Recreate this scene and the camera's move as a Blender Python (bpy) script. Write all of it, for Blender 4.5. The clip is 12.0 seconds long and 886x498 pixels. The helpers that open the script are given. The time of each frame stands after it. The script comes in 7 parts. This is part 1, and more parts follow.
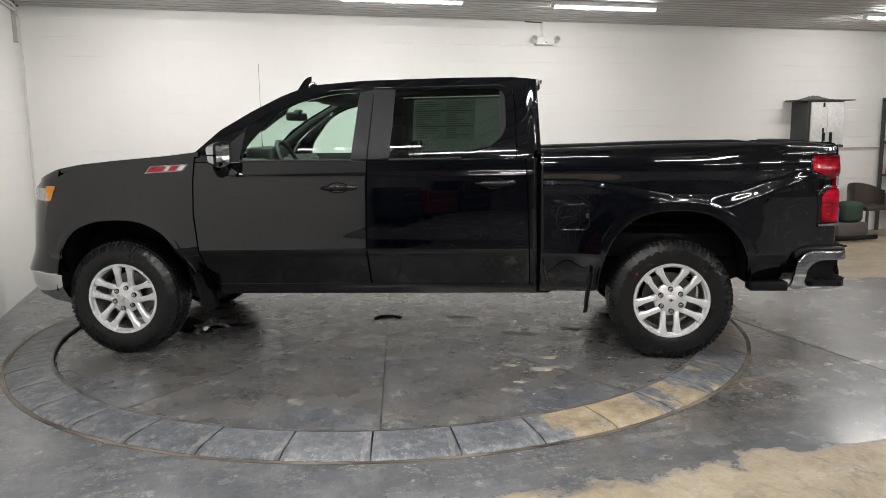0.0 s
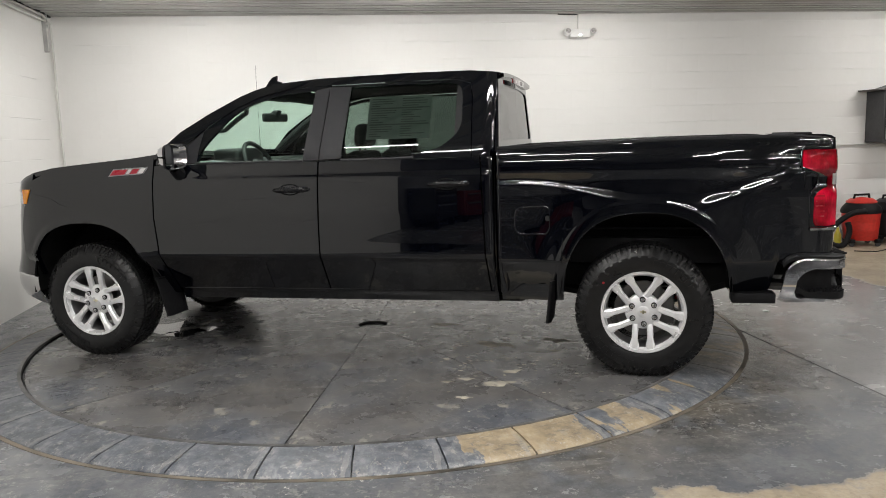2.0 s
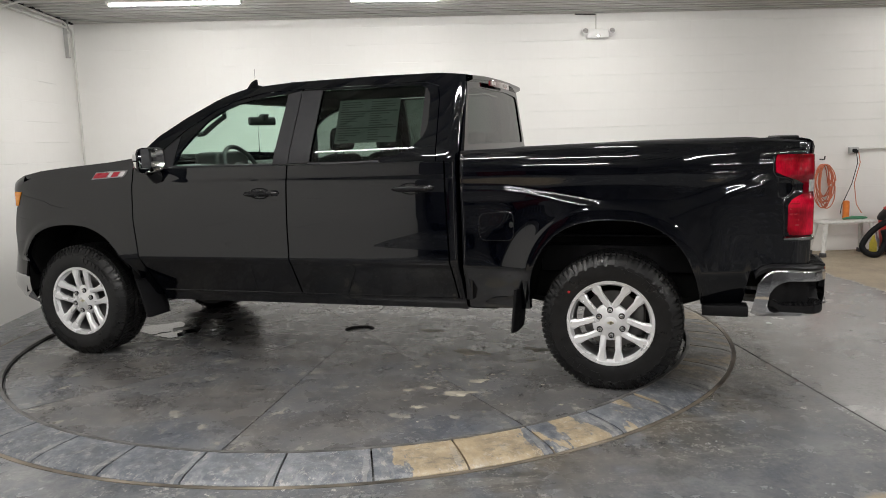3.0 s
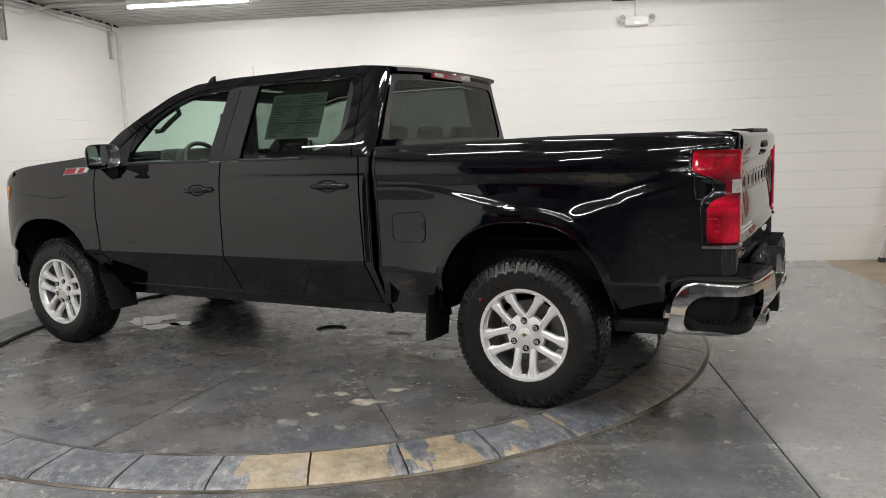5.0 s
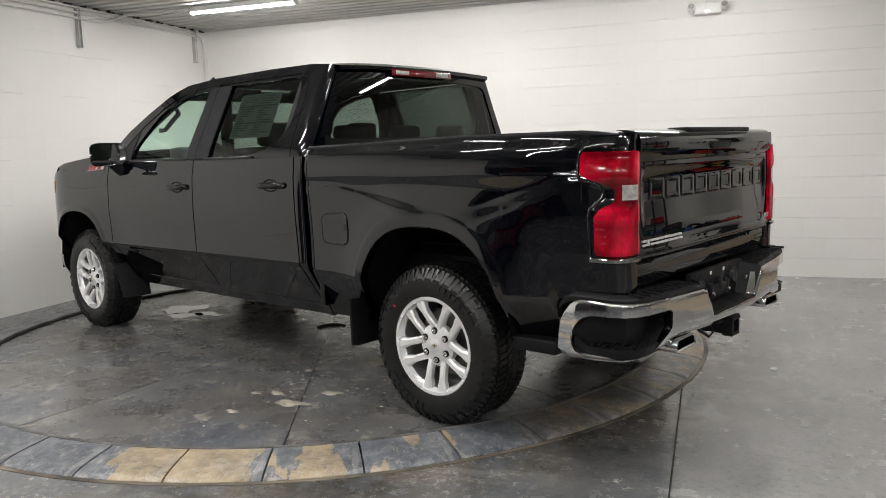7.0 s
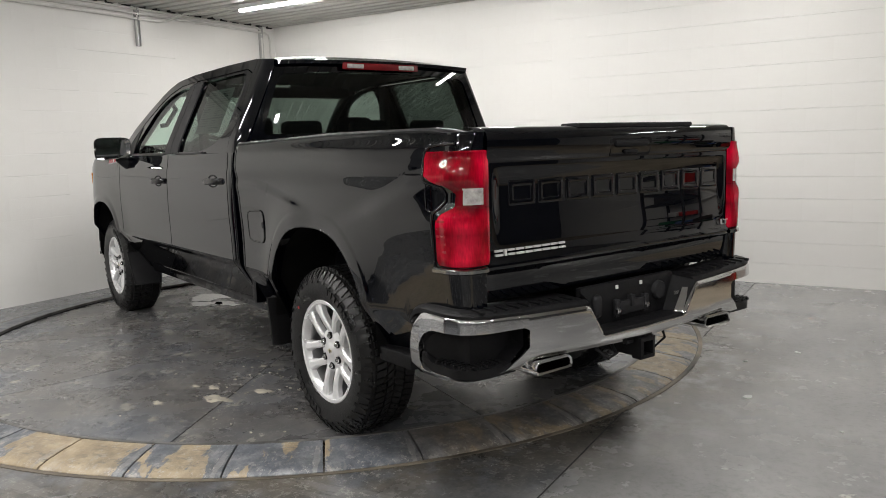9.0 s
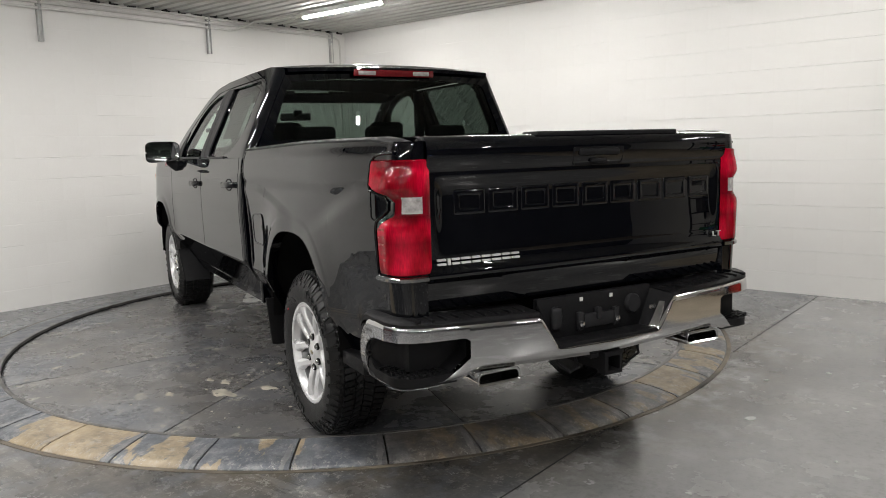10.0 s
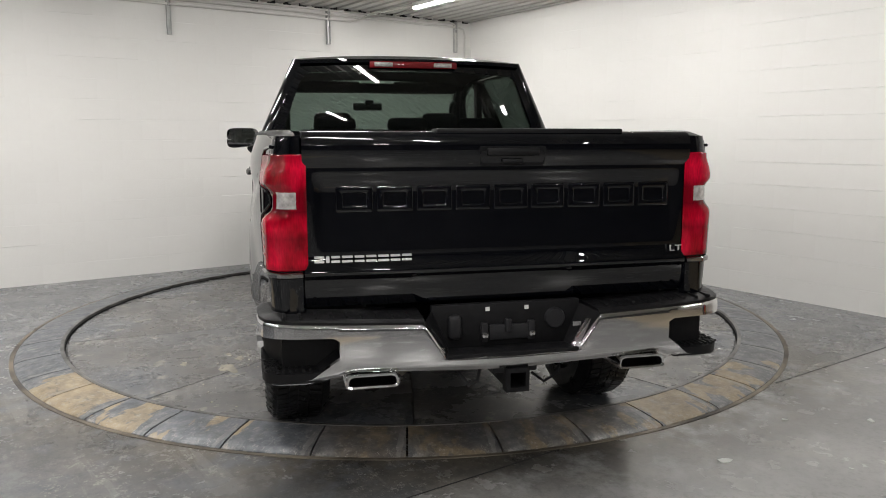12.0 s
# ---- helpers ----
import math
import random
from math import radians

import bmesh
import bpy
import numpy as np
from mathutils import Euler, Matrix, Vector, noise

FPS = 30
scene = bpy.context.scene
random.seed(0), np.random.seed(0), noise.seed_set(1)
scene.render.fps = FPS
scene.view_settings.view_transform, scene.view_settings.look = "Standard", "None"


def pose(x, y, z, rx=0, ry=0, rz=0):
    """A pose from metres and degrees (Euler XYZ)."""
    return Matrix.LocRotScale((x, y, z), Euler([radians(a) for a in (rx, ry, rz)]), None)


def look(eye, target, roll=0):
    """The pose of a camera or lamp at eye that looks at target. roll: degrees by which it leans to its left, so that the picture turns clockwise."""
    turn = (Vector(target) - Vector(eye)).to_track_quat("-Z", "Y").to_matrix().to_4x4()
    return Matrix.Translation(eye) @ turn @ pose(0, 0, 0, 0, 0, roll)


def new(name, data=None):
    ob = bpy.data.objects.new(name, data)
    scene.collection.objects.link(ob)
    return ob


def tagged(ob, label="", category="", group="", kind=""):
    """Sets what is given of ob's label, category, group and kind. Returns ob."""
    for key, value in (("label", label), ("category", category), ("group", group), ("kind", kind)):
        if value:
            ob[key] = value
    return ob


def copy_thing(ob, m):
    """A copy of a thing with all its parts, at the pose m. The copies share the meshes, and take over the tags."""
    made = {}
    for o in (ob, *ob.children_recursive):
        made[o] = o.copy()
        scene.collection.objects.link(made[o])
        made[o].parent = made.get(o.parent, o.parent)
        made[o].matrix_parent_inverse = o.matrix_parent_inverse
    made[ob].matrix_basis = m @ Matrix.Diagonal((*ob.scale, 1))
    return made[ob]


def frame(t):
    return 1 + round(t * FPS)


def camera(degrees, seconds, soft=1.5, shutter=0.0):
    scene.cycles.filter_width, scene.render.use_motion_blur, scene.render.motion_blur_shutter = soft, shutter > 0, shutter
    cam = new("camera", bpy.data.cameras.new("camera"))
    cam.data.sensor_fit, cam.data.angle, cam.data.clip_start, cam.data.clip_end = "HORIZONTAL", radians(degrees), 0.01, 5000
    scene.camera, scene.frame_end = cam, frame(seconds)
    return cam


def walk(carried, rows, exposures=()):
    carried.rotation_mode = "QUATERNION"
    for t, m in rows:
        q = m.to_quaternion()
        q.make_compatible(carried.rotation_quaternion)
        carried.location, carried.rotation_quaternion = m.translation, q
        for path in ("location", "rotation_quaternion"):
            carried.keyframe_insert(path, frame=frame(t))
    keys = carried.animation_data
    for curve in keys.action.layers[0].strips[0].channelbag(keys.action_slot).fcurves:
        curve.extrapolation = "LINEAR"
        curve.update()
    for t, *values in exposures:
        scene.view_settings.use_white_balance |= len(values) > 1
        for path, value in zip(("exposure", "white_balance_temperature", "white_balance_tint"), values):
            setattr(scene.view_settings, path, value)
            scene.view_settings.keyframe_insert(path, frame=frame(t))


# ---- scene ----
cam = camera(60.4, 12.0, soft=0.95)
PATH = [
    (0, (2.699, -5.891, 1.49), (2.521, -3.921, 1.193), -0.9),
    (0.5, (2.897, -5.791, 1.467), (2.655, -3.828, 1.171), -1.2),
    (1, (3.095, -5.659, 1.468), (2.78, -3.705, 1.178), -1.4),
    (1.5, (3.382, -5.577, 1.46), (2.998, -3.636, 1.171), -1.6),
    (2, (3.629, -5.455, 1.445), (3.168, -3.53, 1.159), -1.8),
    (2.5, (3.862, -5.293, 1.452), (3.323, -3.388, 1.171), -1.8),
    (3, (4.176, -5.207, 1.438), (3.556, -3.325, 1.162), -1.8),
    (5, (5.233, -4.488, 1.396), (4.288, -2.746, 1.121), -2.0),
    (5.5, (5.512, -4.294, 1.387), (4.475, -2.605, 1.115), -2.1),
    (6, (5.767, -4.078, 1.387), (4.635, -2.451, 1.12), -2.0),
    (6.5, (5.931, -3.822, 1.373), (4.706, -2.263, 1.11), -1.9),
    (7, (6.212, -3.599, 1.36), (4.9, -2.112, 1.096), -1.8),
    (9, (6.89, -2.564, 1.353), (5.307, -1.373, 1.078), -1.7),
    (9.5, (7.048, -2.289, 1.367), (5.384, -1.212, 1.095), -1.7),
    (10, (7.234, -2.046, 1.369), (5.494, -1.098, 1.102), -1.6),
    (10.5, (7.282, -1.739, 1.369), (5.474, -0.927, 1.097), -1.7),
    (11, (7.414, -1.453, 1.364), (5.561, -0.753, 1.085), -1.0),
    (11.5, (7.535, -1.17, 1.371), (5.641, -0.592, 1.087), -0.4),
    (12, (7.557, -0.9, 1.383), (5.63, -0.449, 1.094), -0.1),
]
walk(cam, [(t, look(eye, target, roll)) for t, eye, target, roll in PATH])

# ---- light: fluorescent fixtures only, a closed windowless bay ----
world = bpy.data.worlds.new("world")
scene.world = world
world.use_nodes = True
world.node_tree.nodes["Background"].inputs[0].default_value = (0.9, 0.95, 1.0, 1)
world.node_tree.nodes["Background"].inputs[1].default_value = 0.02
TUBE_POWER = 121.0

# ---- plan numbers ----
ROOM = pose(-2.356, 1.80, 0, 0, 0, 21.9)     # inner corner of the two white walls; x along the long wall, -y into the room
FLOOR_Z, CEIL_Z = -0.020, 2.86
ROOM_X, ROOM_Y, WALL_T = 17.0, 15.0, 0.2
TABLE = (1.685, 0.182)                          # middle of the turntable
DISC_R, LIP_R, RAMP_R, LIP_Z = 2.456, 2.472, 2.757, 0.022
WHEELBASE, TYRE_R, HUB_Z = 3.745, 0.393, 0.392


# ---- mesh helpers ----
def finish(bm, name, material, smooth=35):
    bmesh.ops.recalc_face_normals(bm, faces=bm.faces[:])
    me = bpy.data.meshes.new(name)
    lim = radians(smooth)
    for f in bm.faces:
        f.smooth = smooth > 0
    for e in bm.edges:
        if len(e.link_faces) == 2 and e.calc_face_angle(0) > lim:
            e.smooth = False
    bm.to_mesh(me)
    bm.free()
    for m in (material if isinstance(material, (list, tuple)) else [material]):
        me.materials.append(m)
    return me


PLACED = {}


def thing(name, bm, material, label, category, m=None, group="", kind="", smooth=35):
    ob = new(name, finish(bm, name, material, smooth) if bm else None)
    m = m or Matrix()
    ob.matrix_basis = m
    PLACED[ob] = m.copy()
    return tagged(ob, label, category, group, kind)


def part(name, bm, material, parent, label="", smooth=35, kind=""):
    """One mesh, in the world's coordinates, as a child of parent."""
    ob = new(name, finish(bm, name, material, smooth) if bm else None)
    ob.parent = parent
    ob.matrix_parent_inverse = PLACED[parent].inverted()
    PLACED[ob] = Matrix()
    return tagged(ob, label, kind=kind)


def local_part(name, bm, material, parent, label="", smooth=35, kind=""):
    """One mesh, in the parent's own coordinates."""
    ob = new(name, finish(bm, name, material, smooth) if bm else None)
    ob.parent = parent
    PLACED[ob] = PLACED[parent].copy()
    return tagged(ob, label, kind=kind)


def box(bm, x0, x1, y0, y1, z0, z1, bevel=0.0, seg=2):
    vs = [bm.verts.new((x, y, z)) for z in (z0, z1) for y in (y0, y1) for x in (x0, x1)]
    fs = [bm.faces.new([vs[i] for i in q]) for q in ((0, 2, 3, 1), (4, 5, 7, 6), (0, 1, 5, 4), (2, 6, 7, 3), (0, 4, 6, 2), (1, 3, 7, 5))]
    if bevel:
        es = list({e for f in fs for e in f.edges})
        bmesh.ops.bevel(bm, geom=es, offset=bevel, segments=seg, affect='EDGES', profile=0.5)
    return bm


def boxed(*a, **k):
    return box(bmesh.new(), *a, **k)


def tube(bm, pts, r, n=8, cap=True):
    """A round bar along points."""
    pts = [Vector(p) for p in pts]
    rings = []
    for i, p in enumerate(pts):
        d = (pts[min(i + 1, len(pts) - 1)] - pts[max(i - 1, 0)]).normalized()
        a = d.orthogonal().normalized() if i == 0 else (rings_a - d * rings_a.dot(d)).normalized()
        rings_a = a
        b = d.cross(a)
        rr = r[i] if isinstance(r, (list, tuple)) else r
        rings.append([bm.verts.new(p + rr * (math.cos(k * math.tau / n) * a + math.sin(k * math.tau / n) * b)) for k in range(n)])
    for p, q in zip(rings, rings[1:]):
        for k in range(n):
            bm.faces.new((p[k], p[(k + 1) % n], q[(k + 1) % n], q[k]))
    if cap:
        bm.faces.new(rings[0][::-1])
        bm.faces.new(rings[-1])
    return bm


def lathe(bm, profile, n, axis="y", c=(0, 0, 0), closed=False):
    """Turn (radius, along) points round an axis through c."""
    rings = []
    for k in range(n):
        s, o = math.sin(k * math.tau / n), math.cos(k * math.tau / n)
        row = []
        for r, a in profile:
            p = (c[0] + r * o, c[1] + a, c[2] + r * s) if axis == "y" else (c[0] + r * o, c[1] + r * s, c[2] + a)
            row.append(bm.verts.new(p))
        rings.append(row)
    m = len(profile)
    for k in range(n):
        p, q = rings[k], rings[(k + 1) % n]
        for j in range(m if closed else m - 1):
            bm.faces.new((p[j], p[(j + 1) % m], q[(j + 1) % m], q[j]))
    return bm


def grid(bm, rows):
    """Faces between rows of points; gives the vertex rows back."""
    vs = [[bm.verts.new(p) for p in row] for row in rows]
    for a, b in zip(vs, vs[1:]):
        for k in range(len(a) - 1):
            bm.faces.new((a[k], a[k + 1], b[k + 1], b[k]))
    return vs


def hem(bm, offset):
    """Fold the open edges of a sheet over by an offset vector, to give it thickness."""
    es = [e for e in bm.edges if len(e.link_faces) == 1]
    out = bmesh.ops.extrude_edge_only(bm, edges=es)["geom"]
    bmesh.ops.translate(bm, verts=[v for v in out if isinstance(v, bmesh.types.BMVert)], vec=offset)
    return bm


def outline(bm, loops, place):
    """A flat sheet with holes: loops of (u, v), the first outside; place maps (u, v) to space."""
    es = []
    for loop in loops:
        vs = [bm.verts.new(place(*p)) for p in loop]
        es += [bm.edges.new((vs[i], vs[(i + 1) % len(vs)])) for i in range(len(vs))]
    bmesh.ops.triangle_fill(bm, use_beauty=True, use_dissolve=False, edges=es)
    return bm


def rounded(pts, r, n=4):
    """A closed loop with its corners rounded."""
    out = []
    rs = r if isinstance(r, (list, tuple)) else [r] * len(pts)
    for i, p in enumerate(pts):
        a, p, b = Vector(pts[i - 1]).to_2d(), Vector(p).to_2d(), Vector(pts[(i + 1) % len(pts)]).to_2d()
        rr = rs[i]
        if rr <= 0:
            out.append(tuple(p))
            continue
        u, v = (a - p), (b - p)
        d = min(rr, u.length * 0.45, v.length * 0.45)
        s, e = p + u.normalized() * d, p + v.normalized() * d
        for k in range(n + 1):
            t = k / n
            out.append(tuple(s * (1 - t) ** 2 + p * 2 * t * (1 - t) + e * t * t))
    return out


def mirror_y(bm):
    for v in bm.verts:
        v.co.y = -v.co.y
    return bm


def pick(x, xs, ys):
    return float(np.interp(x, xs, ys))


# ---- materials ----
class Nodes:
    def __init__(self, name):
        self.mat = bpy.data.materials.new(name)
        self.mat.use_nodes = True
        self.t = self.mat.node_tree
        self.bsdf = self.t.nodes["Principled BSDF"]
        self.out = self.t.nodes["Material Output"]
        self.co = self.t.nodes.new("ShaderNodeTexCoord")

    def n(self, kind, **inputs):
        node = self.t.nodes.new("ShaderNode" + kind)
        for k, v in inputs.items():
            k = k.replace("_", " ")
            if hasattr(v, "is_output"):
                self.t.links.new(v, node.inputs[k])
            else:
                node.inputs[k].default_value = v
        return node

    def link(self, a, b):
        self.t.links.new(a, b)

    def noise(self, scale, detail=4.0, rough=0.55, stretch=None, where="Object"):
        src = self.co.outputs[where]
        if stretch:
            mp = self.n("Mapping", Vector=src)
            mp.inputs["Scale"].default_value = stretch
            src = mp.outputs[0]
        return self.n("TexNoise", Vector=src, Scale=scale, Detail=detail, Roughness=rough).outputs["Fac"]

    def ramp(self, fac, *stops):
        r = self.n("ValToRGB", Fac=fac)
        el = r.color_ramp.elements
        while len(el) < len(stops):
            el.new(0.5)
        for e, (p, c) in zip(el, stops):
            e.position = p
            e.color = (*c, 1) if isinstance(c, tuple) else (c, c, c, 1)
        return r.outputs["Color"]

    def mix(self, fac, a, b, mode="MIX"):
        m = self.t.nodes.new("ShaderNodeMix")
        m.data_type, m.blend_type = "RGBA", mode
        for sock, v in ((m.inputs[0], fac), (m.inputs[6], a), (m.inputs[7], b)):
            if hasattr(v, "is_output"):
                self.link(v, sock)
            elif isinstance(v, tuple):
                sock.default_value = (*v, 1)
            else:
                sock.default_value = v
        return m.outputs[2]

    def math(self, op, a, b=0.0):
        m = self.t.nodes.new("ShaderNodeMath")
        m.operation = op
        for i, v in enumerate((a, b)):
            if hasattr(v, "is_output"):
                self.link(v, m.inputs[i])
            else:
                m.inputs[i].default_value = v
        return m.outputs[0]

    def put(self, **inputs):
        for k, v in inputs.items():
            s = self.bsdf.inputs[k.replace("_", " ")]
            if hasattr(v, "is_output"):
                self.link(v, s)
            else:
                s.default_value = (*v, 1) if isinstance(v, tuple) else v
        return self

    def bump(self, height, strength=0.3, distance=0.01):
        b = self.n("Bump", Height=height, Strength=strength, Distance=distance)
        self.link(b.outputs[0], self.bsdf.inputs["Normal"])
        return self


def simple(name, colour, rough=0.5, metal=0.0, vary=0.12, scale=30.0, bump=0.0, coat=0.0, rough_vary=0.1, ior=1.5):
    m = Nodes(name)
    f = m.noise(scale)
    lo, hi = tuple(c * (1 - vary) for c in colour), tuple(min(1, c * (1 + vary)) for c in colour)
    m.put(Base_Color=m.ramp(f, (0.3, lo), (0.7, hi)), Metallic=metal, Coat_Weight=coat, Coat_Roughness=0.03, IOR=ior)
    g = m.noise(scale * 0.3, 3)
    m.put(Roughness=m.ramp(g, (0.3, max(0.0, rough - rough_vary)), (0.7, min(1.0, rough + rough_vary))))
    if bump:
        m.bump(m.noise(scale * 6, 2), bump, 0.002)
    return m.mat


def wall_paint():
    m = Nodes("white_block_paint")
    a, b = m.noise(0.7, 5), m.noise(9, 6, 0.65)
    c = m.mix(m.ramp(b, (0.35, 0.0), (0.8, 0.35)), (0.80, 0.79, 0.765), (0.75, 0.735, 0.705))
    drip = m.noise(1.2, 6, 0.6, (6, 6, 0.5))
    c = m.mix(m.ramp(drip, (0.55, 0.0), (0.8, 0.25)), c, (0.71, 0.695, 0.665))
    rnd = m.n("ObjectInfo").outputs["Random"]
    c = m.mix(m.ramp(rnd, (0.0, 0.0), (1.0, 0.10)), c, (0.70, 0.69, 0.66))
    m.put(Base_Color=c, Roughness=m.ramp(a, (0.3, 0.42), (0.7, 0.6)))
    return m.bump(m.noise(60, 5, 0.7), 0.25, 0.004).mat


def scuffed(m, col, amount=1.0):
    """Small chips and tyre scuffs on painted concrete, thick in some places and thin in others."""
    where = m.ramp(m.noise(1.9, 5, 0.6), (0.42, 0.15), (0.60, 1.0))
    chip = m.ramp(m.noise(26, 7, 0.78), (0.555, 0.0), (0.580, 0.75 * amount))
    col = m.mix(m.math("MULTIPLY", chip, where), col, (0.50, 0.48, 0.44))
    nick = m.ramp(m.noise(19, 7, 0.78, (1.0, 0.45, 1.0)), (0.415, 0.8 * amount), (0.445, 0.0))
    col = m.mix(m.math("MULTIPLY", nick, where), col, (0.05, 0.053, 0.06))
    for k, (sc, st) in enumerate(((7.0, (1.0, 0.12, 1.0)), (7.5, (0.12, 1.0, 1.0)))):
        line = m.ramp(m.noise(sc, 8, 0.7, st), (0.555, 0.0), (0.58, 0.34 * amount))
        col = m.mix(m.math("MULTIPLY", line, where), col, (0.42, 0.41, 0.385) if k else (0.07, 0.072, 0.078))
    return col


def concrete(name):
    """Gray-blue floor paint worn through to tan concrete; a paler coat on the slab past the joint."""
    m = Nodes(name)
    big, mid, fine = m.noise(0.55, 6, 0.6), m.noise(2.6, 9, 0.72), m.noise(34, 8, 0.75)
    streak = m.noise(3.2, 9, 0.72, (1.0, 0.30, 1.0))
    cross_ = m.noise(4.1, 9, 0.72, (0.28, 1.0, 1.0))
    paint = m.ramp(mid, (0.34, (0.098, 0.106, 0.121)), (0.50, (0.148, 0.154, 0.165)), (0.66, (0.205, 0.209, 0.215)))
    paint = m.mix(m.ramp(streak, (0.53, 0.0), (0.66, 0.5)), paint, (0.215, 0.214, 0.21))
    paint = m.mix(m.ramp(cross_, (0.54, 0.0), (0.66, 0.55)), paint, (0.085, 0.089, 0.097))
    paint = m.mix(m.ramp(big, (0.46, 0.0), (0.64, 0.5)), paint, (0.112, 0.114, 0.117))
    sep = m.n("SeparateXYZ", Vector=m.co.outputs["Object"])
    slab = m.ramp(m.math("SUBTRACT", sep.outputs[0], 5.30), (0.45, 0.0), (0.55, 0.78))
    pale = m.ramp(m.noise(1.3, 7, 0.6), (0.3, (0.295, 0.293, 0.290)), (0.7, (0.415, 0.410, 0.400)))
    paint = m.mix(slab, paint, pale)
    tan = m.ramp(mid, (0.28, (0.24, 0.195, 0.135)), (0.52, (0.37, 0.305, 0.215)), (0.75, (0.47, 0.405, 0.31)))
    wob = m.math("MULTIPLY", m.math("SUBTRACT", m.noise(1.7, 8, 0.7), 0.5), 1.5)
    ex = m.math("ADD", m.math("SUBTRACT", sep.outputs[0], 7.85), m.math("MULTIPLY", wob, 0.35))
    ey = m.math("ADD", m.math("SUBTRACT", -6.2, sep.outputs[1]), m.math("MULTIPLY", wob, 0.55))
    # the bare patches stop out of view, so the bodywork reflects darker floor
    ex = m.math("MINIMUM", ex, m.math("ADD", m.math("ADD", sep.outputs[1], 3.0), wob))
    ey = m.math("MINIMUM", ey, m.math("ADD", m.math("SUBTRACT", 9.6, sep.outputs[0]), wob))
    ey = m.math("MINIMUM", ey, m.math("ADD", m.math("SUBTRACT", sep.outputs[0], 2.2), wob))
    ey = m.math("MINIMUM", ey, m.math("ADD", m.math("ADD", sep.outputs[1], 7.1), wob))
    bare = m.ramp(m.math("MAXIMUM", ex, ey), (0.0, 0.0), (0.05, 1.0))
    flake = m.ramp(m.noise(9, 9, 0.75), (0.61, 0.0), (0.64, 0.9))
    near = m.ramp(m.noise(1.1, 5, 0.6), (0.50, 0.0), (0.58, 1.0))
    col = m.mix(m.math("MULTIPLY", flake, near), paint, (0.60, 0.58, 0.54))
    # brown run-off stains on the slab beside the ring
    pos = m.n("SeparateXYZ", Vector=m.n("NewGeometry").outputs["Position"])
    dx, dy = m.math("SUBTRACT", pos.outputs[0], TABLE[0]), m.math("SUBTRACT", pos.outputs[1], TABLE[1])
    away = m.math("SQRT", m.math("ADD", m.math("MULTIPLY", dx, dx), m.math("MULTIPLY", dy, dy)))
    reach = m.ramp(m.math("DIVIDE", away, 10.0), (0.275, 1.0), (0.296, 0.75), (0.345, 0.0))
    tail = m.ramp(m.math("DIVIDE", dx, 3.0), (0.30, 0.0), (0.62, 1.0))
    stain = m.math("MULTIPLY", m.math("MULTIPLY", reach, tail), m.ramp(m.noise(3.4, 8, 0.68), (0.36, 0.1), (0.50, 0.95)))
    col = m.mix(stain, col, m.ramp(mid, (0.35, (0.040, 0.037, 0.031)), (0.65, (0.125, 0.106, 0.080))))
    col = m.mix(bare, col, tan)
    col = m.mix(m.ramp(fine, (0.33, 0.30), (0.52, 0.0)), col, (0.035, 0.035, 0.036))
    col = m.mix(m.math("MULTIPLY", slab, 1.05), m.mix(0.05, scuffed(m, col, 0.45), (0.035, 0.035, 0.036)), col)
    rough = m.ramp(m.noise(3.5, 7, 0.65), (0.32, 0.14), (0.68, 0.32))
    m.put(Base_Color=col, Roughness=m.mix(bare, rough, (0.6, 0.6, 0.6)), Specular_IOR_Level=0.7)
    return m.bump(m.mix(0.5, mid, fine), 0.10, 0.005).mat


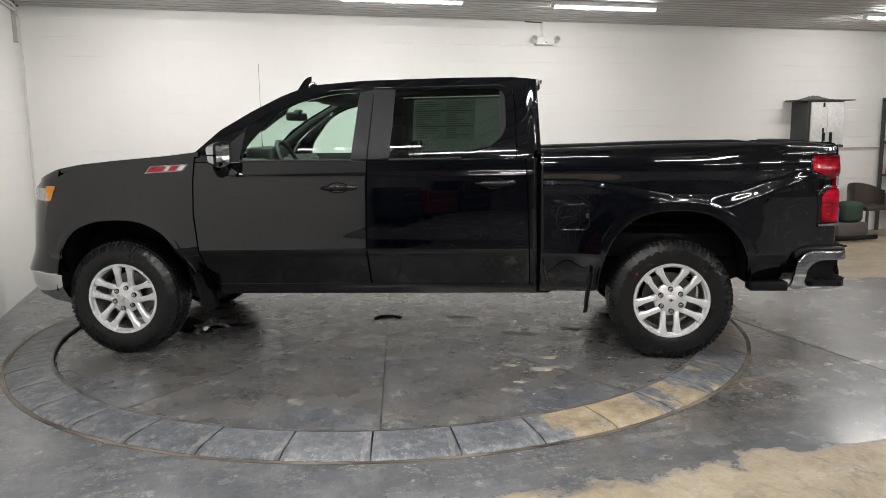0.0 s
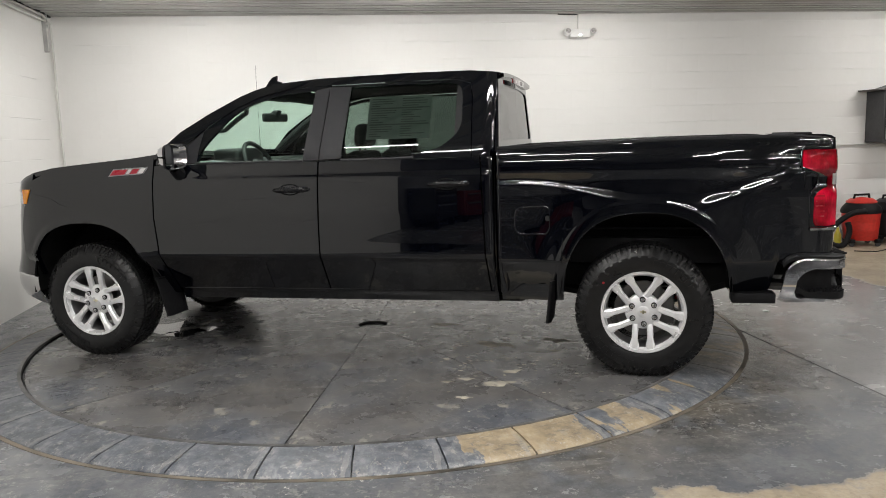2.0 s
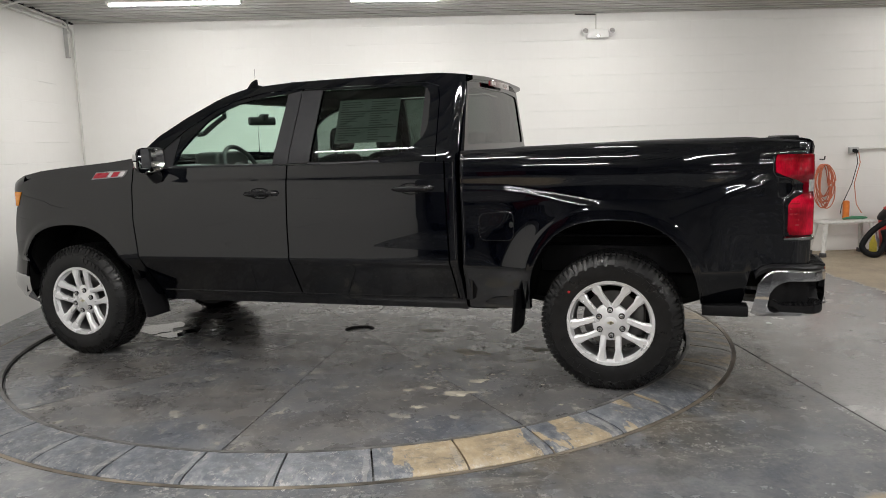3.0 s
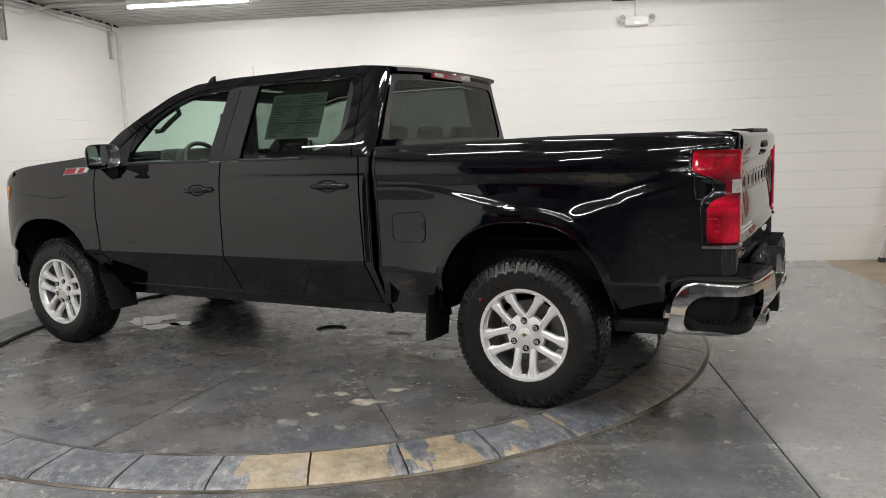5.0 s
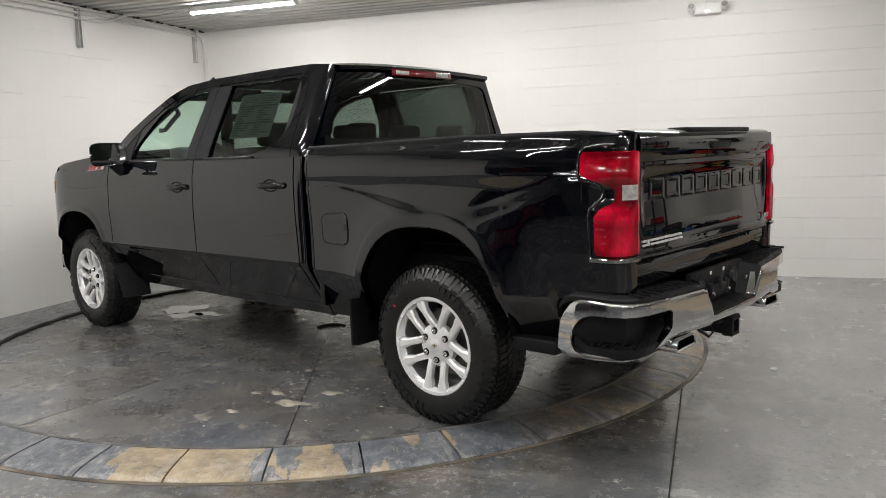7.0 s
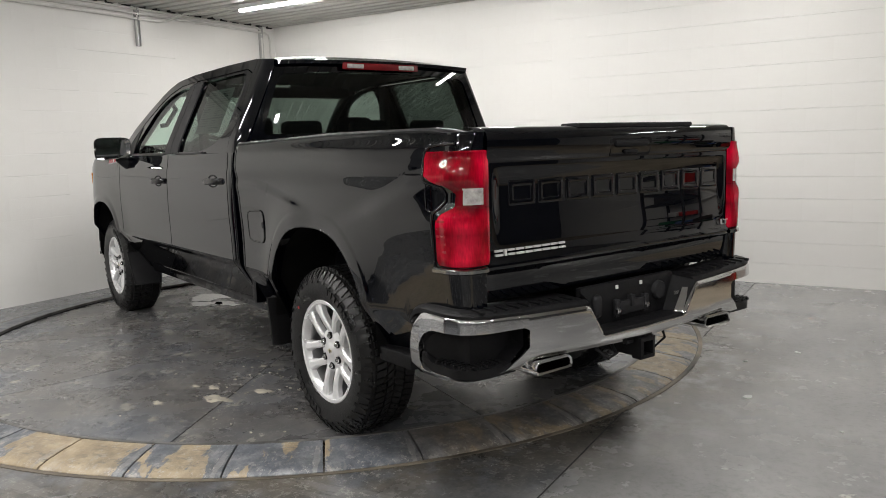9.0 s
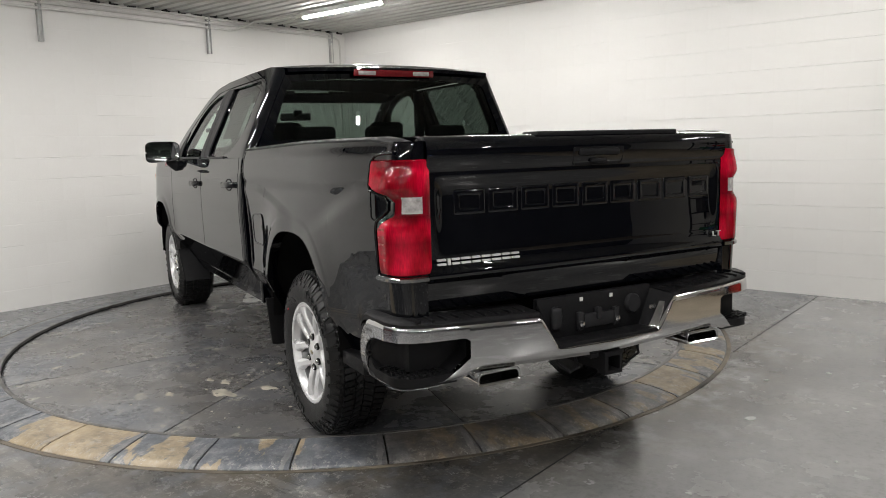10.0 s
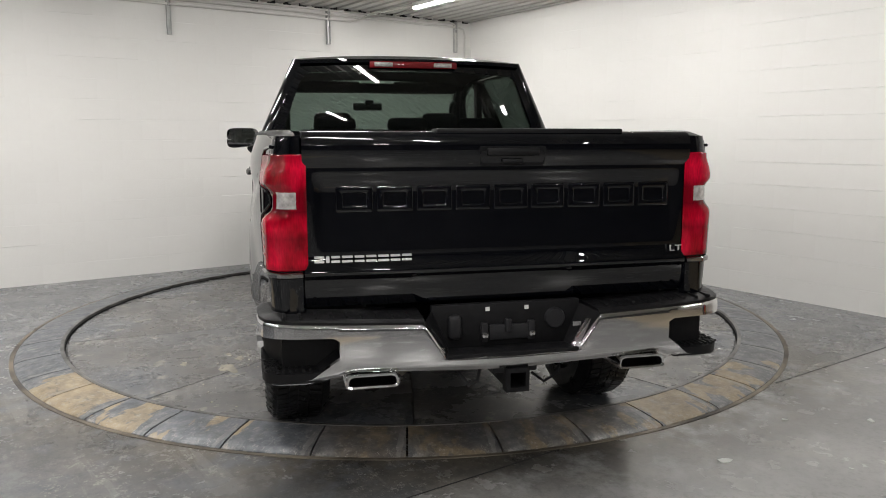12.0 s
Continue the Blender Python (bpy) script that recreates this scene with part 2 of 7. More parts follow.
def ramp_concrete():
    """Ring segments: paint worn through to tan concrete in patches, by stretches round the ring."""
    m = Nodes("worn_ring_concrete")
    rnd = m.n("ObjectInfo").outputs["Random"]
    off = m.n("CombineXYZ", X=m.math("MULTIPLY", rnd, 37.0), Y=m.math("MULTIPLY", rnd, 11.0), Z=0.0)
    vec = m.n("VectorMath", )
    m.link(m.co.outputs["Object"], vec.inputs[0])
    m.link(off.outputs[0], vec.inputs[1])
    skew = m.n("Mapping", Vector=vec.outputs[0])
    skew.inputs["Rotation"].default_value = (0, 0, radians(28))
    skew.inputs["Scale"].default_value = (0.55, 1.25, 1.0)
    n1 = m.n("TexNoise", Vector=skew.outputs[0], Scale=4.6, Detail=7.0, Roughness=0.56).outputs["Fac"]
    n2 = m.n("TexNoise", Vector=vec.outputs[0], Scale=14.0, Detail=7.0, Roughness=0.72).outputs["Fac"]
    paint = m.ramp(n2, (0.34, (0.062, 0.070, 0.086)), (0.50, (0.115, 0.125, 0.145)), (0.66, (0.215, 0.220, 0.228)))
    tan = m.ramp(n2, (0.25, (0.21, 0.165, 0.105)), (0.55, (0.36, 0.285, 0.185)), (0.8, (0.46, 0.385, 0.275)))
    pos = m.n("SeparateXYZ", Vector=m.n("NewGeometry").outputs["Position"])
    dx = m.math("SUBTRACT", pos.outputs[0], TABLE[0])
    dy = m.math("SUBTRACT", pos.outputs[1], TABLE[1])
    turn = m.math("MULTIPLY", m.math("ARCTAN2", dy, dx), 180 / math.pi)
    at = lambda a: (a + 180.0) / 360.0
    round_ = m.math("ADD", m.math("DIVIDE", turn, 360.0), 0.5)
    # how far the paint is gone, by the angle round the table
    wear = m.ramp(round_, *[(at(a), v) for a, v in ((-150, 0.08), (-97, 0.10), (-79, 0.14), (-75.5, 0.46), (-73.4, 0.40), (-72.6, 0.12), (-67, 0.28), (-63.5, 0.30), (-61, 0.66), (-55, 0.74), (-49, 0.66), (-46, 0.50), (-41, 0.62), (-37, 0.36), (-31, 0.50), (-27, 0.34), (-20, 0.44), (0, 0.50), (12, 0.46), (20, 0.64), (28, 0.56), (42, 0.46), (60, 0.20), (150, 0.08))])
    level = m.math("ADD", wear, m.math("MULTIPLY", m.math("SUBTRACT", n1, 0.5), 1.15))
    col = m.mix(m.ramp(level, (0.535, 0.0), (0.552, 1.0)), paint, tan)
    scrape = m.n("TexNoise", Vector=skew.outputs[0], Scale=11.0, Detail=8.0, Roughness=0.72).outputs["Fac"]
    col = m.mix(m.ramp(scrape, (0.60, 0.0), (0.63, 0.6)), col, (0.36, 0.335, 0.29))
    # brown grime at the tail end
    tail = m.ramp(round_, (at(-22), 0.0), (at(-17), 0.75), (at(8), 0.62), (at(18), 0.30), (at(60), 0.1))
    grime = m.math("MULTIPLY", tail, m.ramp(n1, (0.36, 0.35), (0.56, 1.0)))
    col = m.mix(grime, col, m.ramp(n2, (0.3, (0.070, 0.056, 0.042)), (0.7, (0.270, 0.215, 0.155))))
    dirt = m.noise(4.4, 7, 0.68)
    col = m.mix(m.ramp(dirt, (0.52, 0.0), (0.70, 0.65)), col, (0.060, 0.058, 0.055))
    m.put(Base_Color=scuffed(m, col, 1.0), Roughness=m.ramp(n1, (0.3, 0.28), (0.7, 0.5)))
    return m.bump(n2, 0.35, 0.004).mat


def glass(name, tint, gloss=0.9):
    m = Nodes(name)
    tr = m.n("BsdfTransparent", Color=(*tint, 1))
    gl = m.n("BsdfGlossy", Color=(1, 1, 1, 1), Roughness=0.0)
    face = m.n("LayerWeight", Blend=0.5).outputs["Facing"]
    fr = m.math("ADD", m.math("MULTIPLY", m.math("POWER", face, 5.0), 0.9), 0.045)
    mx = m.n("MixShader")
    m.link(m.math("MULTIPLY", fr, gloss), mx.inputs[0])
    m.link(tr.outputs[0], mx.inputs[1])
    m.link(gl.outputs[0], mx.inputs[2])
    m.link(mx.outputs[0], m.out.inputs[0])
    return m.mat


def lamp_glow():
    m = Nodes("fluorescent_diffuser")
    m.put(Base_Color=(0.9, 0.9, 0.88), Emission_Color=(1.0, 0.975, 0.945), Emission_Strength=TUBE_POWER)
    return m.mat


WHITE_PAINT = wall_paint()
CONCRETE = concrete("worn_floor_paint")
RING = ramp_concrete()
# near-black for joint dirt, and for shade in openings such as the exhaust
GAP_DARK = simple("joint_dirt_and_gap_shade", (0.012, 0.012, 0.012), 0.9)
RIM_TAN = simple("grimy_tan_edge", (0.135, 0.112, 0.085), 0.6, 0, 0.9, 2.2, 0.2)
CEILING_STEEL = simple("galvanised_ceiling_sheet", (0.46, 0.46, 0.44), 0.58, 0.45, 0.1, 3)
CONDUIT = simple("painted_white_conduit", (0.66, 0.65, 0.62), 0.45, 0.1, 0.08, 8)
FIXTURE_WHITE = simple("white_enamel", (0.75, 0.75, 0.73), 0.35, 0.0, 0.05, 8)
GLOW = lamp_glow()
DARK_WALL = simple("gray_painted_wall", (0.17, 0.171, 0.178), 0.6, 0, 0.35, 1.5)
GRAY_WALL = simple("charcoal_painted_wall", (0.095, 0.095, 0.098), 0.6, 0, 0.2, 1.5)
BLACK_PAINT = Nodes("black_clearcoat_paint").put(Base_Color=(0.0006, 0.0009, 0.0022), Roughness=0.35, Specular_IOR_Level=0.0, Coat_Weight=1.0, Coat_Roughness=0.006, Coat_IOR=1.645).mat
TRIM_BLACK = simple("black_textured_plastic", (0.008, 0.008, 0.009), 0.5, 0, 0.2, 60, 0.2, ior=1.27)
HANDLE_BLACK = simple("smooth_black_plastic", (0.006, 0.006, 0.007), 0.22, 0, 0.1, 30, ior=1.4)
SATIN_BLACK = simple("satin_black_applique", (0.020, 0.020, 0.022), 0.45, 0, 0.08, 20, ior=1.28)
UNDER_BLACK = simple("underbody_black", (0.006, 0.006, 0.006), 0.75, 0, 0.4, 8, ior=1.2)
RUBBER = simple("tyre_rubber", (0.0085, 0.0085, 0.009), 0.33, 0, 0.4, 25, 0.5, ior=1.44)
ALLOY = simple("bright_machined_alloy", (0.84, 0.84, 0.85), 0.33, 0.40, 0.05, 20)
CHROME = simple("polished_chrome", (0.64, 0.64, 0.645), 0.08, 1.0, 0.02, 8, rough_vary=0.02)
# the wheel alloy again, darkened for the shade inside the barrel
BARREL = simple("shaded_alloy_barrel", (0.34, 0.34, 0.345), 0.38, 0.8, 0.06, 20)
STEEL = simple("brake_steel", (0.20, 0.195, 0.19), 0.45, 0.9, 0.15, 20)
GLASS_FRONT = glass("green_tinted_glass", (0.76, 0.90, 0.83), 0.8)
GLASS_DARK = glass("dark_privacy_glass", (0.21, 0.26, 0.235), 0.9)
GLASS_BACK = glass("tinted_back_glass", (0.155, 0.18, 0.168), 0.9)
GLASS_SCREEN = glass("windscreen_glass", (0.76, 0.90, 0.83), 0.8)
RED_SHOCK = simple("red_shock_paint", (0.45, 0.015, 0.02), 0.35)

# ---- room ----
def floor_sheet():
    bm = boxed(-0.25, ROOM_X + 0.2, -ROOM_Y - 0.2, 0.25, FLOOR_Z - 0.3, FLOOR_Z)
    return thing("floor", bm, CONCRETE, "worn gray painted concrete floor, bare tan beyond", "floor", ROOM, kind="structure")


floor_sheet()

def block_mesh(w, h, depth):
    """Front of one block under thick paint: bed joints a little open, head joints filled. Facing -y."""
    bm = bmesh.new()
    c = 0.0035
    back = min(0.0015, depth * 2.5)
    g = 0.0001 if depth < 0.0003 else 0.0012
    zs = ((-h / 2 + g, back), (-h / 2 + c, -depth), (h / 2 - c, -depth), (h / 2 - g, back))
    xs = ((-w / 2, -depth * 0.82), (-w / 2 + 0.003, -depth), (w / 2 - 0.003, -depth), (w / 2, -depth * 0.82))
    grid(bm, [[(x, max(y, yy), z) for x, y in xs] for z, yy in zs])
    return bm


def walls():
    core = {}
    bm = boxed(-WALL_T, ROOM_X + WALL_T, 0.003, WALL_T, FLOOR_Z - 0.1, CEIL_Z + 0.1)
    core["back"] = thing("wall_back", bm, WHITE_PAINT, "white painted concrete block wall", "wall", ROOM, kind="structure")
    bm = boxed(-WALL_T, -0.003, -8.4, 0.0, FLOOR_Z - 0.1, CEIL_Z + 0.1)
    core["left"] = thing("wall_left", bm, WHITE_PAINT, "white painted concrete block wall with conduits", "wall", ROOM, kind="structure")
    # three unseen walls close the room, kept dark so the bodywork reflects black
    bm = boxed(-WALL_T, 0.0, -ROOM_Y, -8.4, FLOOR_Z - 0.1, CEIL_Z + 0.1)
    thing("wall_left_far", bm, DARK_WALL, "unseen gray wall past the white blocks, dark for reflections", "wall", ROOM, kind="structure")
    bm = boxed(-WALL_T, ROOM_X + WALL_T, -ROOM_Y - WALL_T, -ROOM_Y, FLOOR_Z - 0.1, CEIL_Z + 0.1)
    thing("wall_front", bm, DARK_WALL, "unseen gray wall across the shop, dark for reflections", "wall", ROOM, kind="structure")
    bm = boxed(ROOM_X, ROOM_X + WALL_T, -ROOM_Y, 0.0, FLOOR_Z - 0.1, CEIL_Z + 0.1)
    thing("wall_right", bm, GRAY_WALL, "unseen charcoal wall at the far end, dark for reflections", "wall", ROOM, kind="structure")
    return core


WALLS = walls()


def ceiling():
    """Ribbed steel sheets, ribs along the long wall."""
    bm = bmesh.new()
    pitch, prof = 0.152, []
    y = 0.1
    while y > -ROOM_Y - 0.1:
        for dy, dz in ((0, 0), (-0.086, 0), (-0.100, 0.022), (-0.138, 0.022)):
            prof.append((y + dy, CEIL_Z + dz))
        y -= pitch
    xs = [-0.1, ROOM_X + 0.1]
    grid(bm, [[(x, py, pz) for py, pz in prof] for x in xs])
    box(bm, -0.1, ROOM_X + 0.1, -ROOM_Y - 0.1, 0.1, CEIL_Z + 0.06, CEIL_Z + 0.12)
    thing("ceiling", bm, CEILING_STEEL, "ribbed galvanised steel ceiling sheets", "ceiling", ROOM, kind="structure", smooth=20)


ceiling()


def ceiling_light():
    """Four-foot wraparound fixture, long along x, hanging just under the ribs; its middle at the origin."""
    ob = thing("ceiling_light", None, None, "white four-foot fluorescent ceiling light, lit", "ceiling light", pose(0, 0, 0), "ceiling lights")
    bm = boxed(-0.61, 0.61, -0.042, 0.042, -0.03, 0.02, bevel=0.006)
    local_part("housing", bm, FIXTURE_WHITE, ob)
    bm = bmesh.new()
    rows = []
    for x in (-0.595, 0.595):
        rows.append([(x, -0.031 * math.cos(a), -0.032 - 0.018 * math.sin(a)) for a in np.linspace(0, math.pi, 9)])
    grid(bm, rows)
    local_part("diffuser", bm, GLOW, ob, "glowing white diffuser")
    for s in (-1, 1):
        local_part("end_cap", boxed(s * 0.603 - 0.008, s * 0.603 + 0.008, -0.036, 0.036, -0.054, -0.028, bevel=0.003), FIXTURE_WHITE, ob)
    return ob


LIGHT = ceiling_light()
LIGHT.matrix_basis = ROOM @ pose(1.50, -1.45, CEIL_Z - 0.022)
# (2.4, -3.2) is an unseen fixture, added to brighten the left wall
# the last two rows hang out of view, mostly added for reflected streaks
for px, py in ((3.73, -1.45), (5.95, -1.45), (10.05, -1.45),
               (2.4, -3.2), (1.84, -5.22), (4.3, -5.2), (6.7, -5.2), (13.15, -3.7),
               (2.4, -6.3), (3.0, -7.3), (1.88, -8.9), (4.3, -8.9), (6.7, -8.9), (9.1, -8.9), (12.9, -6.7),
               (9.3, -5.2), (11.6, -8.9), (14.5, -8.9), (4.3, -12.4), (6.3, -12.4), (8.3, -12.4), (10.4, -12.4), (12.4, -11.0)):
    copy_thing(LIGHT, ROOM @ pose(px, py, CEIL_Z - 0.022, 0, 0, -13 if px == 1.84 else 0))


# ---- unseen chests past the white blocks, stand-ins for dark and red reflections ----
def tool_chest(y0, y1, height, deep, paint, label):
    ob = thing("tool_chest", None, None, label, "tool chest", ROOM @ pose(0.06, (y0 + y1) / 2, FLOOR_Z), "tool chests")
    w = (y1 - y0) / 2
    local_part("body", boxed(0, deep, -w, w, 0.12, height, bevel=0.012), paint, ob)
    z = 0.17
    for h in (0.26, 0.20, 0.16, 0.12, 0.12, 0.12, 0.12, 0.12, 0.12):
        if z + h > height - 0.03:
            break
        drawer = local_part("drawer", boxed(deep - 0.004, deep + 0.012, -w + 0.03, w - 0.03, z, z + h - 0.012, bevel=0.004), paint, ob)
        local_part("drawer_pull", boxed(deep + 0.010, deep + 0.030, -w + 0.06, w - 0.06, z + h - 0.040, z + h - 0.020, bevel=0.004), STEEL, drawer)
        z += h
    for px in (0.07, deep - 0.07):
        for py in (-w + 0.08, w - 0.08):
            local_part("caster", lathe(bmesh.new(), [(0.001, -0.018), (0.050, -0.018), (0.058, -0.010), (0.058, 0.010), (0.050, 0.018), (0.001, 0.018)], 20, "y", (px, py, 0.06)), TRIM_BLACK, ob)
    return ob


CHEST_RED = simple("red_cabinet_enamel", (0.11, 0.010, 0.011), 0.4, 0, 0.08, 6)
CHEST_BLACK = simple("black_cabinet_enamel", (0.018, 0.018, 0.022), 0.35, 0, 0.1, 6)
tool_chest(-9.02, -8.52, 1.30, 0.45, CHEST_BLACK, "tall black stand-in chest out of view, added for reflections")
tool_chest(-10.05, -9.12, 1.02, 0.50, CHEST_RED, "dark red stand-in chest out of view, with steel drawer pulls")
tool_chest(-11.30, -10.25, 1.45, 0.50, CHEST_BLACK, "wide black stand-in chest out of view, added for reflections")


# ---- turntable ----
def turntable():
    cx, cy = TABLE
    tt = thing("turntable", None, None, "round vehicle turntable of worn gray painted plates", "turntable", pose(cx, cy, FLOOR_Z))
    bm = bmesh.new()
    n = 120
    bm2 = lathe(bmesh.new(), [(DISC_R + 0.01, 0.006), (DISC_R + 0.01, FLOOR_Z + 0.004), (LIP_R + 0.05, FLOOR_Z + 0.004)], n, "z", (cx, cy, 0))
    part("gap_lining", bm2, GAP_DARK, tt, "dark gap round the disc")
    # ten wedge plates round a small drain, seams a few millimetres wide
    wedge = bmesh.new()
    a0, a1, steps = radians(-45.8 + 0.06), radians(-9.8 - 0.06), 14
    top, low = [], []
    for k in range(steps + 1):
        a = a0 + (a1 - a0) * k / steps
        top.append((a, DISC_R - 0.004))
    def ring(r, z, gap=0.0014):
        out = []
        for a, _ in top:
            half = (a1 - a0) / 2
            m = (a - a0 - half) / half
            aa = a0 + half + m * (half - gap / r)
            out.append((r * math.cos(aa), r * math.sin(aa), z))
        return out
    rs = [0.118, 0.7, 1.3, 1.9, DISC_R - 0.006]
    rows = [ring(0.118, -0.015), ring(0.118, -0.001)] + [ring(r, 0.0) for r in rs[1:]] + [ring(DISC_R, -0.004), ring(DISC_R, -0.015)]
    grid(wedge, rows)
    hem(wedge, Vector((0, 0, -0.006)))
    me = finish(wedge, "plate", CONCRETE_DISC, 30)
    for k in range(10):
        ob = new("plate", me)
        ob.parent = tt
        ob.matrix_basis = pose(0, 0, -FLOOR_Z, 0, 0, 36 * k)
    drain = lathe(bmesh.new(), [(0.0, -0.060), (0.098, -0.055), (0.104, -0.006), (0.115, -0.002), (0.116, -0.02)], 32, "z", (cx, cy, 0))
    part("drain", drain, GAP_DARK, tt, "dark open drain at the middle")
    base = lathe(bmesh.new(), [(0.117, -0.010), (DISC_R + 0.005, -0.010)], 60, "z", (cx, cy, 0))
    part("disc_base", base, RIM_DARK, tt)
    # the ramped ring: forty cast segments
    seg = bmesh.new()
    half = radians(4.5)
    def arc(r, z, gap=0.0046):
        return [(r * math.cos(a), r * math.sin(a), z) for a in np.linspace(-half + gap / r, half - gap / r, 7)]
    grid(seg, [arc(LIP_R, -0.02), arc(LIP_R, LIP_Z - 0.006), arc(LIP_R + 0.006, LIP_Z), arc(2.6, LIP_Z * 0.62), arc(2.7, 0.002), arc(RAMP_R - 0.01, FLOOR_Z + 0.010), arc(RAMP_R, FLOOR_Z + 0.002), arc(RAMP_R, FLOOR_Z - 0.02)])
    hem(seg, Vector((0, 0, -0.03)))
    me = finish(seg, "ring_segment", RING, 30)
    for k in range(40):
        ob = new("ring_segment", me)
        ob.parent = tt
        ob.matrix_basis = pose(0, 0, -FLOOR_Z, 0, 0, 9 * k + 2.9)
    edge = lathe(bmesh.new(), [(RAMP_R + 0.005, FLOOR_Z + 0.002), (RAMP_R + 0.030, FLOOR_Z + 0.003), (RAMP_R + 0.033, FLOOR_Z - 0.01)], n, "z", (cx, cy, 0))
    lip = lathe(bmesh.new(), [(LIP_R - 0.003, LIP_Z - 0.02), (LIP_R - 0.003, LIP_Z + 0.001), (LIP_R + 0.004, LIP_Z + 0.003), (LIP_R + 0.020, LIP_Z + 0.002), (LIP_R + 0.022, LIP_Z - 0.008)], n, "z", (cx, cy, 0))
    part("inner_rim", lip, RIM_DARK, tt, "dark worn steel edge round the disc")
    part("outer_rim", edge, RIM_TAN, tt, "grimy tan concrete edge round the ramp")
    return tt


RIM_DARK = simple("dark_worn_steel", (0.15, 0.145, 0.14), 0.42, 0.45, 0.7, 5, 0.2)


def disc_concrete():
    m = Nodes("worn_disc_paint")
    mid, fine, big = m.noise(2.4, 9, 0.74), m.noise(30, 8, 0.75), m.noise(0.8, 5, 0.6)
    rnd = m.n("ObjectInfo").outputs["Random"]
    col = m.ramp(mid, (0.34, (0.058, 0.066, 0.082)), (0.50, (0.112, 0.121, 0.139)), (0.66, (0.190, 0.194, 0.201)))
    streak = m.noise(4.5, 9, 0.75, (1.0, 0.25, 1.0))
    cross_ = m.noise(5.2, 9, 0.75, (0.25, 1.0, 1.0))
    col = m.mix(m.ramp(streak, (0.53, 0.0), (0.66, 0.5)), col, (0.218, 0.206, 0.182))
    col = m.mix(m.ramp(cross_, (0.53, 0.0), (0.64, 0.6)), col, (0.043, 0.047, 0.056))
    col = m.mix(m.ramp(big, (0.42, 0.0), (0.60, 0.60)), col, m.ramp(streak, (0.40, (0.090, 0.078, 0.062)), (0.60, (0.175, 0.155, 0.130))))
    flake = m.ramp(m.noise(4.6, 8, 0.66), (0.605, 0.0), (0.625, 0.8))
    col = m.mix(m.math("MULTIPLY", flake, m.ramp(m.noise(1.4, 5, 0.6), (0.50, 0.0), (0.58, 1.0))), col, (0.405, 0.381, 0.323))
    col = m.mix(m.ramp(rnd, (0.0, 0.0), (1.0, 0.25)), col, (0.078, 0.080, 0.087))
    col = m.mix(m.ramp(fine, (0.33, 0.25), (0.50, 0.0)), col, (0.02, 0.02, 0.022))
    col = scuffed(m, col, 0.4)
    m.put(Base_Color=col, Roughness=m.ramp(m.noise(3, 7, 0.65), (0.32, 0.17), (0.68, 0.36)), Specular_IOR_Level=0.75)
    return m.bump(m.mix(0.5, mid, fine), 0.10, 0.004).mat


CONCRETE_DISC = disc_concrete()
turntable()

# ---- pickup truck: front axle at x = 0, nose towards -x, driver's side at -y ----
TRUCK = thing("pickup_truck", None, None, "glossy black crew cab pickup truck parked on the turntable", "pickup truck", pose(WHEELBASE / 2, 0, 0))

_z = np.linspace(0.30, 1.50, 481)


def _profile(pts):
    w = np.interp(_z, [p[0] for p in pts], [p[1] for p in pts])
    k = np.exp(-0.5 * (np.arange(-12, 13) / 2.8) ** 2)
    return np.convolve(np.pad(w, 12, mode="edge"), k / k.sum(), mode="valid")


CAB_W = _profile([(0.30, 0.745), (0.38, 0.762), (0.46, 0.790), (0.700, 0.944), (0.722, 0.964), (0.735, 0.9685), (0.815, 0.9685), (0.85, 0.9695), (1.0, 0.974), (1.14, 0.972), (1.234, 0.9675), (1.246, 0.962), (1.33, 0.951), (1.5, 0.92)])
BED_W = _profile([(0.30, 0.770), (0.40, 0.792), (0.46, 0.812), (0.70, 0.936), (0.95, 0.935), (1.10, 0.936), (1.18, 0.944), (1.235, 0.957), (1.27, 0.959), (1.30, 0.955), (1.34, 0.947), (1.385, 0.930), (1.5, 0.91)])
ARCH_F, ARCH_R = (0.030, 0.40, 0.475, 0.552), (3.752, 0.40, 0.478, 0.588)


def arch_level(x, z, arch, n=2.5):
    cx, cz, a, b = arch
    return (abs((x - cx) / a) ** n + abs(max(z - cz, 0) / b) ** n) ** (1 / n)


def arch_top(x, arch, n=2.5):
    cx, cz, a, b = arch
    u = abs((x - cx) / a)
    return cz + b * (1 - u ** n) ** (1 / n) if u < 1 else -1.0


def smooth_step(t):
    t = min(max(t, 0.0), 1.0)
    return t * t * (3 - 2 * t)


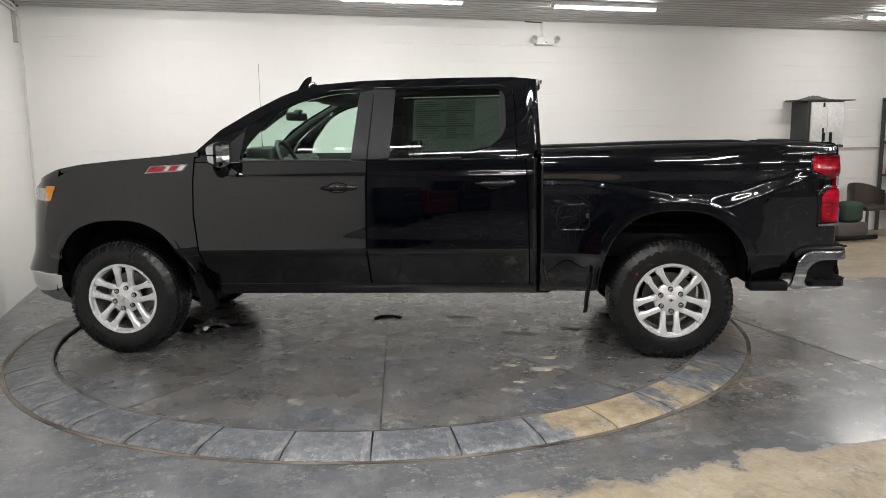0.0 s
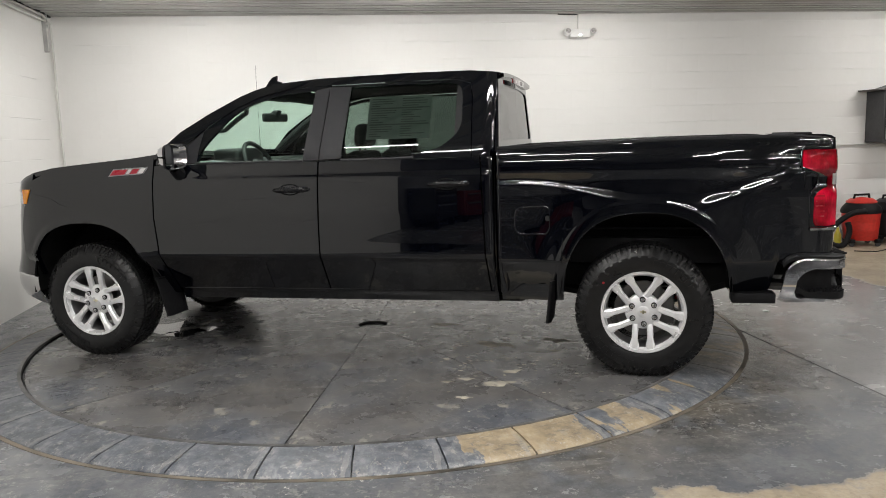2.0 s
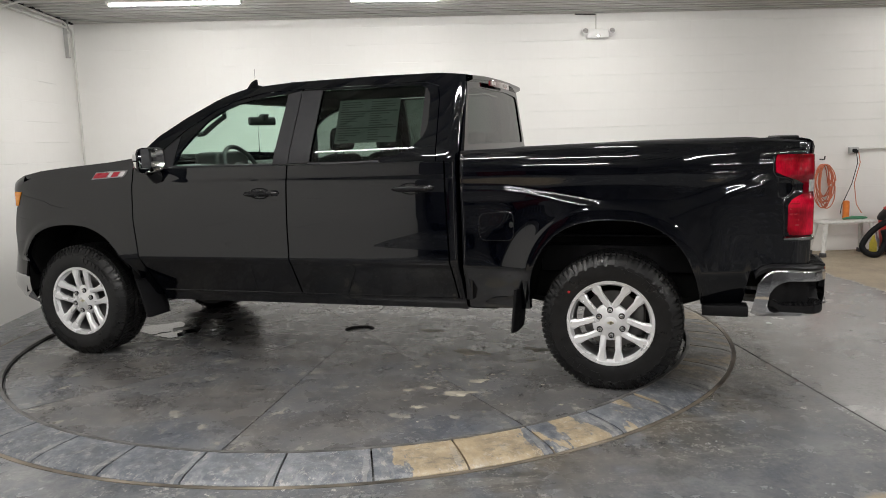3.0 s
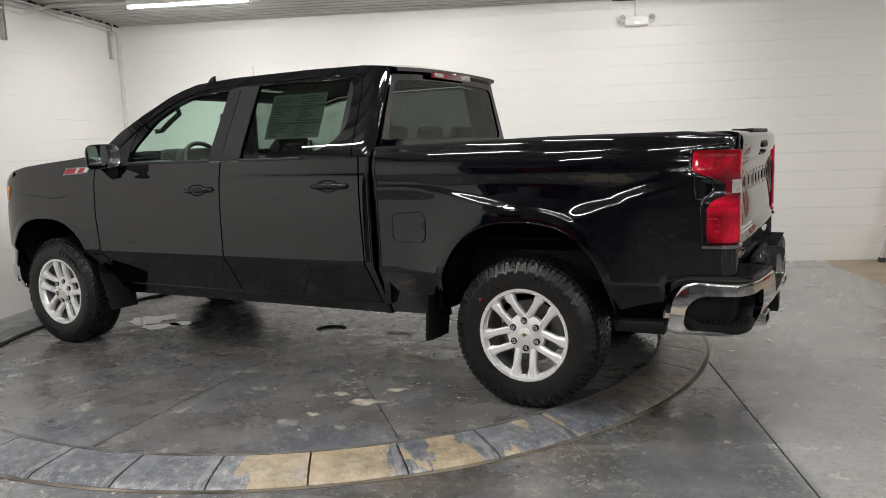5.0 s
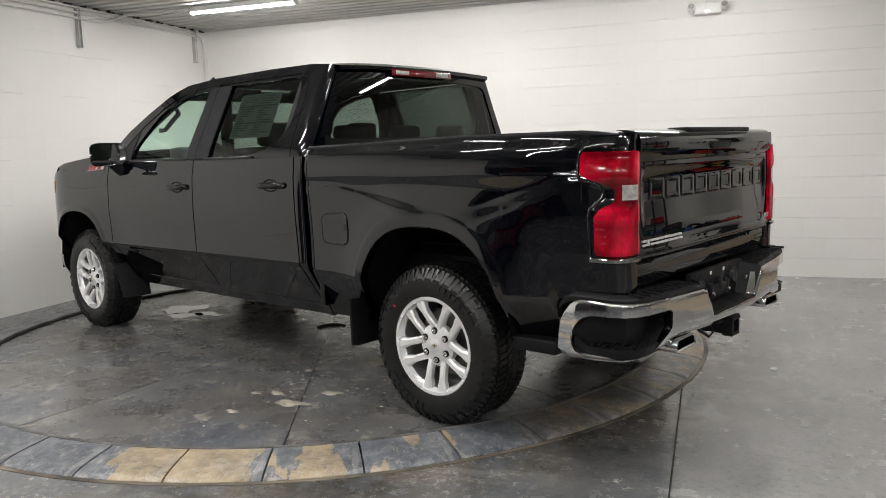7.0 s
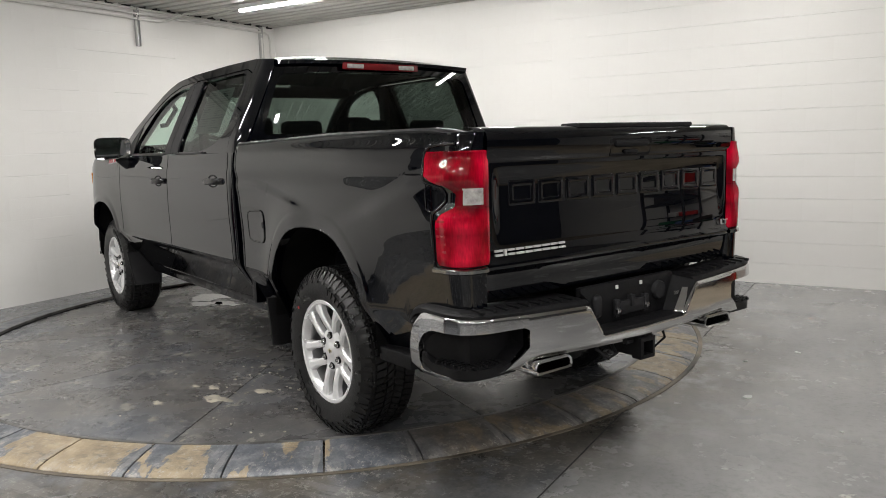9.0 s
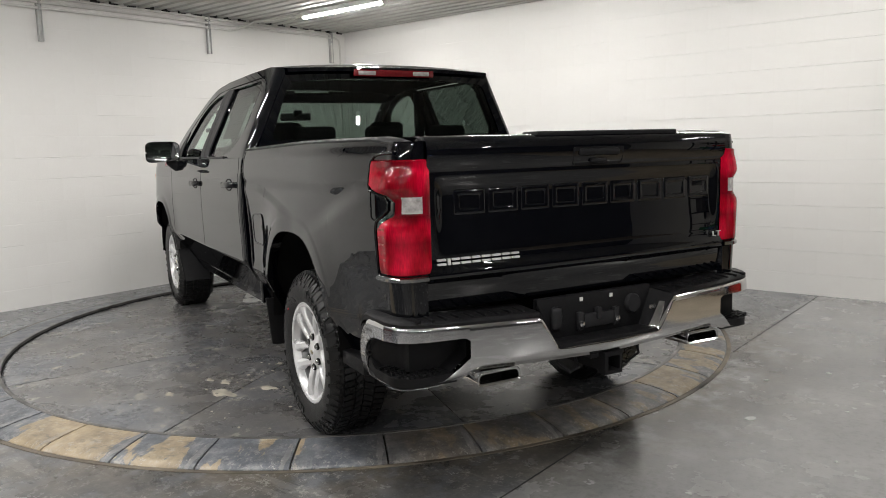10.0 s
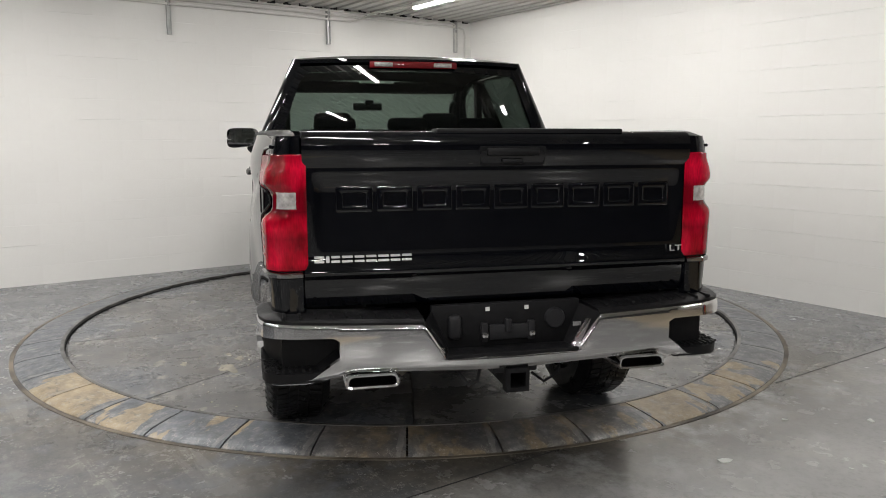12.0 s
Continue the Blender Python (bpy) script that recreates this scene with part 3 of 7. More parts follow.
def half_width(x, z):
    """How far the body side stands from the middle plane."""
    t = min(max((x - 2.835) / 0.06, 0), 1)
    w = pick(z, _z, CAB_W) * (1 - t) + pick(z, _z, BED_W) * t
    w += (0.010 * math.exp(-(max(arch_level(x, z, ARCH_F) - 1, 0) / 0.07) ** 4) + 0.014 * math.exp(-(max(arch_level(x, z, ARCH_F) - 1, 0) / 0.34) ** 2)) * smooth_step((1.32 - z) / 0.34)
    rim = arch_level(x, z, ARCH_R) - 1
    # a flat flare round the arch that ends in a crease
    w += 0.0022 * smooth_step((0.140 - rim) / 0.045) + 0.031 * math.exp(-(max(rim, 0) / 0.27) ** 2)
    if 2.87 < x < 3.80:
        # the fold that runs back from the cab and drops onto the arch
        d = 1.180 - 0.19 * (math.hypot(x - 3.15, 0.06) + x - 3.15) / 2 - z
        w += smooth_step((3.80 - x) / 0.25) * 0.013 * smooth_step((d + 0.022) / 0.044) * math.exp(-(max(d, 0) / 0.20) ** 2)
    if x > 3.6:
        # the fold that climbs from the arch to the tail lamp, and the short crease over it
        d = 1.073 + (x - 4.118) * 0.335 - z
        grow = smooth_step((x - 3.86) / 0.50)
        w += grow * 0.023 * smooth_step((d + 0.050) / 0.105) * math.exp(-(max(d, 0) / 0.34) ** 2)
        w += 0.003 * smooth_step((x - 4.10) / 0.2) * smooth_step((4.60 - x) / 0.12) * smooth_step((1.245 - z) / 0.012) * smooth_step((z - 1.13) / 0.10)
    if x < -0.1:
        u = min((-0.1 - x) / 0.85, 0.999)
        w *= (1 - u ** 2.8) ** (1 / 2.35)
    if x > 4.02:
        t = min((x - 4.02) / 0.66, 1.0)
        w -= t ** 2.1 * pick(z, [0.75, 0.91, 1.07, 1.16, 1.225, 1.30, 1.39], [0.046, 0.042, 0.047, 0.064, 0.076, 0.076, 0.062])
    if x > 4.63:
        # the tail lamp is waisted
        w -= 0.024 * smooth_step((x - 4.63) / 0.055) * smooth_step((z - 1.085) / 0.045) * smooth_step((1.225 - z) / 0.045)
    if x > 4.685:
        w -= 0.075 * (1 - math.sqrt(1 - min((x - 4.685) / 0.092, 0.99) ** 2))
    return w


def side_panel(name, xl, xr, zb, zt, cols, rows=26, material=None, depth=0.035, label="", sides=(-1, 1)):
    """A pressed body panel on both sides, between fore and aft edges xl(z), xr(z) and levels zb(x), zt(x)."""
    made = []
    for s in sides:
        bm = bmesh.new()
        lines = []
        for c in cols:
            x0 = xl(0.9) + (xr(0.9) - xl(0.9)) * c
            lo, hi = zb(x0), zt(x0)
            line = []
            for r in range(rows + 1):
                z = lo + (hi - lo) * r / rows
                x = xl(z) + (xr(z) - xl(z)) * c
                line.append((x, s * half_width(x, z), z))
            lines.append(line)
        grid(bm, lines)
        hem(bm, Vector((0, -s * depth, 0)))
        made.append(part(name, bm, material or BLACK_PAINT, TRUCK, label))
    return made


def even(n):
    return [i / n for i in range(n + 1)]


def columns(x0, x1, n, arch):
    """Even columns with more of them where the arch is steep."""
    cx, _, a, _ = arch
    xs = set(round(x0 + (x1 - x0) * i / n, 4) for i in range(n + 1))
    for k in range(41):
        x = cx + a * math.sin(-math.pi / 2 + math.pi * k / 40)
        if x0 < x < x1:
            xs.add(round(x, 4))
    xs = sorted(xs)
    keep = [xs[0]]
    for x in xs[1:]:
        if x - keep[-1] > 0.002:
            keep.append(x)
    keep[-1] = x1
    return [(x - x0) / (x1 - x0) for x in keep]


def hood_edge(x):
    return pick(x, [-0.95, -0.74, -0.66, -0.60, -0.54, -0.50, -0.44, -0.37, -0.17, 0.23, 0.43, 0.62], [1.10, 1.150, 1.178, 1.203, 1.235, 1.254, 1.276, 1.300, 1.334, 1.365, 1.380, 1.402])


DOOR_1 = lambda z: pick(z, [0.40, 0.52, 0.71, 0.98, 1.21, 1.40], [0.640, 0.627, 0.599, 0.577, 0.585, 0.60])
DOOR_2 = lambda z: pick(z, [0.4, 0.9, 1.3, 1.8], [1.744, 1.748, 1.760, 1.80])
DOOR_3 = lambda z: pick(z, [0.4, 0.6, 0.8, 1.25, 1.4], [2.825, 2.822, 2.815, 2.800, 2.790])
GAP = 0.005
BELT = 1.328


def fenders():
    x0 = -0.52
    side_panel("front_fender", lambda z: pick(z, [0.4, 0.9, 1.06, 1.18, 1.4], [-0.50, -0.52, -0.47, -0.39, -0.37]), lambda z: DOOR_1(z) - GAP,
               lambda x: max(0.44 if x > 0.3 else 0.57, arch_top(x, ARCH_F)), lambda x: hood_edge(x) - 0.004, columns(x0, 0.578, 30, ARCH_F), 22)
    side_panel("rocker_panel", lambda z: 0.645, lambda z: 2.87, lambda x: 0.405 + 0.012 * (x - 0.64) / 2.2, lambda x: 0.475 + 0.012 * (x - 0.64) / 2.2, even(30), 6, depth=0.08)


def doors():
    low = lambda x: 0.482 + 0.012 * (x - 0.64) / 2.2
    top = lambda x: BELT if x < 2.2 else BELT + 0.012 * (x - 2.2)
    a = side_panel("front_door", lambda z: DOOR_1(z) + GAP, lambda z: DOOR_2(z) - GAP, low, lambda x: min(top(x), hood_edge(x) - 0.02 if x < 0.62 else 9), even(28), 110)
    b = side_panel("rear_door", lambda z: DOOR_2(z) + GAP, lambda z: DOOR_3(z) - GAP, low, top, even(28), 110)
    side_panel("cab_corner", lambda z: DOOR_3(z) + GAP, lambda z: 2.866, lambda x: 0.43, top, even(4), 110)
    return a, b


BED_TOP = lambda x: pick(x, [2.89, 3.92, 4.57, 4.74], [1.372, 1.395, 1.395, 1.372])


def bed_sides():
    side_panel("bed_side", lambda z: 2.892, lambda z: 4.738,
               lambda x: max(pick(x, [2.89, 3.2, 4.2, 4.445, 4.475, 4.75], [0.435, 0.44, 0.516, 0.522, 0.715, 0.745]), arch_top(x, ARCH_R)), BED_TOP,
               columns(2.892, 4.738, 230, ARCH_R), 190, depth=0.05)


fenders()
FRONT_DOORS, REAR_DOORS = doors()
bed_sides()


# greenhouse: the side planes lean inwards
def cab_corner_turn(x):
    """How far the cab's side turns in towards its back."""
    t = min(max((x - 2.800) / 0.070, 0.0), 1.0)
    return 0.052 * (1 - math.sqrt(1 - t * t * 0.98))


def side_plane(s, off=0.0):
    return lambda x, z: (x, s * (rail_y(z) - off - cab_corner_turn(x)), z)


def side_sheet(loops, s, off=0.0):
    """A sheet with openings on the cab's side, which turns in above the belt line."""
    bm = outline(bmesh.new(), loops, lambda x, z: (x, 0, z))
    for level in (1.345, 1.355, 1.365, 1.375, 1.385, 1.395, 1.405, 1.415, 1.43, 1.5, 1.6, 1.7):
        bmesh.ops.bisect_plane(bm, geom=bm.verts[:] + bm.edges[:] + bm.faces[:], plane_co=(0, 0, level), plane_no=(0, 0, 1))
    if max(v.co.x for v in bm.verts) > 2.8:
        for x in (2.800, 2.815, 2.828, 2.838, 2.847, 2.854, 2.860, 2.865):
            bmesh.ops.bisect_plane(bm, geom=bm.verts[:] + bm.edges[:] + bm.faces[:], plane_co=(x, 0, 0), plane_no=(1, 0, 0))
    put = side_plane(s, off)
    for v in bm.verts:
        v.co = put(v.co.x, v.co.z)
    return bm


RAIL = [(0.56, 1.382), (0.75, 1.543), (0.95, 1.662), (1.15, 1.763), (1.25, 1.801), (1.38, 1.836), (1.70, 1.858), (2.30, 1.866), (2.70, 1.862), (2.868, 1.846)]


def rail_z(x):
    return pick(x, [p[0] for p in RAIL], [p[1] for p in RAIL])


def cab_upper():
    w1 = rounded([(0.905, 1.335), (0.935, 1.432), (1.110, 1.636), (1.262, 1.716), (1.494, 1.768), (1.690, 1.780), (1.652, 1.338)], [0.01, 0.04, 0.15, 0.15, 0.2, 0.03, 0.02])
    w2 = rounded([(1.905, 1.345), (1.928, 1.792), (2.660, 1.792), (2.672, 1.50), (2.545, 1.392), (2.33, 1.347)], [0.02, 0.02, 0.09, 0.16, 0.14, 0.12])
    d1 = [(0.735, 1.334), (0.800, 1.440), (0.95, 1.565), (1.15, 1.685), (1.30, 1.748), (1.50, 1.792), (1.782, 1.812), (1.752, 1.334)]
    d2 = [(1.764, 1.334), (1.794, 1.803), (2.62, 1.807), (2.705, 1.780), (2.722, 1.70), (2.735, 1.334)]
    shell = [(0.56, 1.372)] + RAIL[1:] + [(2.868, 1.334), (2.742, 1.336), (2.728, 1.702), (2.711, 1.786), (2.622, 1.814), (1.788, 1.810), (1.50, 1.799), (1.295, 1.756), (1.145, 1.693), (0.945, 1.572), (0.795, 1.447), (0.722, 1.336), (0.60, 1.334)]
    app1 = [(1.652, 1.338), (1.690, 1.780), (1.784, 1.798), (1.757, 1.338)]
    app2 = [(1.763, 1.338), (1.790, 1.798), (1.930, 1.794), (1.906, 1.345)]
    for i, s in enumerate((-1, 1)):
        ins = Vector((0, -s * 0.03, 0))
        part("cab_pillar", hem(side_sheet([shell], s, 0.0), ins), BLACK_PAINT, TRUCK, smooth=30)
        for door, ring, win, app, tint in ((FRONT_DOORS[i], d1, w1, app1, GLASS_FRONT), (REAR_DOORS[i], d2, w2, app2, GLASS_DARK)):
            part("window_frame", hem(side_sheet([ring, win], s, 0.002), ins), BLACK_PAINT, door, smooth=30)
            pane = part("window_pane", side_sheet([win], s, 0.016), tint, door, "tinted side window glass", smooth=60)
            part("pillar_trim", hem(side_sheet([app], s, -0.003), ins * 0.3), SATIN_BLACK, door, "satin black pillar trim", smooth=30)
            seal = bmesh.new()
            lo = [p for p in win if p[1] < 1.50]
            x0, x1 = min(p[0] for p in lo), max(p[0] for p in lo if p[1] < 1.36)
            tube(seal, [side_plane(s, -0.006)(x, 1.334 if x < 2.3 else 1.338) for x in np.linspace(x0, x1, 8)], 0.009, 8)
            part("belt_seal", seal, SATIN_BLACK, door)
        # the fixed strip at the back of the rear door glass
        strip = rounded([(2.626, 1.435), (2.626, 1.790), (2.658, 1.790), (2.671, 1.50), (2.635, 1.445)], [0, 0, 0.04, 0.1, 0.02])
        part("window_divider", hem(side_sheet([strip], s, 0.008), ins * 0.3), simple_gray(), REAR_DOORS[i], "gray window divider strip", smooth=0)


_gray = []


def simple_gray():
    if not _gray:
        _gray.append(simple("gray_glazing_strip", (0.012, 0.012, 0.013), 0.5, ior=1.3))
    return _gray[0]


def cross(x, z, y, n=14, crown=0.05, bow=0.0, drop=0.0):
    """A row of points across the truck from one rail to the other."""
    row = []
    for k in range(n + 1):
        u = -1 + 2 * k / n
        u = math.copysign(1 - (1 - abs(u)) ** 1.35, u)
        row.append((x - bow * (1 - u * u), u * y, z + crown * (1 - abs(u) ** 2.4)))
    return row


def rail_y(z):
    d = z - 1.334
    return 0.936 - (0.19 * d + 1.406 * d * d if d < 0.096 else 0.0312 + (d - 0.096) * 0.464)


def roof():
    bm = bmesh.new()
    rows = []
    for x in list(np.linspace(1.30, 2.80, 16)) + [2.825, 2.85, 2.865]:
        z = rail_z(x)
        rows.append(cross(x, z, rail_y(z) + 0.001 - cab_corner_turn(x), 18, 0.030 if x < 2.80 else 0.030 - (x - 2.80) * 0.2, 0.05 * max(0, 1 - (x - 1.30) / 0.6)))
    rows.append([(2.905, p[1] * 0.985, p[2] - 0.008) for p in rows[-1]])
    rows.append([(2.905, p[1] * 0.98, p[2] - 0.030) for p in rows[-2]])
    rows.append([(2.868, p[1] * 0.98, p[2] - 0.045) for p in rows[-3]])
    grid(bm, rows)
    part("roof", bm, BLACK_PAINT, TRUCK, smooth=50)
    bm = bmesh.new()
    rows = [cross(x, z - 0.004, rail_y(z) - 0.012, 14, 0.012 + 0.035 * i / 5, 0.20 - 0.15 * i / 5) for i, (x, z) in enumerate([(0.58, 1.392), (0.75, 1.543), (0.95, 1.662), (1.15, 1.763), (1.25, 1.801), (1.31, 1.816)])]
    grid(bm, rows)
    pane = part("windscreen", bm, GLASS_SCREEN, TRUCK, "clear green-tinted windscreen", smooth=60)
    fin = bmesh.new()
    side = rounded([(1.175, 1.800), (1.215, 1.862), (1.247, 1.902), (1.289, 1.915), (1.290, 1.876), (1.318, 1.872), (1.345, 1.800)], [0, 0.02, 0.02, 0.004, 0.006, 0.01, 0], 3)
    rows = []
    for u in (-1.0, -0.8, 0.8, 1.0):
        k = 0.93 if abs(u) == 1 else 1.0
        rows.append([(1.26 + (x - 1.26) * k, -0.457 + u * (0.016 - 0.010 * (z - 1.80) / 0.115), 1.80 + (z - 1.80) * k) for x, z in side + side[:1]])
    vs = grid(fin, rows)
    fin.faces.new(vs[0][:-1])
    fin.faces.new(vs[-1][:-1])
    mast = lathe(bmesh.new(), [(0.0, 1.345), (0.022, 1.345), (0.020, 1.368), (0.010, 1.385), (0.006, 1.42), (0.0028, 1.44), (0.0016, 1.60), (0.0013, 2.128), (0.0025, 2.132), (0.0, 2.138)], 10, "z", (0.473, 0.85, 0))
    part("antenna_mast", mast, TRIM_BLACK, TRUCK, "thin black whip antenna on the fender", smooth=60)
    part("antenna_fin", fin, BLACK_PAINT, TRUCK, "shark fin roof antenna")
    # rear wall with the back window
    xb = lambda z: 2.872 + (1.80 - z) * 0.055
    ry = lambda z: rail_y(z) - 0.056
    ring = [(-ry(1.36), 1.36), (-ry(1.60), 1.60), (-ry(1.826), 1.826), (-0.45, 1.845), (0, 1.850), (0.45, 1.845), (ry(1.826), 1.826), (ry(1.60), 1.60), (ry(1.36), 1.36)]
    win = rounded([(-0.785, 1.425), (-0.655, 1.765), (-0.35, 1.785), (0.35, 1.785), (0.655, 1.765), (0.785, 1.425)], [0.05, 0.05, 0.1, 0.1, 0.05, 0.05])
    part("cab_back", hem(outline(bmesh.new(), [ring, win], lambda y, z: (xb(z), y, z)), Vector((-0.04, 0, 0))), BLACK_PAINT, TRUCK, smooth=30)
    pane = part("back_window", outline(bmesh.new(), [win], lambda y, z: (xb(z) - 0.008, y, z)), GLASS_BACK, TRUCK, "dark tinted back window", smooth=0)
    part("cab_back_lower", boxed(2.80, 2.868, -0.76, 0.76, 0.50, 1.37, bevel=0.02), BLACK_PAINT, TRUCK)


cab_upper()
roof()


def hood():
    bm = bmesh.new()
    rows = []
    for x in [-0.808, -0.80, -0.78, -0.75, -0.71, -0.66, -0.60, -0.54, -0.48, -0.42, -0.37, -0.2, 0.0, 0.2, 0.4, 0.56, 0.62]:
        w = (half_width(x, 1.25) if x > -0.1 else 0.962 * (1 - min((-0.1 - x) / 0.85, 0.999) ** 2.8) ** (1 / 2.35)) - 0.02 - 0.10 * smooth_step((-0.50 - x) / 0.20)
        z = hood_edge(x)
        row = []
        for k in range(21):
            u = -1 + k / 10
            c = 0.004 * (1 - abs(u) ** 4) + 0.010 * math.exp(-((abs(u) - 0.45) / 0.22) ** 4)
            row.append((x, u * w, z + c * min(1, (x + 0.84) / 0.35)))
        rows.append(row)
    grid(bm, rows)
    hem(bm, Vector((0, 0, -0.03)))
    part("hood", bm, BLACK_PAINT, TRUCK, smooth=45)
    # rolled front corners of the hood, down to the lamps
    for s in (-1, 1):
        bm = bmesh.new()
        lines = []
        for row in rows[:11]:
            x, y, z = row[0]
            y = abs(y)
            low = pick(x, [-0.69, -0.64, -0.58, -0.52, -0.475, -0.40], [0.712, 0.778, 0.838, 0.888, half_width(-0.475, 1.12), half_width(-0.40, 1.12)]) if x > -0.69 else y
            foot = min(1.168, z - 0.012)
            lines.append([(x, s * (low - (low - y) * t ** 3), foot + (z - 0.003 - foot) * t) for t in (1.0, 0.95, 0.88, 0.78, 0.6, 0.3, 0.0)])
        grid(bm, lines)
        hem(bm, Vector((0, -s * 0.01, 0)))
        part("hood_corner", bm, BLACK_PAINT, TRUCK, smooth=45)
    for s in (-1, 1):
        bm = bmesh.new()
        grid(bm, [[(row[0][0], s * (abs(row[0][1]) - 0.012), z) for z in np.linspace(1.06, row[0][2] - 0.014, 5)] for row in rows[3:13]])
        hem(bm, Vector((0, -s * 0.01, 0)))
        part("fender_apron", bm, BLACK_PAINT, TRUCK, smooth=45)
    bm = bmesh.new()
    rows = [cross(x, z, 0.86, 12, 0.01, b) for x, z, b in ((0.60, 1.38, 0.1), (0.62, 1.36, 0.15), (0.80, 1.36, 0.15))]
    grid(bm, rows)
    part("cowl", bm, TRIM_BLACK, TRUCK, "black plastic windscreen cowl")
    # nose: grille wall and front bumper
    bm = bmesh.new()
    rows = []
    for z in np.linspace(0.56, 1.17, 14):
        row = []
        for k in range(25):
            a = -math.pi / 2 + math.pi * k / 24
            u = max(0.0, math.cos(a))
            x = -0.12 - 0.80 * u ** (2 / 2.8) + 0.10 * max(0, z - 0.7) + 0.9 * max(0, z - 1.05) ** 1.5 - 0.60 * max(0, 0.71 - z) * max(0, (u - 0.4) / 0.6)
            y = 0.955 * math.copysign(max(1e-6, 1 - u ** 2) ** (1 / 2.35), a)
            row.append((x, y * (0.99 if z < 1.0 else 0.985), z))
        rows.append(row)
    grid(bm, rows)
    bmesh.ops.delete(bm, geom=[f for f in bm.faces if f.calc_center_median().x > -0.46], context="FACES")
    part("front_fascia", bm, BLACK_PAINT, TRUCK)
    bm = bmesh.new()
    rows = []
    for z, g in ((0.35, 0.90), (0.40, 0.96), (0.47, 0.995), (0.52, 1.0), (0.565, 1.0), (0.575, 0.985)):
        row = []
        for k in range(25):
            a = -math.pi / 2 * 0.90 + math.pi * 0.90 * k / 24
            u = max(0.0, math.cos(a))
            row.append(((-0.12 - 0.83 * u ** (2 / 2.8)) * g, 0.965 * g * math.copysign(max(1e-6, 1 - u ** 2) ** (1 / 2.35), a), z))
        rows.append(row)
    grid(bm, rows)
    bmesh.ops.delete(bm, geom=[f for f in bm.faces if f.calc_center_median().x > -0.44], context="FACES")
    hem(bm, Vector((0.03, 0, 0)))
    part("front_bumper", bm, CHROME, TRUCK, "chrome front bumper")
    for s in (-1, 1):
        bm = bmesh.new()
        grid(bm, [[(x, s * (half_width(x, z) - 0.02), z) for x in np.linspace(-0.62, -0.36, 8)] for z in (0.42, 0.34, 0.27)])
        bmesh.ops.delete(bm, geom=[v for v in bm.verts if v.co.z < 0.30 and v.co.x < -0.47], context="VERTS")
        hem(bm, Vector((0, -s * 0.05, 0)))
        part("air_dam", bm, TRIM_BLACK, TRUCK)
        # headlamp wrapping the corner with its amber marker
        for nm, mat_, z0, z1, x0, x1 in (("headlamp", HEADLAMP, 1.080, 1.172, -0.665, -0.475), ("side_marker", AMBER, 1.085, 1.185, -0.472, -0.395)):
            bm = bmesh.new()
            rows = []
            for z in np.linspace(z0, z1, 6):
                xb = x1 - (0.045 * (1 - (z - z0) / (z1 - z0)) if nm == "side_marker" else 0.0)
                rows.append([(x + 0.10 * max(0, z - 1.08) * smooth_step((-0.48 - x) / 0.1), s * (half_width(x, 1.12) + 0.004 if x > -0.474 else pick(x, [-0.69, -0.64, -0.58, -0.52, -0.475], [0.712, 0.778, 0.838, 0.888, half_width(-0.475, 1.12) + 0.002])), z) for x in np.linspace(x0, xb, 10)])
            grid(bm, rows)
            hem(bm, Vector((0, -s * 0.03, 0)))
            part(nm, bm, mat_, TRUCK, "amber side marker lens" if nm == "side_marker" else "clear headlamp lens")


HEADLAMP = simple("clear_lamp_lens", (0.42, 0.42, 0.42), 0.10, 0.4, 0.3, 40)
AMBER = simple("amber_lens", (0.85, 0.30, 0.02), 0.12, 0.0, 0.1, 30, coat=0.6)
hood()


# ---- underbody ----
def gap_backing():
    """Dark seals behind the shut lines, and a dark fill between cab and bed."""
    for s in (-1, 1):
        for x0, x1 in ((1.745, 1.835), (2.70, 2.765)):
            part("door_seal", hem(side_sheet([[(x0, 1.335), (x1, 1.335), (x1 + 0.03, 1.80), (x0 + 0.03, 1.80)]], s, 0.028), Vector((0, -s * 0.01, 0))), UNDER_BLACK, TRUCK, smooth=0)
        for xs in (lambda z: DOOR_1(z), lambda z: DOOR_2(z), lambda z: DOOR_3(z)):
            bm = bmesh.new()
            grid(bm, [[(xs(z) + d, s * (half_width(xs(z), z) - 0.032), z) for d in (-0.03, 0.03)] for z in np.linspace(0.45, 1.33, 14)])
            hem(bm, Vector((0, -s * 0.01, 0)))
            part("door_seal", bm, UNDER_BLACK, TRUCK)
    # added near-black fill, standing for the shade in the open gap
    part("cab_bed_seal", boxed(2.866, 2.897, -0.79, 0.79, 0.5, 1.36), UNDER_BLACK, TRUCK)


gap_backing()


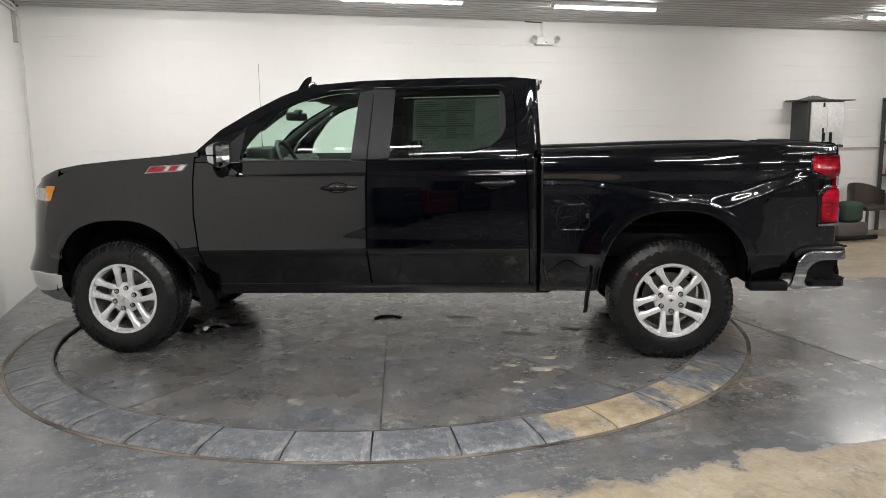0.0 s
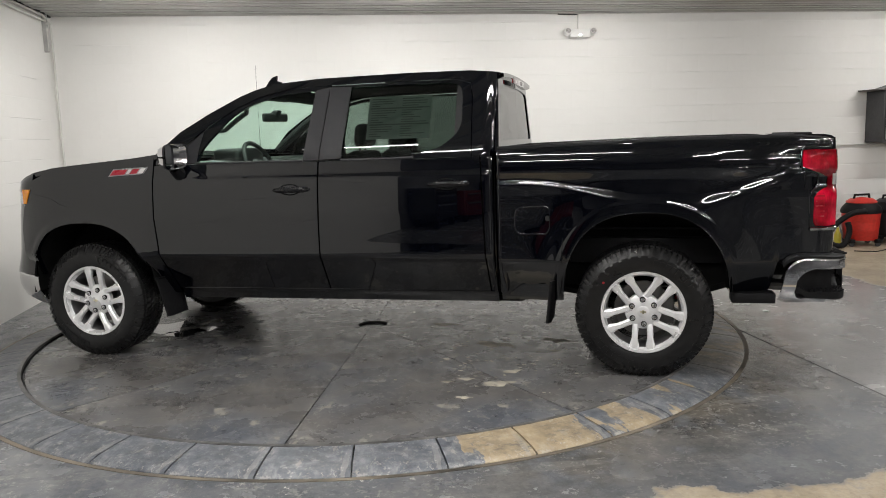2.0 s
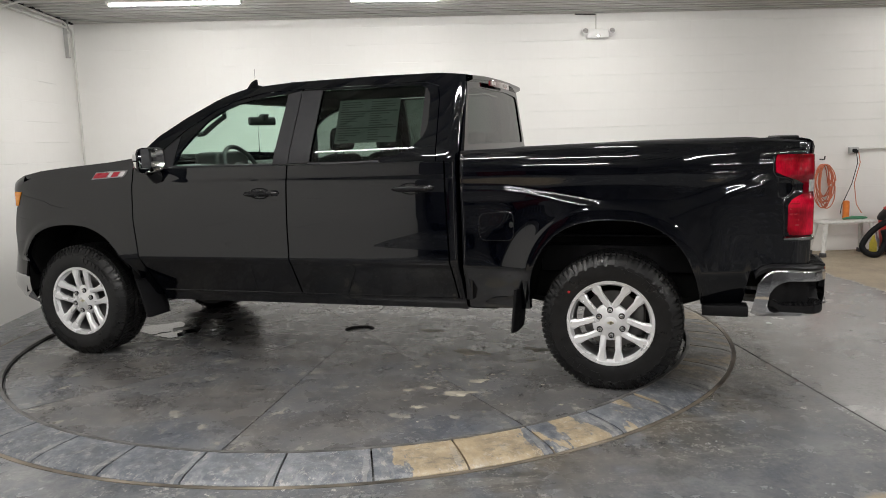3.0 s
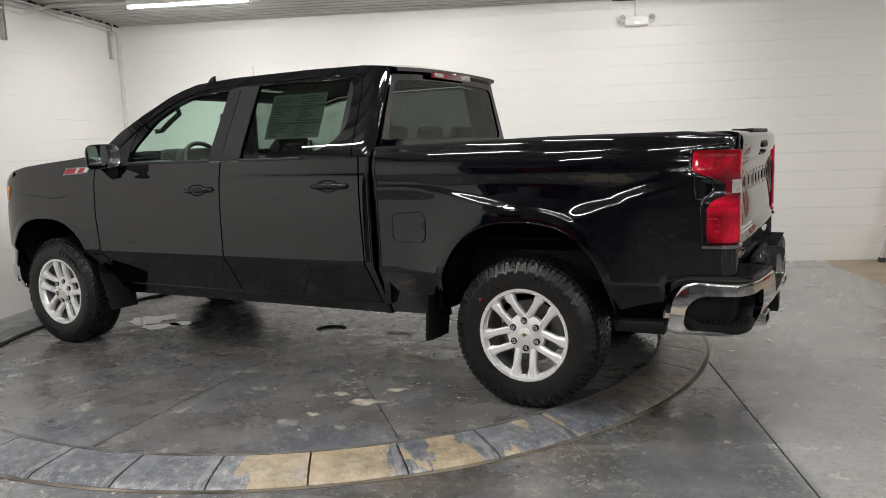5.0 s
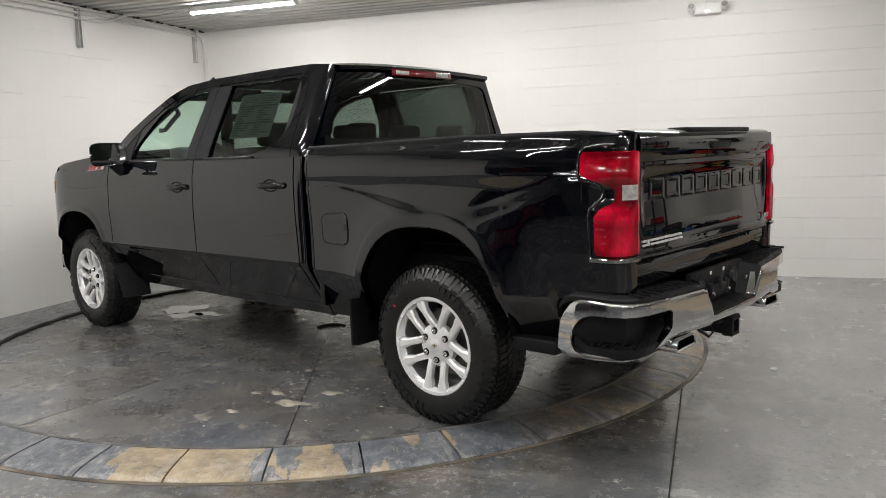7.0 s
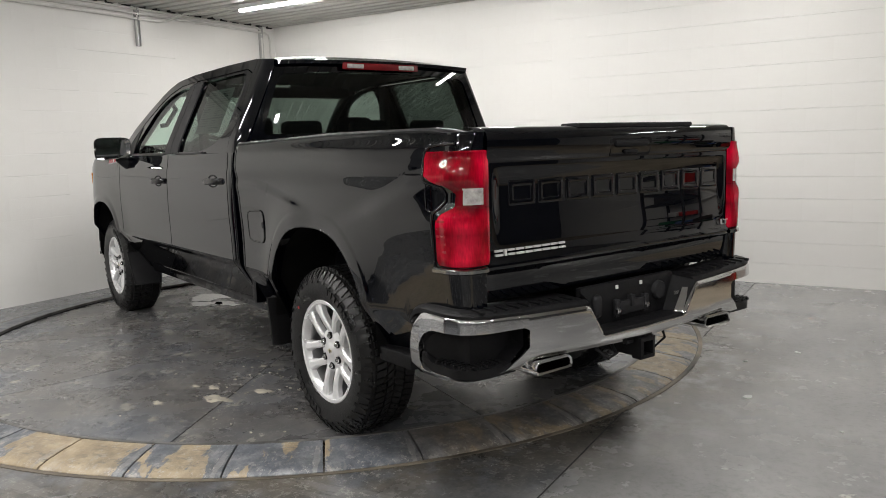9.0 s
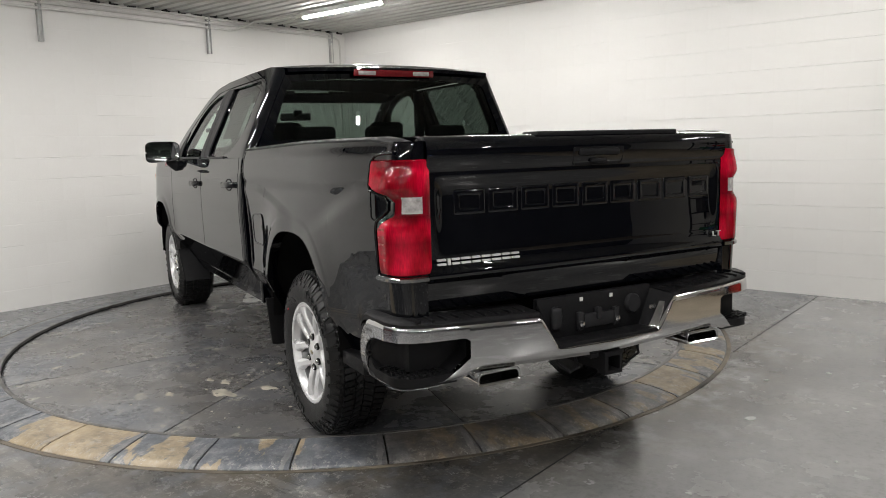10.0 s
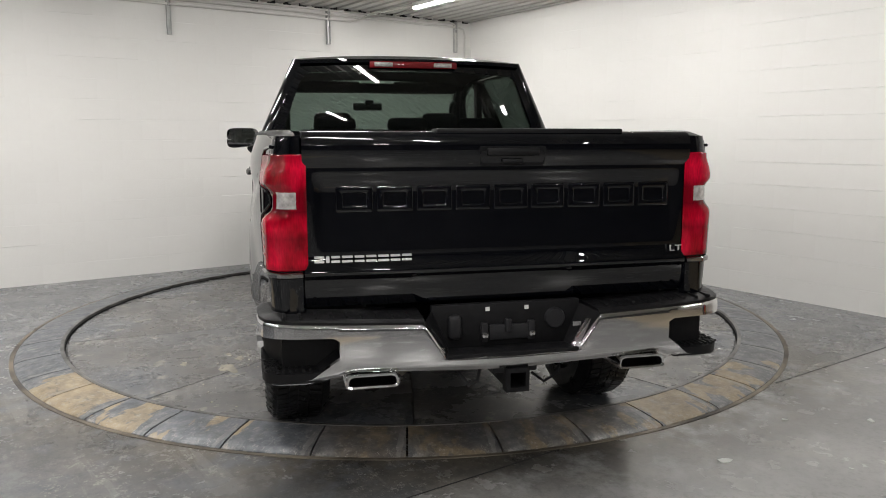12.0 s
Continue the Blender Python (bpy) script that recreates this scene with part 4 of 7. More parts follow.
def underbody():
    def both(name, f, mat_=UNDER_BLACK):
        for s in (-1, 1):
            bm = f()
            part(name, mirror_y(bm) if s > 0 else bm, mat_, TRUCK)
    for arch, xs, nm in ((ARCH_F, (-0.48, 0.53), "front"), (ARCH_R, (3.24, 4.26), "rear")):
        def liner():
            bm = bmesh.new()
            cx, cz, a, b = arch
            rows = []
            for k in range(25):
                t = math.pi * k / 24
                x = cx - (a + 0.015) * math.copysign(abs(math.cos(t)) ** (2 / 2.5), math.cos(t))
                z = max(cz + (b + 0.015) * abs(math.sin(t)) ** (2 / 2.5), 0.49 if cx > 1 else 0.45)
                rows.append([(x, y, z) for y in (-0.93, -0.80, -0.55)])
            grid(bm, rows)
            inner = [(r[2][0], r[2][2]) for r in rows]
            bm.faces.new([bm.verts.new((x, -0.55, z)) for x, z in inner])
            return bm
        both("wheel_liner", liner)
    both("inner_panel", lambda: boxed(3.30, 4.22, -0.600, -0.548, 0.640, 0.800, bevel=0.008), TRIM_BLACK)
    both("panel_flange", lambda: boxed(3.28, 4.24, -0.612, -0.548, 0.852, 0.866, bevel=0.004), TRIM_BLACK)
    part("floor_pan", boxed(0.55, 3.2, -0.72, 0.72, 0.44, 0.56, bevel=0.03), UNDER_BLACK, TRUCK)
    part("engine_tray", boxed(-0.75, 0.6, -0.5, 0.5, 0.36, 0.62, bevel=0.04), UNDER_BLACK, TRUCK)
    both("frame_rail", lambda: boxed(-0.7, 4.70, -0.542, -0.46, 0.56, 0.74, bevel=0.01))
    part("bed_crossmember", boxed(4.30, 4.42, -0.85, 0.85, 0.60, 0.74, bevel=0.01), UNDER_BLACK, TRUCK)
    bm = tube(bmesh.new(), [(WHEELBASE, -0.78, HUB_Z), (WHEELBASE, -0.14, HUB_Z), (WHEELBASE, 0, HUB_Z), (WHEELBASE, 0.14, HUB_Z), (WHEELBASE, 0.78, HUB_Z)], [0.05, 0.055, 0.15, 0.055, 0.05], 16)
    part("rear_axle", bm, UNDER_BLACK, TRUCK)
    part("front_axle", tube(bmesh.new(), [(0, -0.78, HUB_Z), (0, 0.78, HUB_Z)], 0.045, 12), UNDER_BLACK, TRUCK)
    both("leaf_spring", lambda: tube(bmesh.new(), [(3.05, -0.52, 0.50), (3.4, -0.52, 0.44), (3.745, -0.52, 0.42), (4.1, -0.52, 0.46), (4.42, -0.52, 0.56)], 0.035, 6))
    both("shock_absorber", lambda: tube(bmesh.new(), [(3.62, -0.66, 0.36), (3.50, -0.50, 0.80)], 0.03, 10))
    both("rear_shock", lambda: tube(bmesh.new(), [(3.955, -0.52, 0.40), (3.985, -0.52, 0.605)], 0.028, 12), RED_SHOCK)
    both("rear_valance", lambda: boxed(4.235, 4.470, -0.918, -0.80, 0.462, 0.520, bevel=0.006), TRIM_BLACK)
    part("driveshaft", tube(bmesh.new(), [(1.6, 0, 0.46), (3.6, 0, 0.40)], 0.045, 12), UNDER_BLACK, TRUCK)
    part("fuel_tank", boxed(1.9, 3.0, -0.45, -0.05, 0.34, 0.50, bevel=0.04), UNDER_BLACK, TRUCK)
    both("exhaust_pipe", lambda: tube(bmesh.new(), [(3.2, -0.36, 0.44), (4.2, -0.40, 0.50), (4.55, -0.50, 0.495), (4.72, -0.535, 0.50)], 0.035, 10), STEEL)
    part("spare_tyre", lathe(bmesh.new(), [(0.20, 0.45), (0.36, 0.45), (0.38, 0.50), (0.38, 0.58), (0.36, 0.63), (0.2, 0.63)], 40, "z", (4.30, 0, 0)), RUBBER, TRUCK)


underbody()


# ---- wheels ----
def wheel(x, s):
    """One wheel; s is -1 on the driver's side. Built round the hub at the outer face."""
    c = (x, 0, HUB_Z)
    yo = s * 0.905                                  # outer face of the wheel
    w = part("wheel", lathe(bmesh.new(), [(0.03, yo - s * 0.12), (0.165, yo - s * 0.12), (0.165, yo - s * 0.145), (0.03, yo - s * 0.145)], 40, "y", c, True), STEEL, TRUCK, "six-lug alloy wheel with all-terrain tyre")
    R = TYRE_R
    prof = [(0.232, -0.02), (0.245, 0.008), (0.29, 0.022), (0.335, 0.018), (0.362, 0.002), (0.380, -0.022), (R - 0.010, -0.045), (R - 0.008, -0.13), (R - 0.010, -0.215), (0.380, -0.238), (0.335, -0.275), (0.25, -0.265), (0.232, -0.24)]
    bm = lathe(bmesh.new(), [(r, yo + s * a) for r, a in prof], 96, "y", c)
    part("tyre", bm, RUBBER, w, "black all-terrain tyre", smooth=25)
    bm = bmesh.new()
    # tread: shoulder blocks that run over onto the sidewall, and three staggered rows between
    def block(a, da, y0, y1, r0, r1, skew=0.0):
        vs = []
        for rr in (r0, r1):
            for yy, sk in ((y0, 0.0), (y1, skew)):
                for aa in (a - da, a + da):
                    k = aa + sk
                    vs.append(bm.verts.new((c[0] + rr * math.cos(k), yo + s * yy, c[2] + rr * math.sin(k))))
        for q in ((0, 1, 3, 2), (4, 6, 7, 5), (0, 4, 5, 1), (2, 3, 7, 6), (0, 2, 6, 4), (1, 5, 7, 3)):
            bm.faces.new([vs[i] for i in q])
    N = 74
    for k in range(N):
        a = k * math.tau / N
        wide = 0.034 if k % 2 else 0.030
        block(a, wide, -0.030, -0.078, 0.372, R, 0.02)
        block(a + 0.05, wide, -0.178, -0.228, 0.372, R, -0.02)
        block(a + 0.03, 0.034, -0.086, -0.118, 0.38, R, 0.05)
        block(a + 0.06, 0.034, -0.124, -0.170, 0.38, R, -0.05)
        # lugs on the upper sidewall
        r0, r1 = (0.326, 0.382) if k % 2 else (0.345, 0.382)
        vs = []
        for rr, dy, sk in ((r0, 0.020 if k % 2 else 0.014, 0.030 if k % 2 else -0.022), (r1, -0.014, 0.0)):
            for aa in (a + sk - 0.024, a + sk + 0.024):
                for lift in (-0.004, 0.0055):
                    vs.append(bm.verts.new((c[0] + rr * math.cos(aa), yo + s * (dy + lift), c[2] + rr * math.sin(aa))))
        for q in ((1, 3, 7, 5), (0, 4, 6, 2), (0, 1, 5, 4), (2, 6, 7, 3), (0, 2, 3, 1), (4, 5, 7, 6)):
            bm.faces.new([vs[i] for i in q])
    part("tread", bm, RUBBER, w, "chunky all-terrain tread blocks", smooth=25, kind="stuff")
    # raised sidewall marks in two arcs
    bm = bmesh.new()
    for base, count in ((radians(55), 8), (radians(235), 8)):
        for k in range(count):
            a = base + (k - count / 2) * 0.115
            vs = [bm.verts.new((c[0] + rr * math.cos(aa), yo + s * 0.0265, c[2] + rr * math.sin(aa))) for rr, aa in ((0.288, a), (0.288, a + 0.08), (0.318, a + 0.08), (0.318, a))]
            bm.faces.new(vs)
    hem(bm, Vector((0, -s * 0.006, 0)))
    part("sidewall_lettering", bm, RUBBER, w, kind="stuff")
    # rim with its outer lip, and the barrel with its shade in the colour
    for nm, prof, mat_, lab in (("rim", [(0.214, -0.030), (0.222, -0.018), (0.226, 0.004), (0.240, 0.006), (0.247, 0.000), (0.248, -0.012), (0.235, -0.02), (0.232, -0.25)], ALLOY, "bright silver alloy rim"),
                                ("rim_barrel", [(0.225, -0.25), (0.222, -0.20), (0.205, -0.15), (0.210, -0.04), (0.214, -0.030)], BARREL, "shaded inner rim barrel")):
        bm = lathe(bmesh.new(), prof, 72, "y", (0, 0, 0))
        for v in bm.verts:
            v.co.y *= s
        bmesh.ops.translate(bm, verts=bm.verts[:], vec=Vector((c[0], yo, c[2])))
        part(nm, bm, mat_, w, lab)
    # five pairs of parallel spokes
    turn = radians(-91 if x > 1 else 88) if s < 0 else radians(40)
    for k in range(5):
        for side in (-1, 1):
            bm = bmesh.new()
            a0 = k * math.tau / 5 + turn
            ax, az = math.cos(a0), math.sin(a0)
            rows = []
            for t in (0, 0.15, 0.35, 0.60, 0.84, 0.92, 1.0):
                r = 0.070 + (0.229 - 0.070) * t
                off = side * (0.040 + 0.0075 * t)
                hw = pick(t, [0, 0.15, 0.60, 0.84, 0.92, 1.0], [0.020, 0.0175, 0.0175, 0.0275, 0.025, 0.013])
                dy = -0.034 + 0.028 * t + 0.008 * math.sin(math.pi * t)
                ring = []
                for ww, dd in ((-hw, -0.030), (-hw, -0.006), (-hw * 0.55, 0.003), (hw * 0.55, 0.003), (hw, -0.006), (hw, -0.030)):
                    o = off + ww
                    ring.append((c[0] + r * ax - o * az, yo + s * (dy + dd), c[2] + r * az + o * ax))
                rows.append(ring)
            vs = grid(bm, rows)
            part("spoke", bm, ALLOY, w, smooth=25)
    bm = lathe(bmesh.new(), [(0.001, -0.020), (0.052, -0.021), (0.066, -0.026), (0.092, -0.030), (0.104, -0.037), (0.106, -0.065)], 36, "y", (0, 0, 0))
    for v in bm.verts:
        v.co.y *= s
    bmesh.ops.translate(bm, verts=bm.verts[:], vec=Vector((c[0], yo, c[2])))
    part("hub", bm, ALLOY, w)
    bm = lathe(bmesh.new(), [(0.001, 0.0), (0.028, -0.001), (0.036, -0.005), (0.038, -0.02)], 28, "y", (0, 0, 0))
    for v in bm.verts:
        v.co.y = v.co.y * s + yo - s * 0.016
        v.co.x += c[0]
        v.co.z += c[2]
    part("centre_cap", bm, ALLOY, w, "silver centre cap with a pale gold emblem")
    bm = boxed(c[0] - 0.017, c[0] + 0.017, yo - s * 0.016 - 0.002, yo - s * 0.016 + 0.002, c[2] - 0.005, c[2] + 0.005)
    box(bm, c[0] - 0.006, c[0] + 0.006, yo - s * 0.016 - 0.002, yo - s * 0.016 + 0.002, c[2] - 0.011, c[2] + 0.011)
    part("emblem", bm, GOLD, w)
    for k in range(6):
        a = k * math.tau / 6 + radians(33 if x > 1 else 18)
        bm = lathe(bmesh.new(), [(0.001, 0.018), (0.007, 0.017), (0.0115, 0.011), (0.0125, -0.03)], 12, "y", (0, 0, 0))
        for v in bm.verts:
            v.co.y = v.co.y * s + yo - s * 0.026
            v.co.x += c[0] + 0.072 * math.cos(a)
            v.co.z += c[2] + 0.072 * math.sin(a)
        part("lug_nut", bm, CHROME, w)
        # raised black ring, painting in the shade round the nut
        bm = lathe(bmesh.new(), [(0.0128, -0.0195), (0.0168, -0.0195), (0.0172, -0.0360)], 16, "y", (0, 0, 0))
        for v in bm.verts:
            v.co.y = v.co.y * s + yo
            v.co.x += c[0] + 0.072 * math.cos(a)
            v.co.z += c[2] + 0.072 * math.sin(a)
        part("lug_recess", bm, TRIM_BLACK, w, "black ring for the shade round a lug nut")
    bm = boxed(c[0] + 0.09, c[0] + 0.18, yo - s * 0.15 - 0.04, yo - s * 0.15 + 0.05, c[2] - 0.09, c[2] + 0.09, bevel=0.02)
    part("brake_caliper", bm, STEEL, w)
    if s < 0 and x > 1:
        a, dot = radians(142), bmesh.new()
        lathe(dot, [(0.001, 0.0), (0.007, 0.0), (0.0075, -0.004)], 12, "y", (0, 0, 0))
        for v in dot.verts:
            v.co = (v.co.x + c[0] + 0.287 * math.cos(a), yo + s * (0.0225 + v.co.y), v.co.z + c[2] + 0.287 * math.sin(a))
        part("paint_dot", dot, RED_SHOCK, w, "small red paint dot")
    # true rolling size, about the hub
    grow = Matrix.Translation((c[0], 0, c[2])) @ Matrix.Diagonal((1.020, 1.0, 1.020, 1.0)) @ Matrix.Translation((-c[0], 0, -c[2]))
    for ob in [w, *w.children]:
        ob.data.transform(grow)


GOLD = simple("pale_gold", (0.70, 0.65, 0.48), 0.3, 0.6)
DARK_CHROME = simple("dark_chrome", (0.50, 0.50, 0.50), 0.18, 0.95)
for wx in (0.0, WHEELBASE):
    for ws in (-1, 1):
        wheel(wx, ws)

# ---- truck: tail end ----
def patch(loop, place, rings=5):
    """A rounded sheet built from loops that shrink to its middle, so that it follows a curved surface."""
    cx, cz = sum(p[0] for p in loop) / len(loop), sum(p[1] for p in loop) / len(loop)
    bm = bmesh.new()
    rows = []
    for k in range(rings):
        t = 1 - k / rings
        row = [place(cx + (p[0] - cx) * t, cz + (p[1] - cz) * t) for p in loop]
        rows.append(row + [])
    vs = [[bm.verts.new(p) for p in row] for row in rows]
    n = len(loop)
    for a, b in zip(vs, vs[1:]):
        for i in range(n):
            bm.faces.new((a[i], a[(i + 1) % n], b[(i + 1) % n], b[i]))
    mid = bm.verts.new(place(cx, cz))
    for i in range(n):
        bm.faces.new((vs[-1][i], vs[-1][(i + 1) % n], mid))
    return bm


def gate_x(y, z):
    x = pick(z, [0.76, 0.78, 0.865, 0.880, 0.892, 0.925, 0.95, 1.28, 1.295, 1.32, 1.36, 1.385, 1.400, 1.408], [4.760, 4.768, 4.778, 4.790, 4.794, 4.784, 4.780, 4.782, 4.790, 4.796, 4.798, 4.792, 4.772, 4.735])
    u = smooth_step((0.742 - abs(y)) / 0.052) * smooth_step((z - 0.95) / 0.21) * smooth_step((1.262 - z) / 0.050)
    x -= 0.015 * u
    return x - 0.012 * (abs(y) / 0.77) ** 4


def tailgate():
    bm = bmesh.new()
    zs = sorted(set([0.762, 0.77, 0.78, 0.83] + [0.865 + 0.005 * k for k in range(7)] + [0.91, 0.925, 0.945] + [0.950 + 0.004 * k for k in range(6)] + list(np.linspace(0.99, 1.24, 10)) + [1.255 + 0.005 * k for k in range(10)] + [1.31, 1.32, 1.34, 1.36, 1.375, 1.385, 1.393, 1.400, 1.405, 1.408]))
    ys = sorted(set([-0.768, -0.76, -0.75] + list(np.linspace(-0.742, -0.65, 18)) + list(np.linspace(-0.64, 0.64, 30)) + list(np.linspace(0.65, 0.742, 18)) + [0.75, 0.76, 0.768]))
    grid(bm, [[(gate_x(y, z), y, z) for y in ys] for z in zs])
    hem(bm, Vector((-0.05, 0, 0)))
    gate = part("tailgate", bm, BLACK_PAINT, TRUCK, "closed gloss black tailgate", smooth=40)
    part("gate_inner", boxed(4.67, 4.735, -0.76, 0.76, 0.78, 1.400, bevel=0.01), TRIM_BLACK, gate)
    part("gate_cap", boxed(4.665, 4.770, -0.270, 0.480, 1.398, 1.418, bevel=0.007), TRIM_BLACK, gate, "black plastic cap on the tailgate top")
    # pressed block shapes across the recess
    n, y0, y1 = 9, -0.655, 0.700
    step = (y1 - y0) / n
    for k in range(n):
        a, b = y0 + k * step + 0.006, y0 + (k + 1) * step - 0.008
        loop = rounded([(a, 1.112), (b, 1.112), (b, 1.208), (a, 1.208)], 0.008, 2)
        slot = rounded([(a + 0.026, 1.136), (b - 0.026, 1.136), (b - 0.026, 1.184), (a + 0.026, 1.184)], 0.005, 2)
        m = outline(bmesh.new(), [loop, slot], lambda y, z: (gate_x(y, z) + 0.003, y, z))
        es = [e for e in m.edges if len(e.link_faces) == 1]
        hem(m, Vector((-0.007, 0, 0)))
        bmesh.ops.bevel(m, geom=[e for e in es if e.is_valid], offset=0.0035, segments=2, affect='EDGES', profile=0.5)
        part("embossed_block", m, BLACK_PAINT, gate, smooth=50)
    # chrome badge: nine plain bars
    widths = [0.036, 0.012, 0.032, 0.040, 0.036, 0.038, 0.040, 0.036, 0.036]
    y = -0.732
    for wd in widths:
        for z0, z1 in ((0.930, 0.938), (0.946, 0.954)) if wd > 0.02 else ((0.930, 0.954),):
            m = outline(bmesh.new(), [rounded([(y, z0), (y + wd, z0), (y + wd, z1), (y, z1)], 0.002, 2)], lambda yy, z: (gate_x(yy, z) + 0.007, yy, z))
            part("badge_bar", hem(m, Vector((-0.009, 0, 0))), BADGE_SILVER, gate, "chrome badge bar", smooth=0)
        y += wd + 0.0067
    cu = bpy.data.curves.new("badge_letters", "FONT")
    cu.body, cu.size, cu.extrude, cu.align_x, cu.space_character = "LT", 0.040, 0.003, "CENTER", 1.05
    tob = bpy.data.objects.new("badge_letters", cu)
    me = bpy.data.meshes.new_from_object(tob)
    bpy.data.objects.remove(tob)
    me.transform(pose(4.788, 0.718, 0.928, 90, 0, 90) @ Matrix.Diagonal((1.25, 0.85, 1, 1)))
    me.materials.append(BADGE_SILVER)
    ob = new("badge_letters", me)
    ob.parent = gate
    ob.matrix_parent_inverse = PLACED[TRUCK].inverted() @ PLACED[TRUCK]
    tagged(ob, "chrome trim level letters")
    # latch handle with its recess
    part("handle_bezel", hem(outline(bmesh.new(), [rounded([(-0.108, 1.278), (0.146, 1.278), (0.152, 1.352), (-0.114, 1.352)], 0.012, 3)], lambda yy, z: (gate_x(0.3, z) + 0.003 + 0.0, yy, z)), Vector((-0.02, 0, 0))), TRIM_BLACK, gate, "black tailgate handle surround", smooth=0)
    part("latch_handle", boxed(4.788, 4.806, -0.085, 0.125, 1.316, 1.346, bevel=0.008), TRIM_BLACK, gate)
    part("camera_pod", boxed(4.788, 4.803, -0.025, 0.06, 1.286, 1.304, bevel=0.006), TRIM_BLACK, gate)


BADGE_SILVER = simple("bright_badge_silver", (0.66, 0.66, 0.655), 0.3, 0.35, 0.03, 20)
tailgate()


def corner_line(s, z, x0, grow=0.0):
    """Points from the bed side at x0 round the rear corner to the tailgate's edge."""
    w = half_width(4.685, z)

    def at(u):
        if u <= 4.685:
            return (u, s * (half_width(u, z) + grow), z)
        a = (u - 4.685) / 0.092
        return (4.685 + (0.092 + grow) * math.sin(a), s * (w - 0.075 + (0.075 + grow) * math.cos(a)), z)
    u0 = x0 if x0 <= 4.685 else 4.685 + 0.092 * math.asin(min((x0 - 4.685) / 0.092, 0.9))
    u1 = max(4.692, u0 + 0.004)
    pts = [at(u) for u in np.linspace(u0, u1, 7)]
    pts += [at(u) for u in np.linspace(max(4.704, u1 + 0.004), 4.685 + 0.092 * math.pi / 2, 8)]
    pts.append((4.777 + grow, s * 0.792, z))
    pts.append((4.776 + grow, s * 0.774, z))
    return pts


def tail_corner():
    front = lambda z: pick(z, [0.902, 0.925, 1.062, 1.092, 1.122, 1.170, 1.194, 1.217, 1.234, 1.300, 1.325], [4.668, 4.655, 4.655, 4.674, 4.722, 4.726, 4.688, 4.626, 4.592, 4.588, 4.596])
    for s in (-1, 1):
        # painted corner under, over and behind the lamp
        for nm, z0, z1 in (("bed_corner", 0.745, 1.384),):
            bm = bmesh.new()
            grid(bm, [corner_line(s, z, 4.60, -0.0012)[1:] for z in np.linspace(z0, z1, 22)])
            hem(bm, Vector((-0.02, -s * 0.01, 0)))
            part(nm, bm, BLACK_PAINT, TRUCK, smooth=45)
        loop = [(p[0], p[1]) for p in corner_line(s, 1.386, 4.62, -0.002)] + [(4.72, s * 0.774), (4.62, s * 0.80)]
        bm = bmesh.new()
        bm.faces.new([bm.verts.new((x, y, 1.390)) for x, y in loop])
        hem(bm, Vector((0, 0, -0.02)))
        part("corner_cap", bm, BLACK_PAINT, TRUCK)
        lamp = None
        for nm, z0, z1, m in (("tail_lamp", 0.902, 1.120, RED_LENS), ("upper_lens", 1.1205, 1.325, RED_LENS)):
            bm = bmesh.new()
            zs = np.linspace(z0, z1, 44)
            rows = []
            for i, z in enumerate(zs):
                e = i if nm == "tail_lamp" else len(zs) - 1 - i
                g = 0.007 if e > 0 else 0.001
                rows.append(corner_line(s, z, front(z), g))
            grid(bm, rows)
            hem(bm, Vector((-0.01, -s * 0.02, 0)))
            ob = part(nm, bm, m, lamp or TRUCK, "red tail lamp with a clear reversing lens" if nm == "tail_lamp" else "red upper tail lens", smooth=45)
            lamp = lamp or ob
        bm = bmesh.new()
        grid(bm, [corner_line(s, z, 4.66, 0.0095)[10:16] for z in np.linspace(1.130, 1.190, 8)])
        hem(bm, Vector((-0.012, 0, 0)))
        part("reversing_lens", bm, CLEAR_LENS, lamp, "clear white reversing lens", smooth=45)
        # ribs inside the lens
        for k in range(5):
            z = 0.955 + 0.028 * k
            bm = bmesh.new()
            grid(bm, [[p for p in corner_line(s, zz, 4.66, 0.0088) if p[0] < 4.72] for zz in (z, z + 0.008)])
            hem(bm, Vector((0, -s * 0.004, 0)))
            part("lens_rib", bm, RED_DEEP, lamp, smooth=45)
        # rolled body edge in front of the lamp, and the black filler in its notch
        edge = [(4.730, 1.352), (4.660, 1.350), (4.605, 1.342), (4.584, 1.322), (4.578, 1.270), (4.580, 1.232), (4.592, 1.214), (4.640, 1.203), (4.668, 1.190), (4.676, 1.165), (4.674, 1.140), (4.655, 1.115), (4.634, 1.098), (4.630, 1.060), (4.634, 0.960), (4.636, 0.905), (4.650, 0.886)]
        bm = tube(bmesh.new(), [(x, s * (half_width(min(x, 4.70), z) + 0.001), z) for x, z in edge], 0.0065, 8)
        part("rolled_edge", bm, BLACK_PAINT, lamp, smooth=60)
        bm = tube(bmesh.new(), [(x, s * (half_width(x, z) + 0.001), z) for x, z in ((4.602, 1.206), (4.600, 1.165), (4.602, 1.112), (4.616, 1.103), (4.640, 1.104))], 0.0028, 8)
        part("rolled_edge", bm, BLACK_PAINT, lamp, smooth=60)
        bm = bmesh.new()
        grid(bm, [corner_line(s, z, 4.635, g) for z, g in ((0.874, 0.002), (0.880, 0.014), (0.892, 0.014), (0.899, 0.004))])
        part("lamp_base_trim", bm, CHROME_DARK, lamp, "bright trim under the lamp", smooth=45)


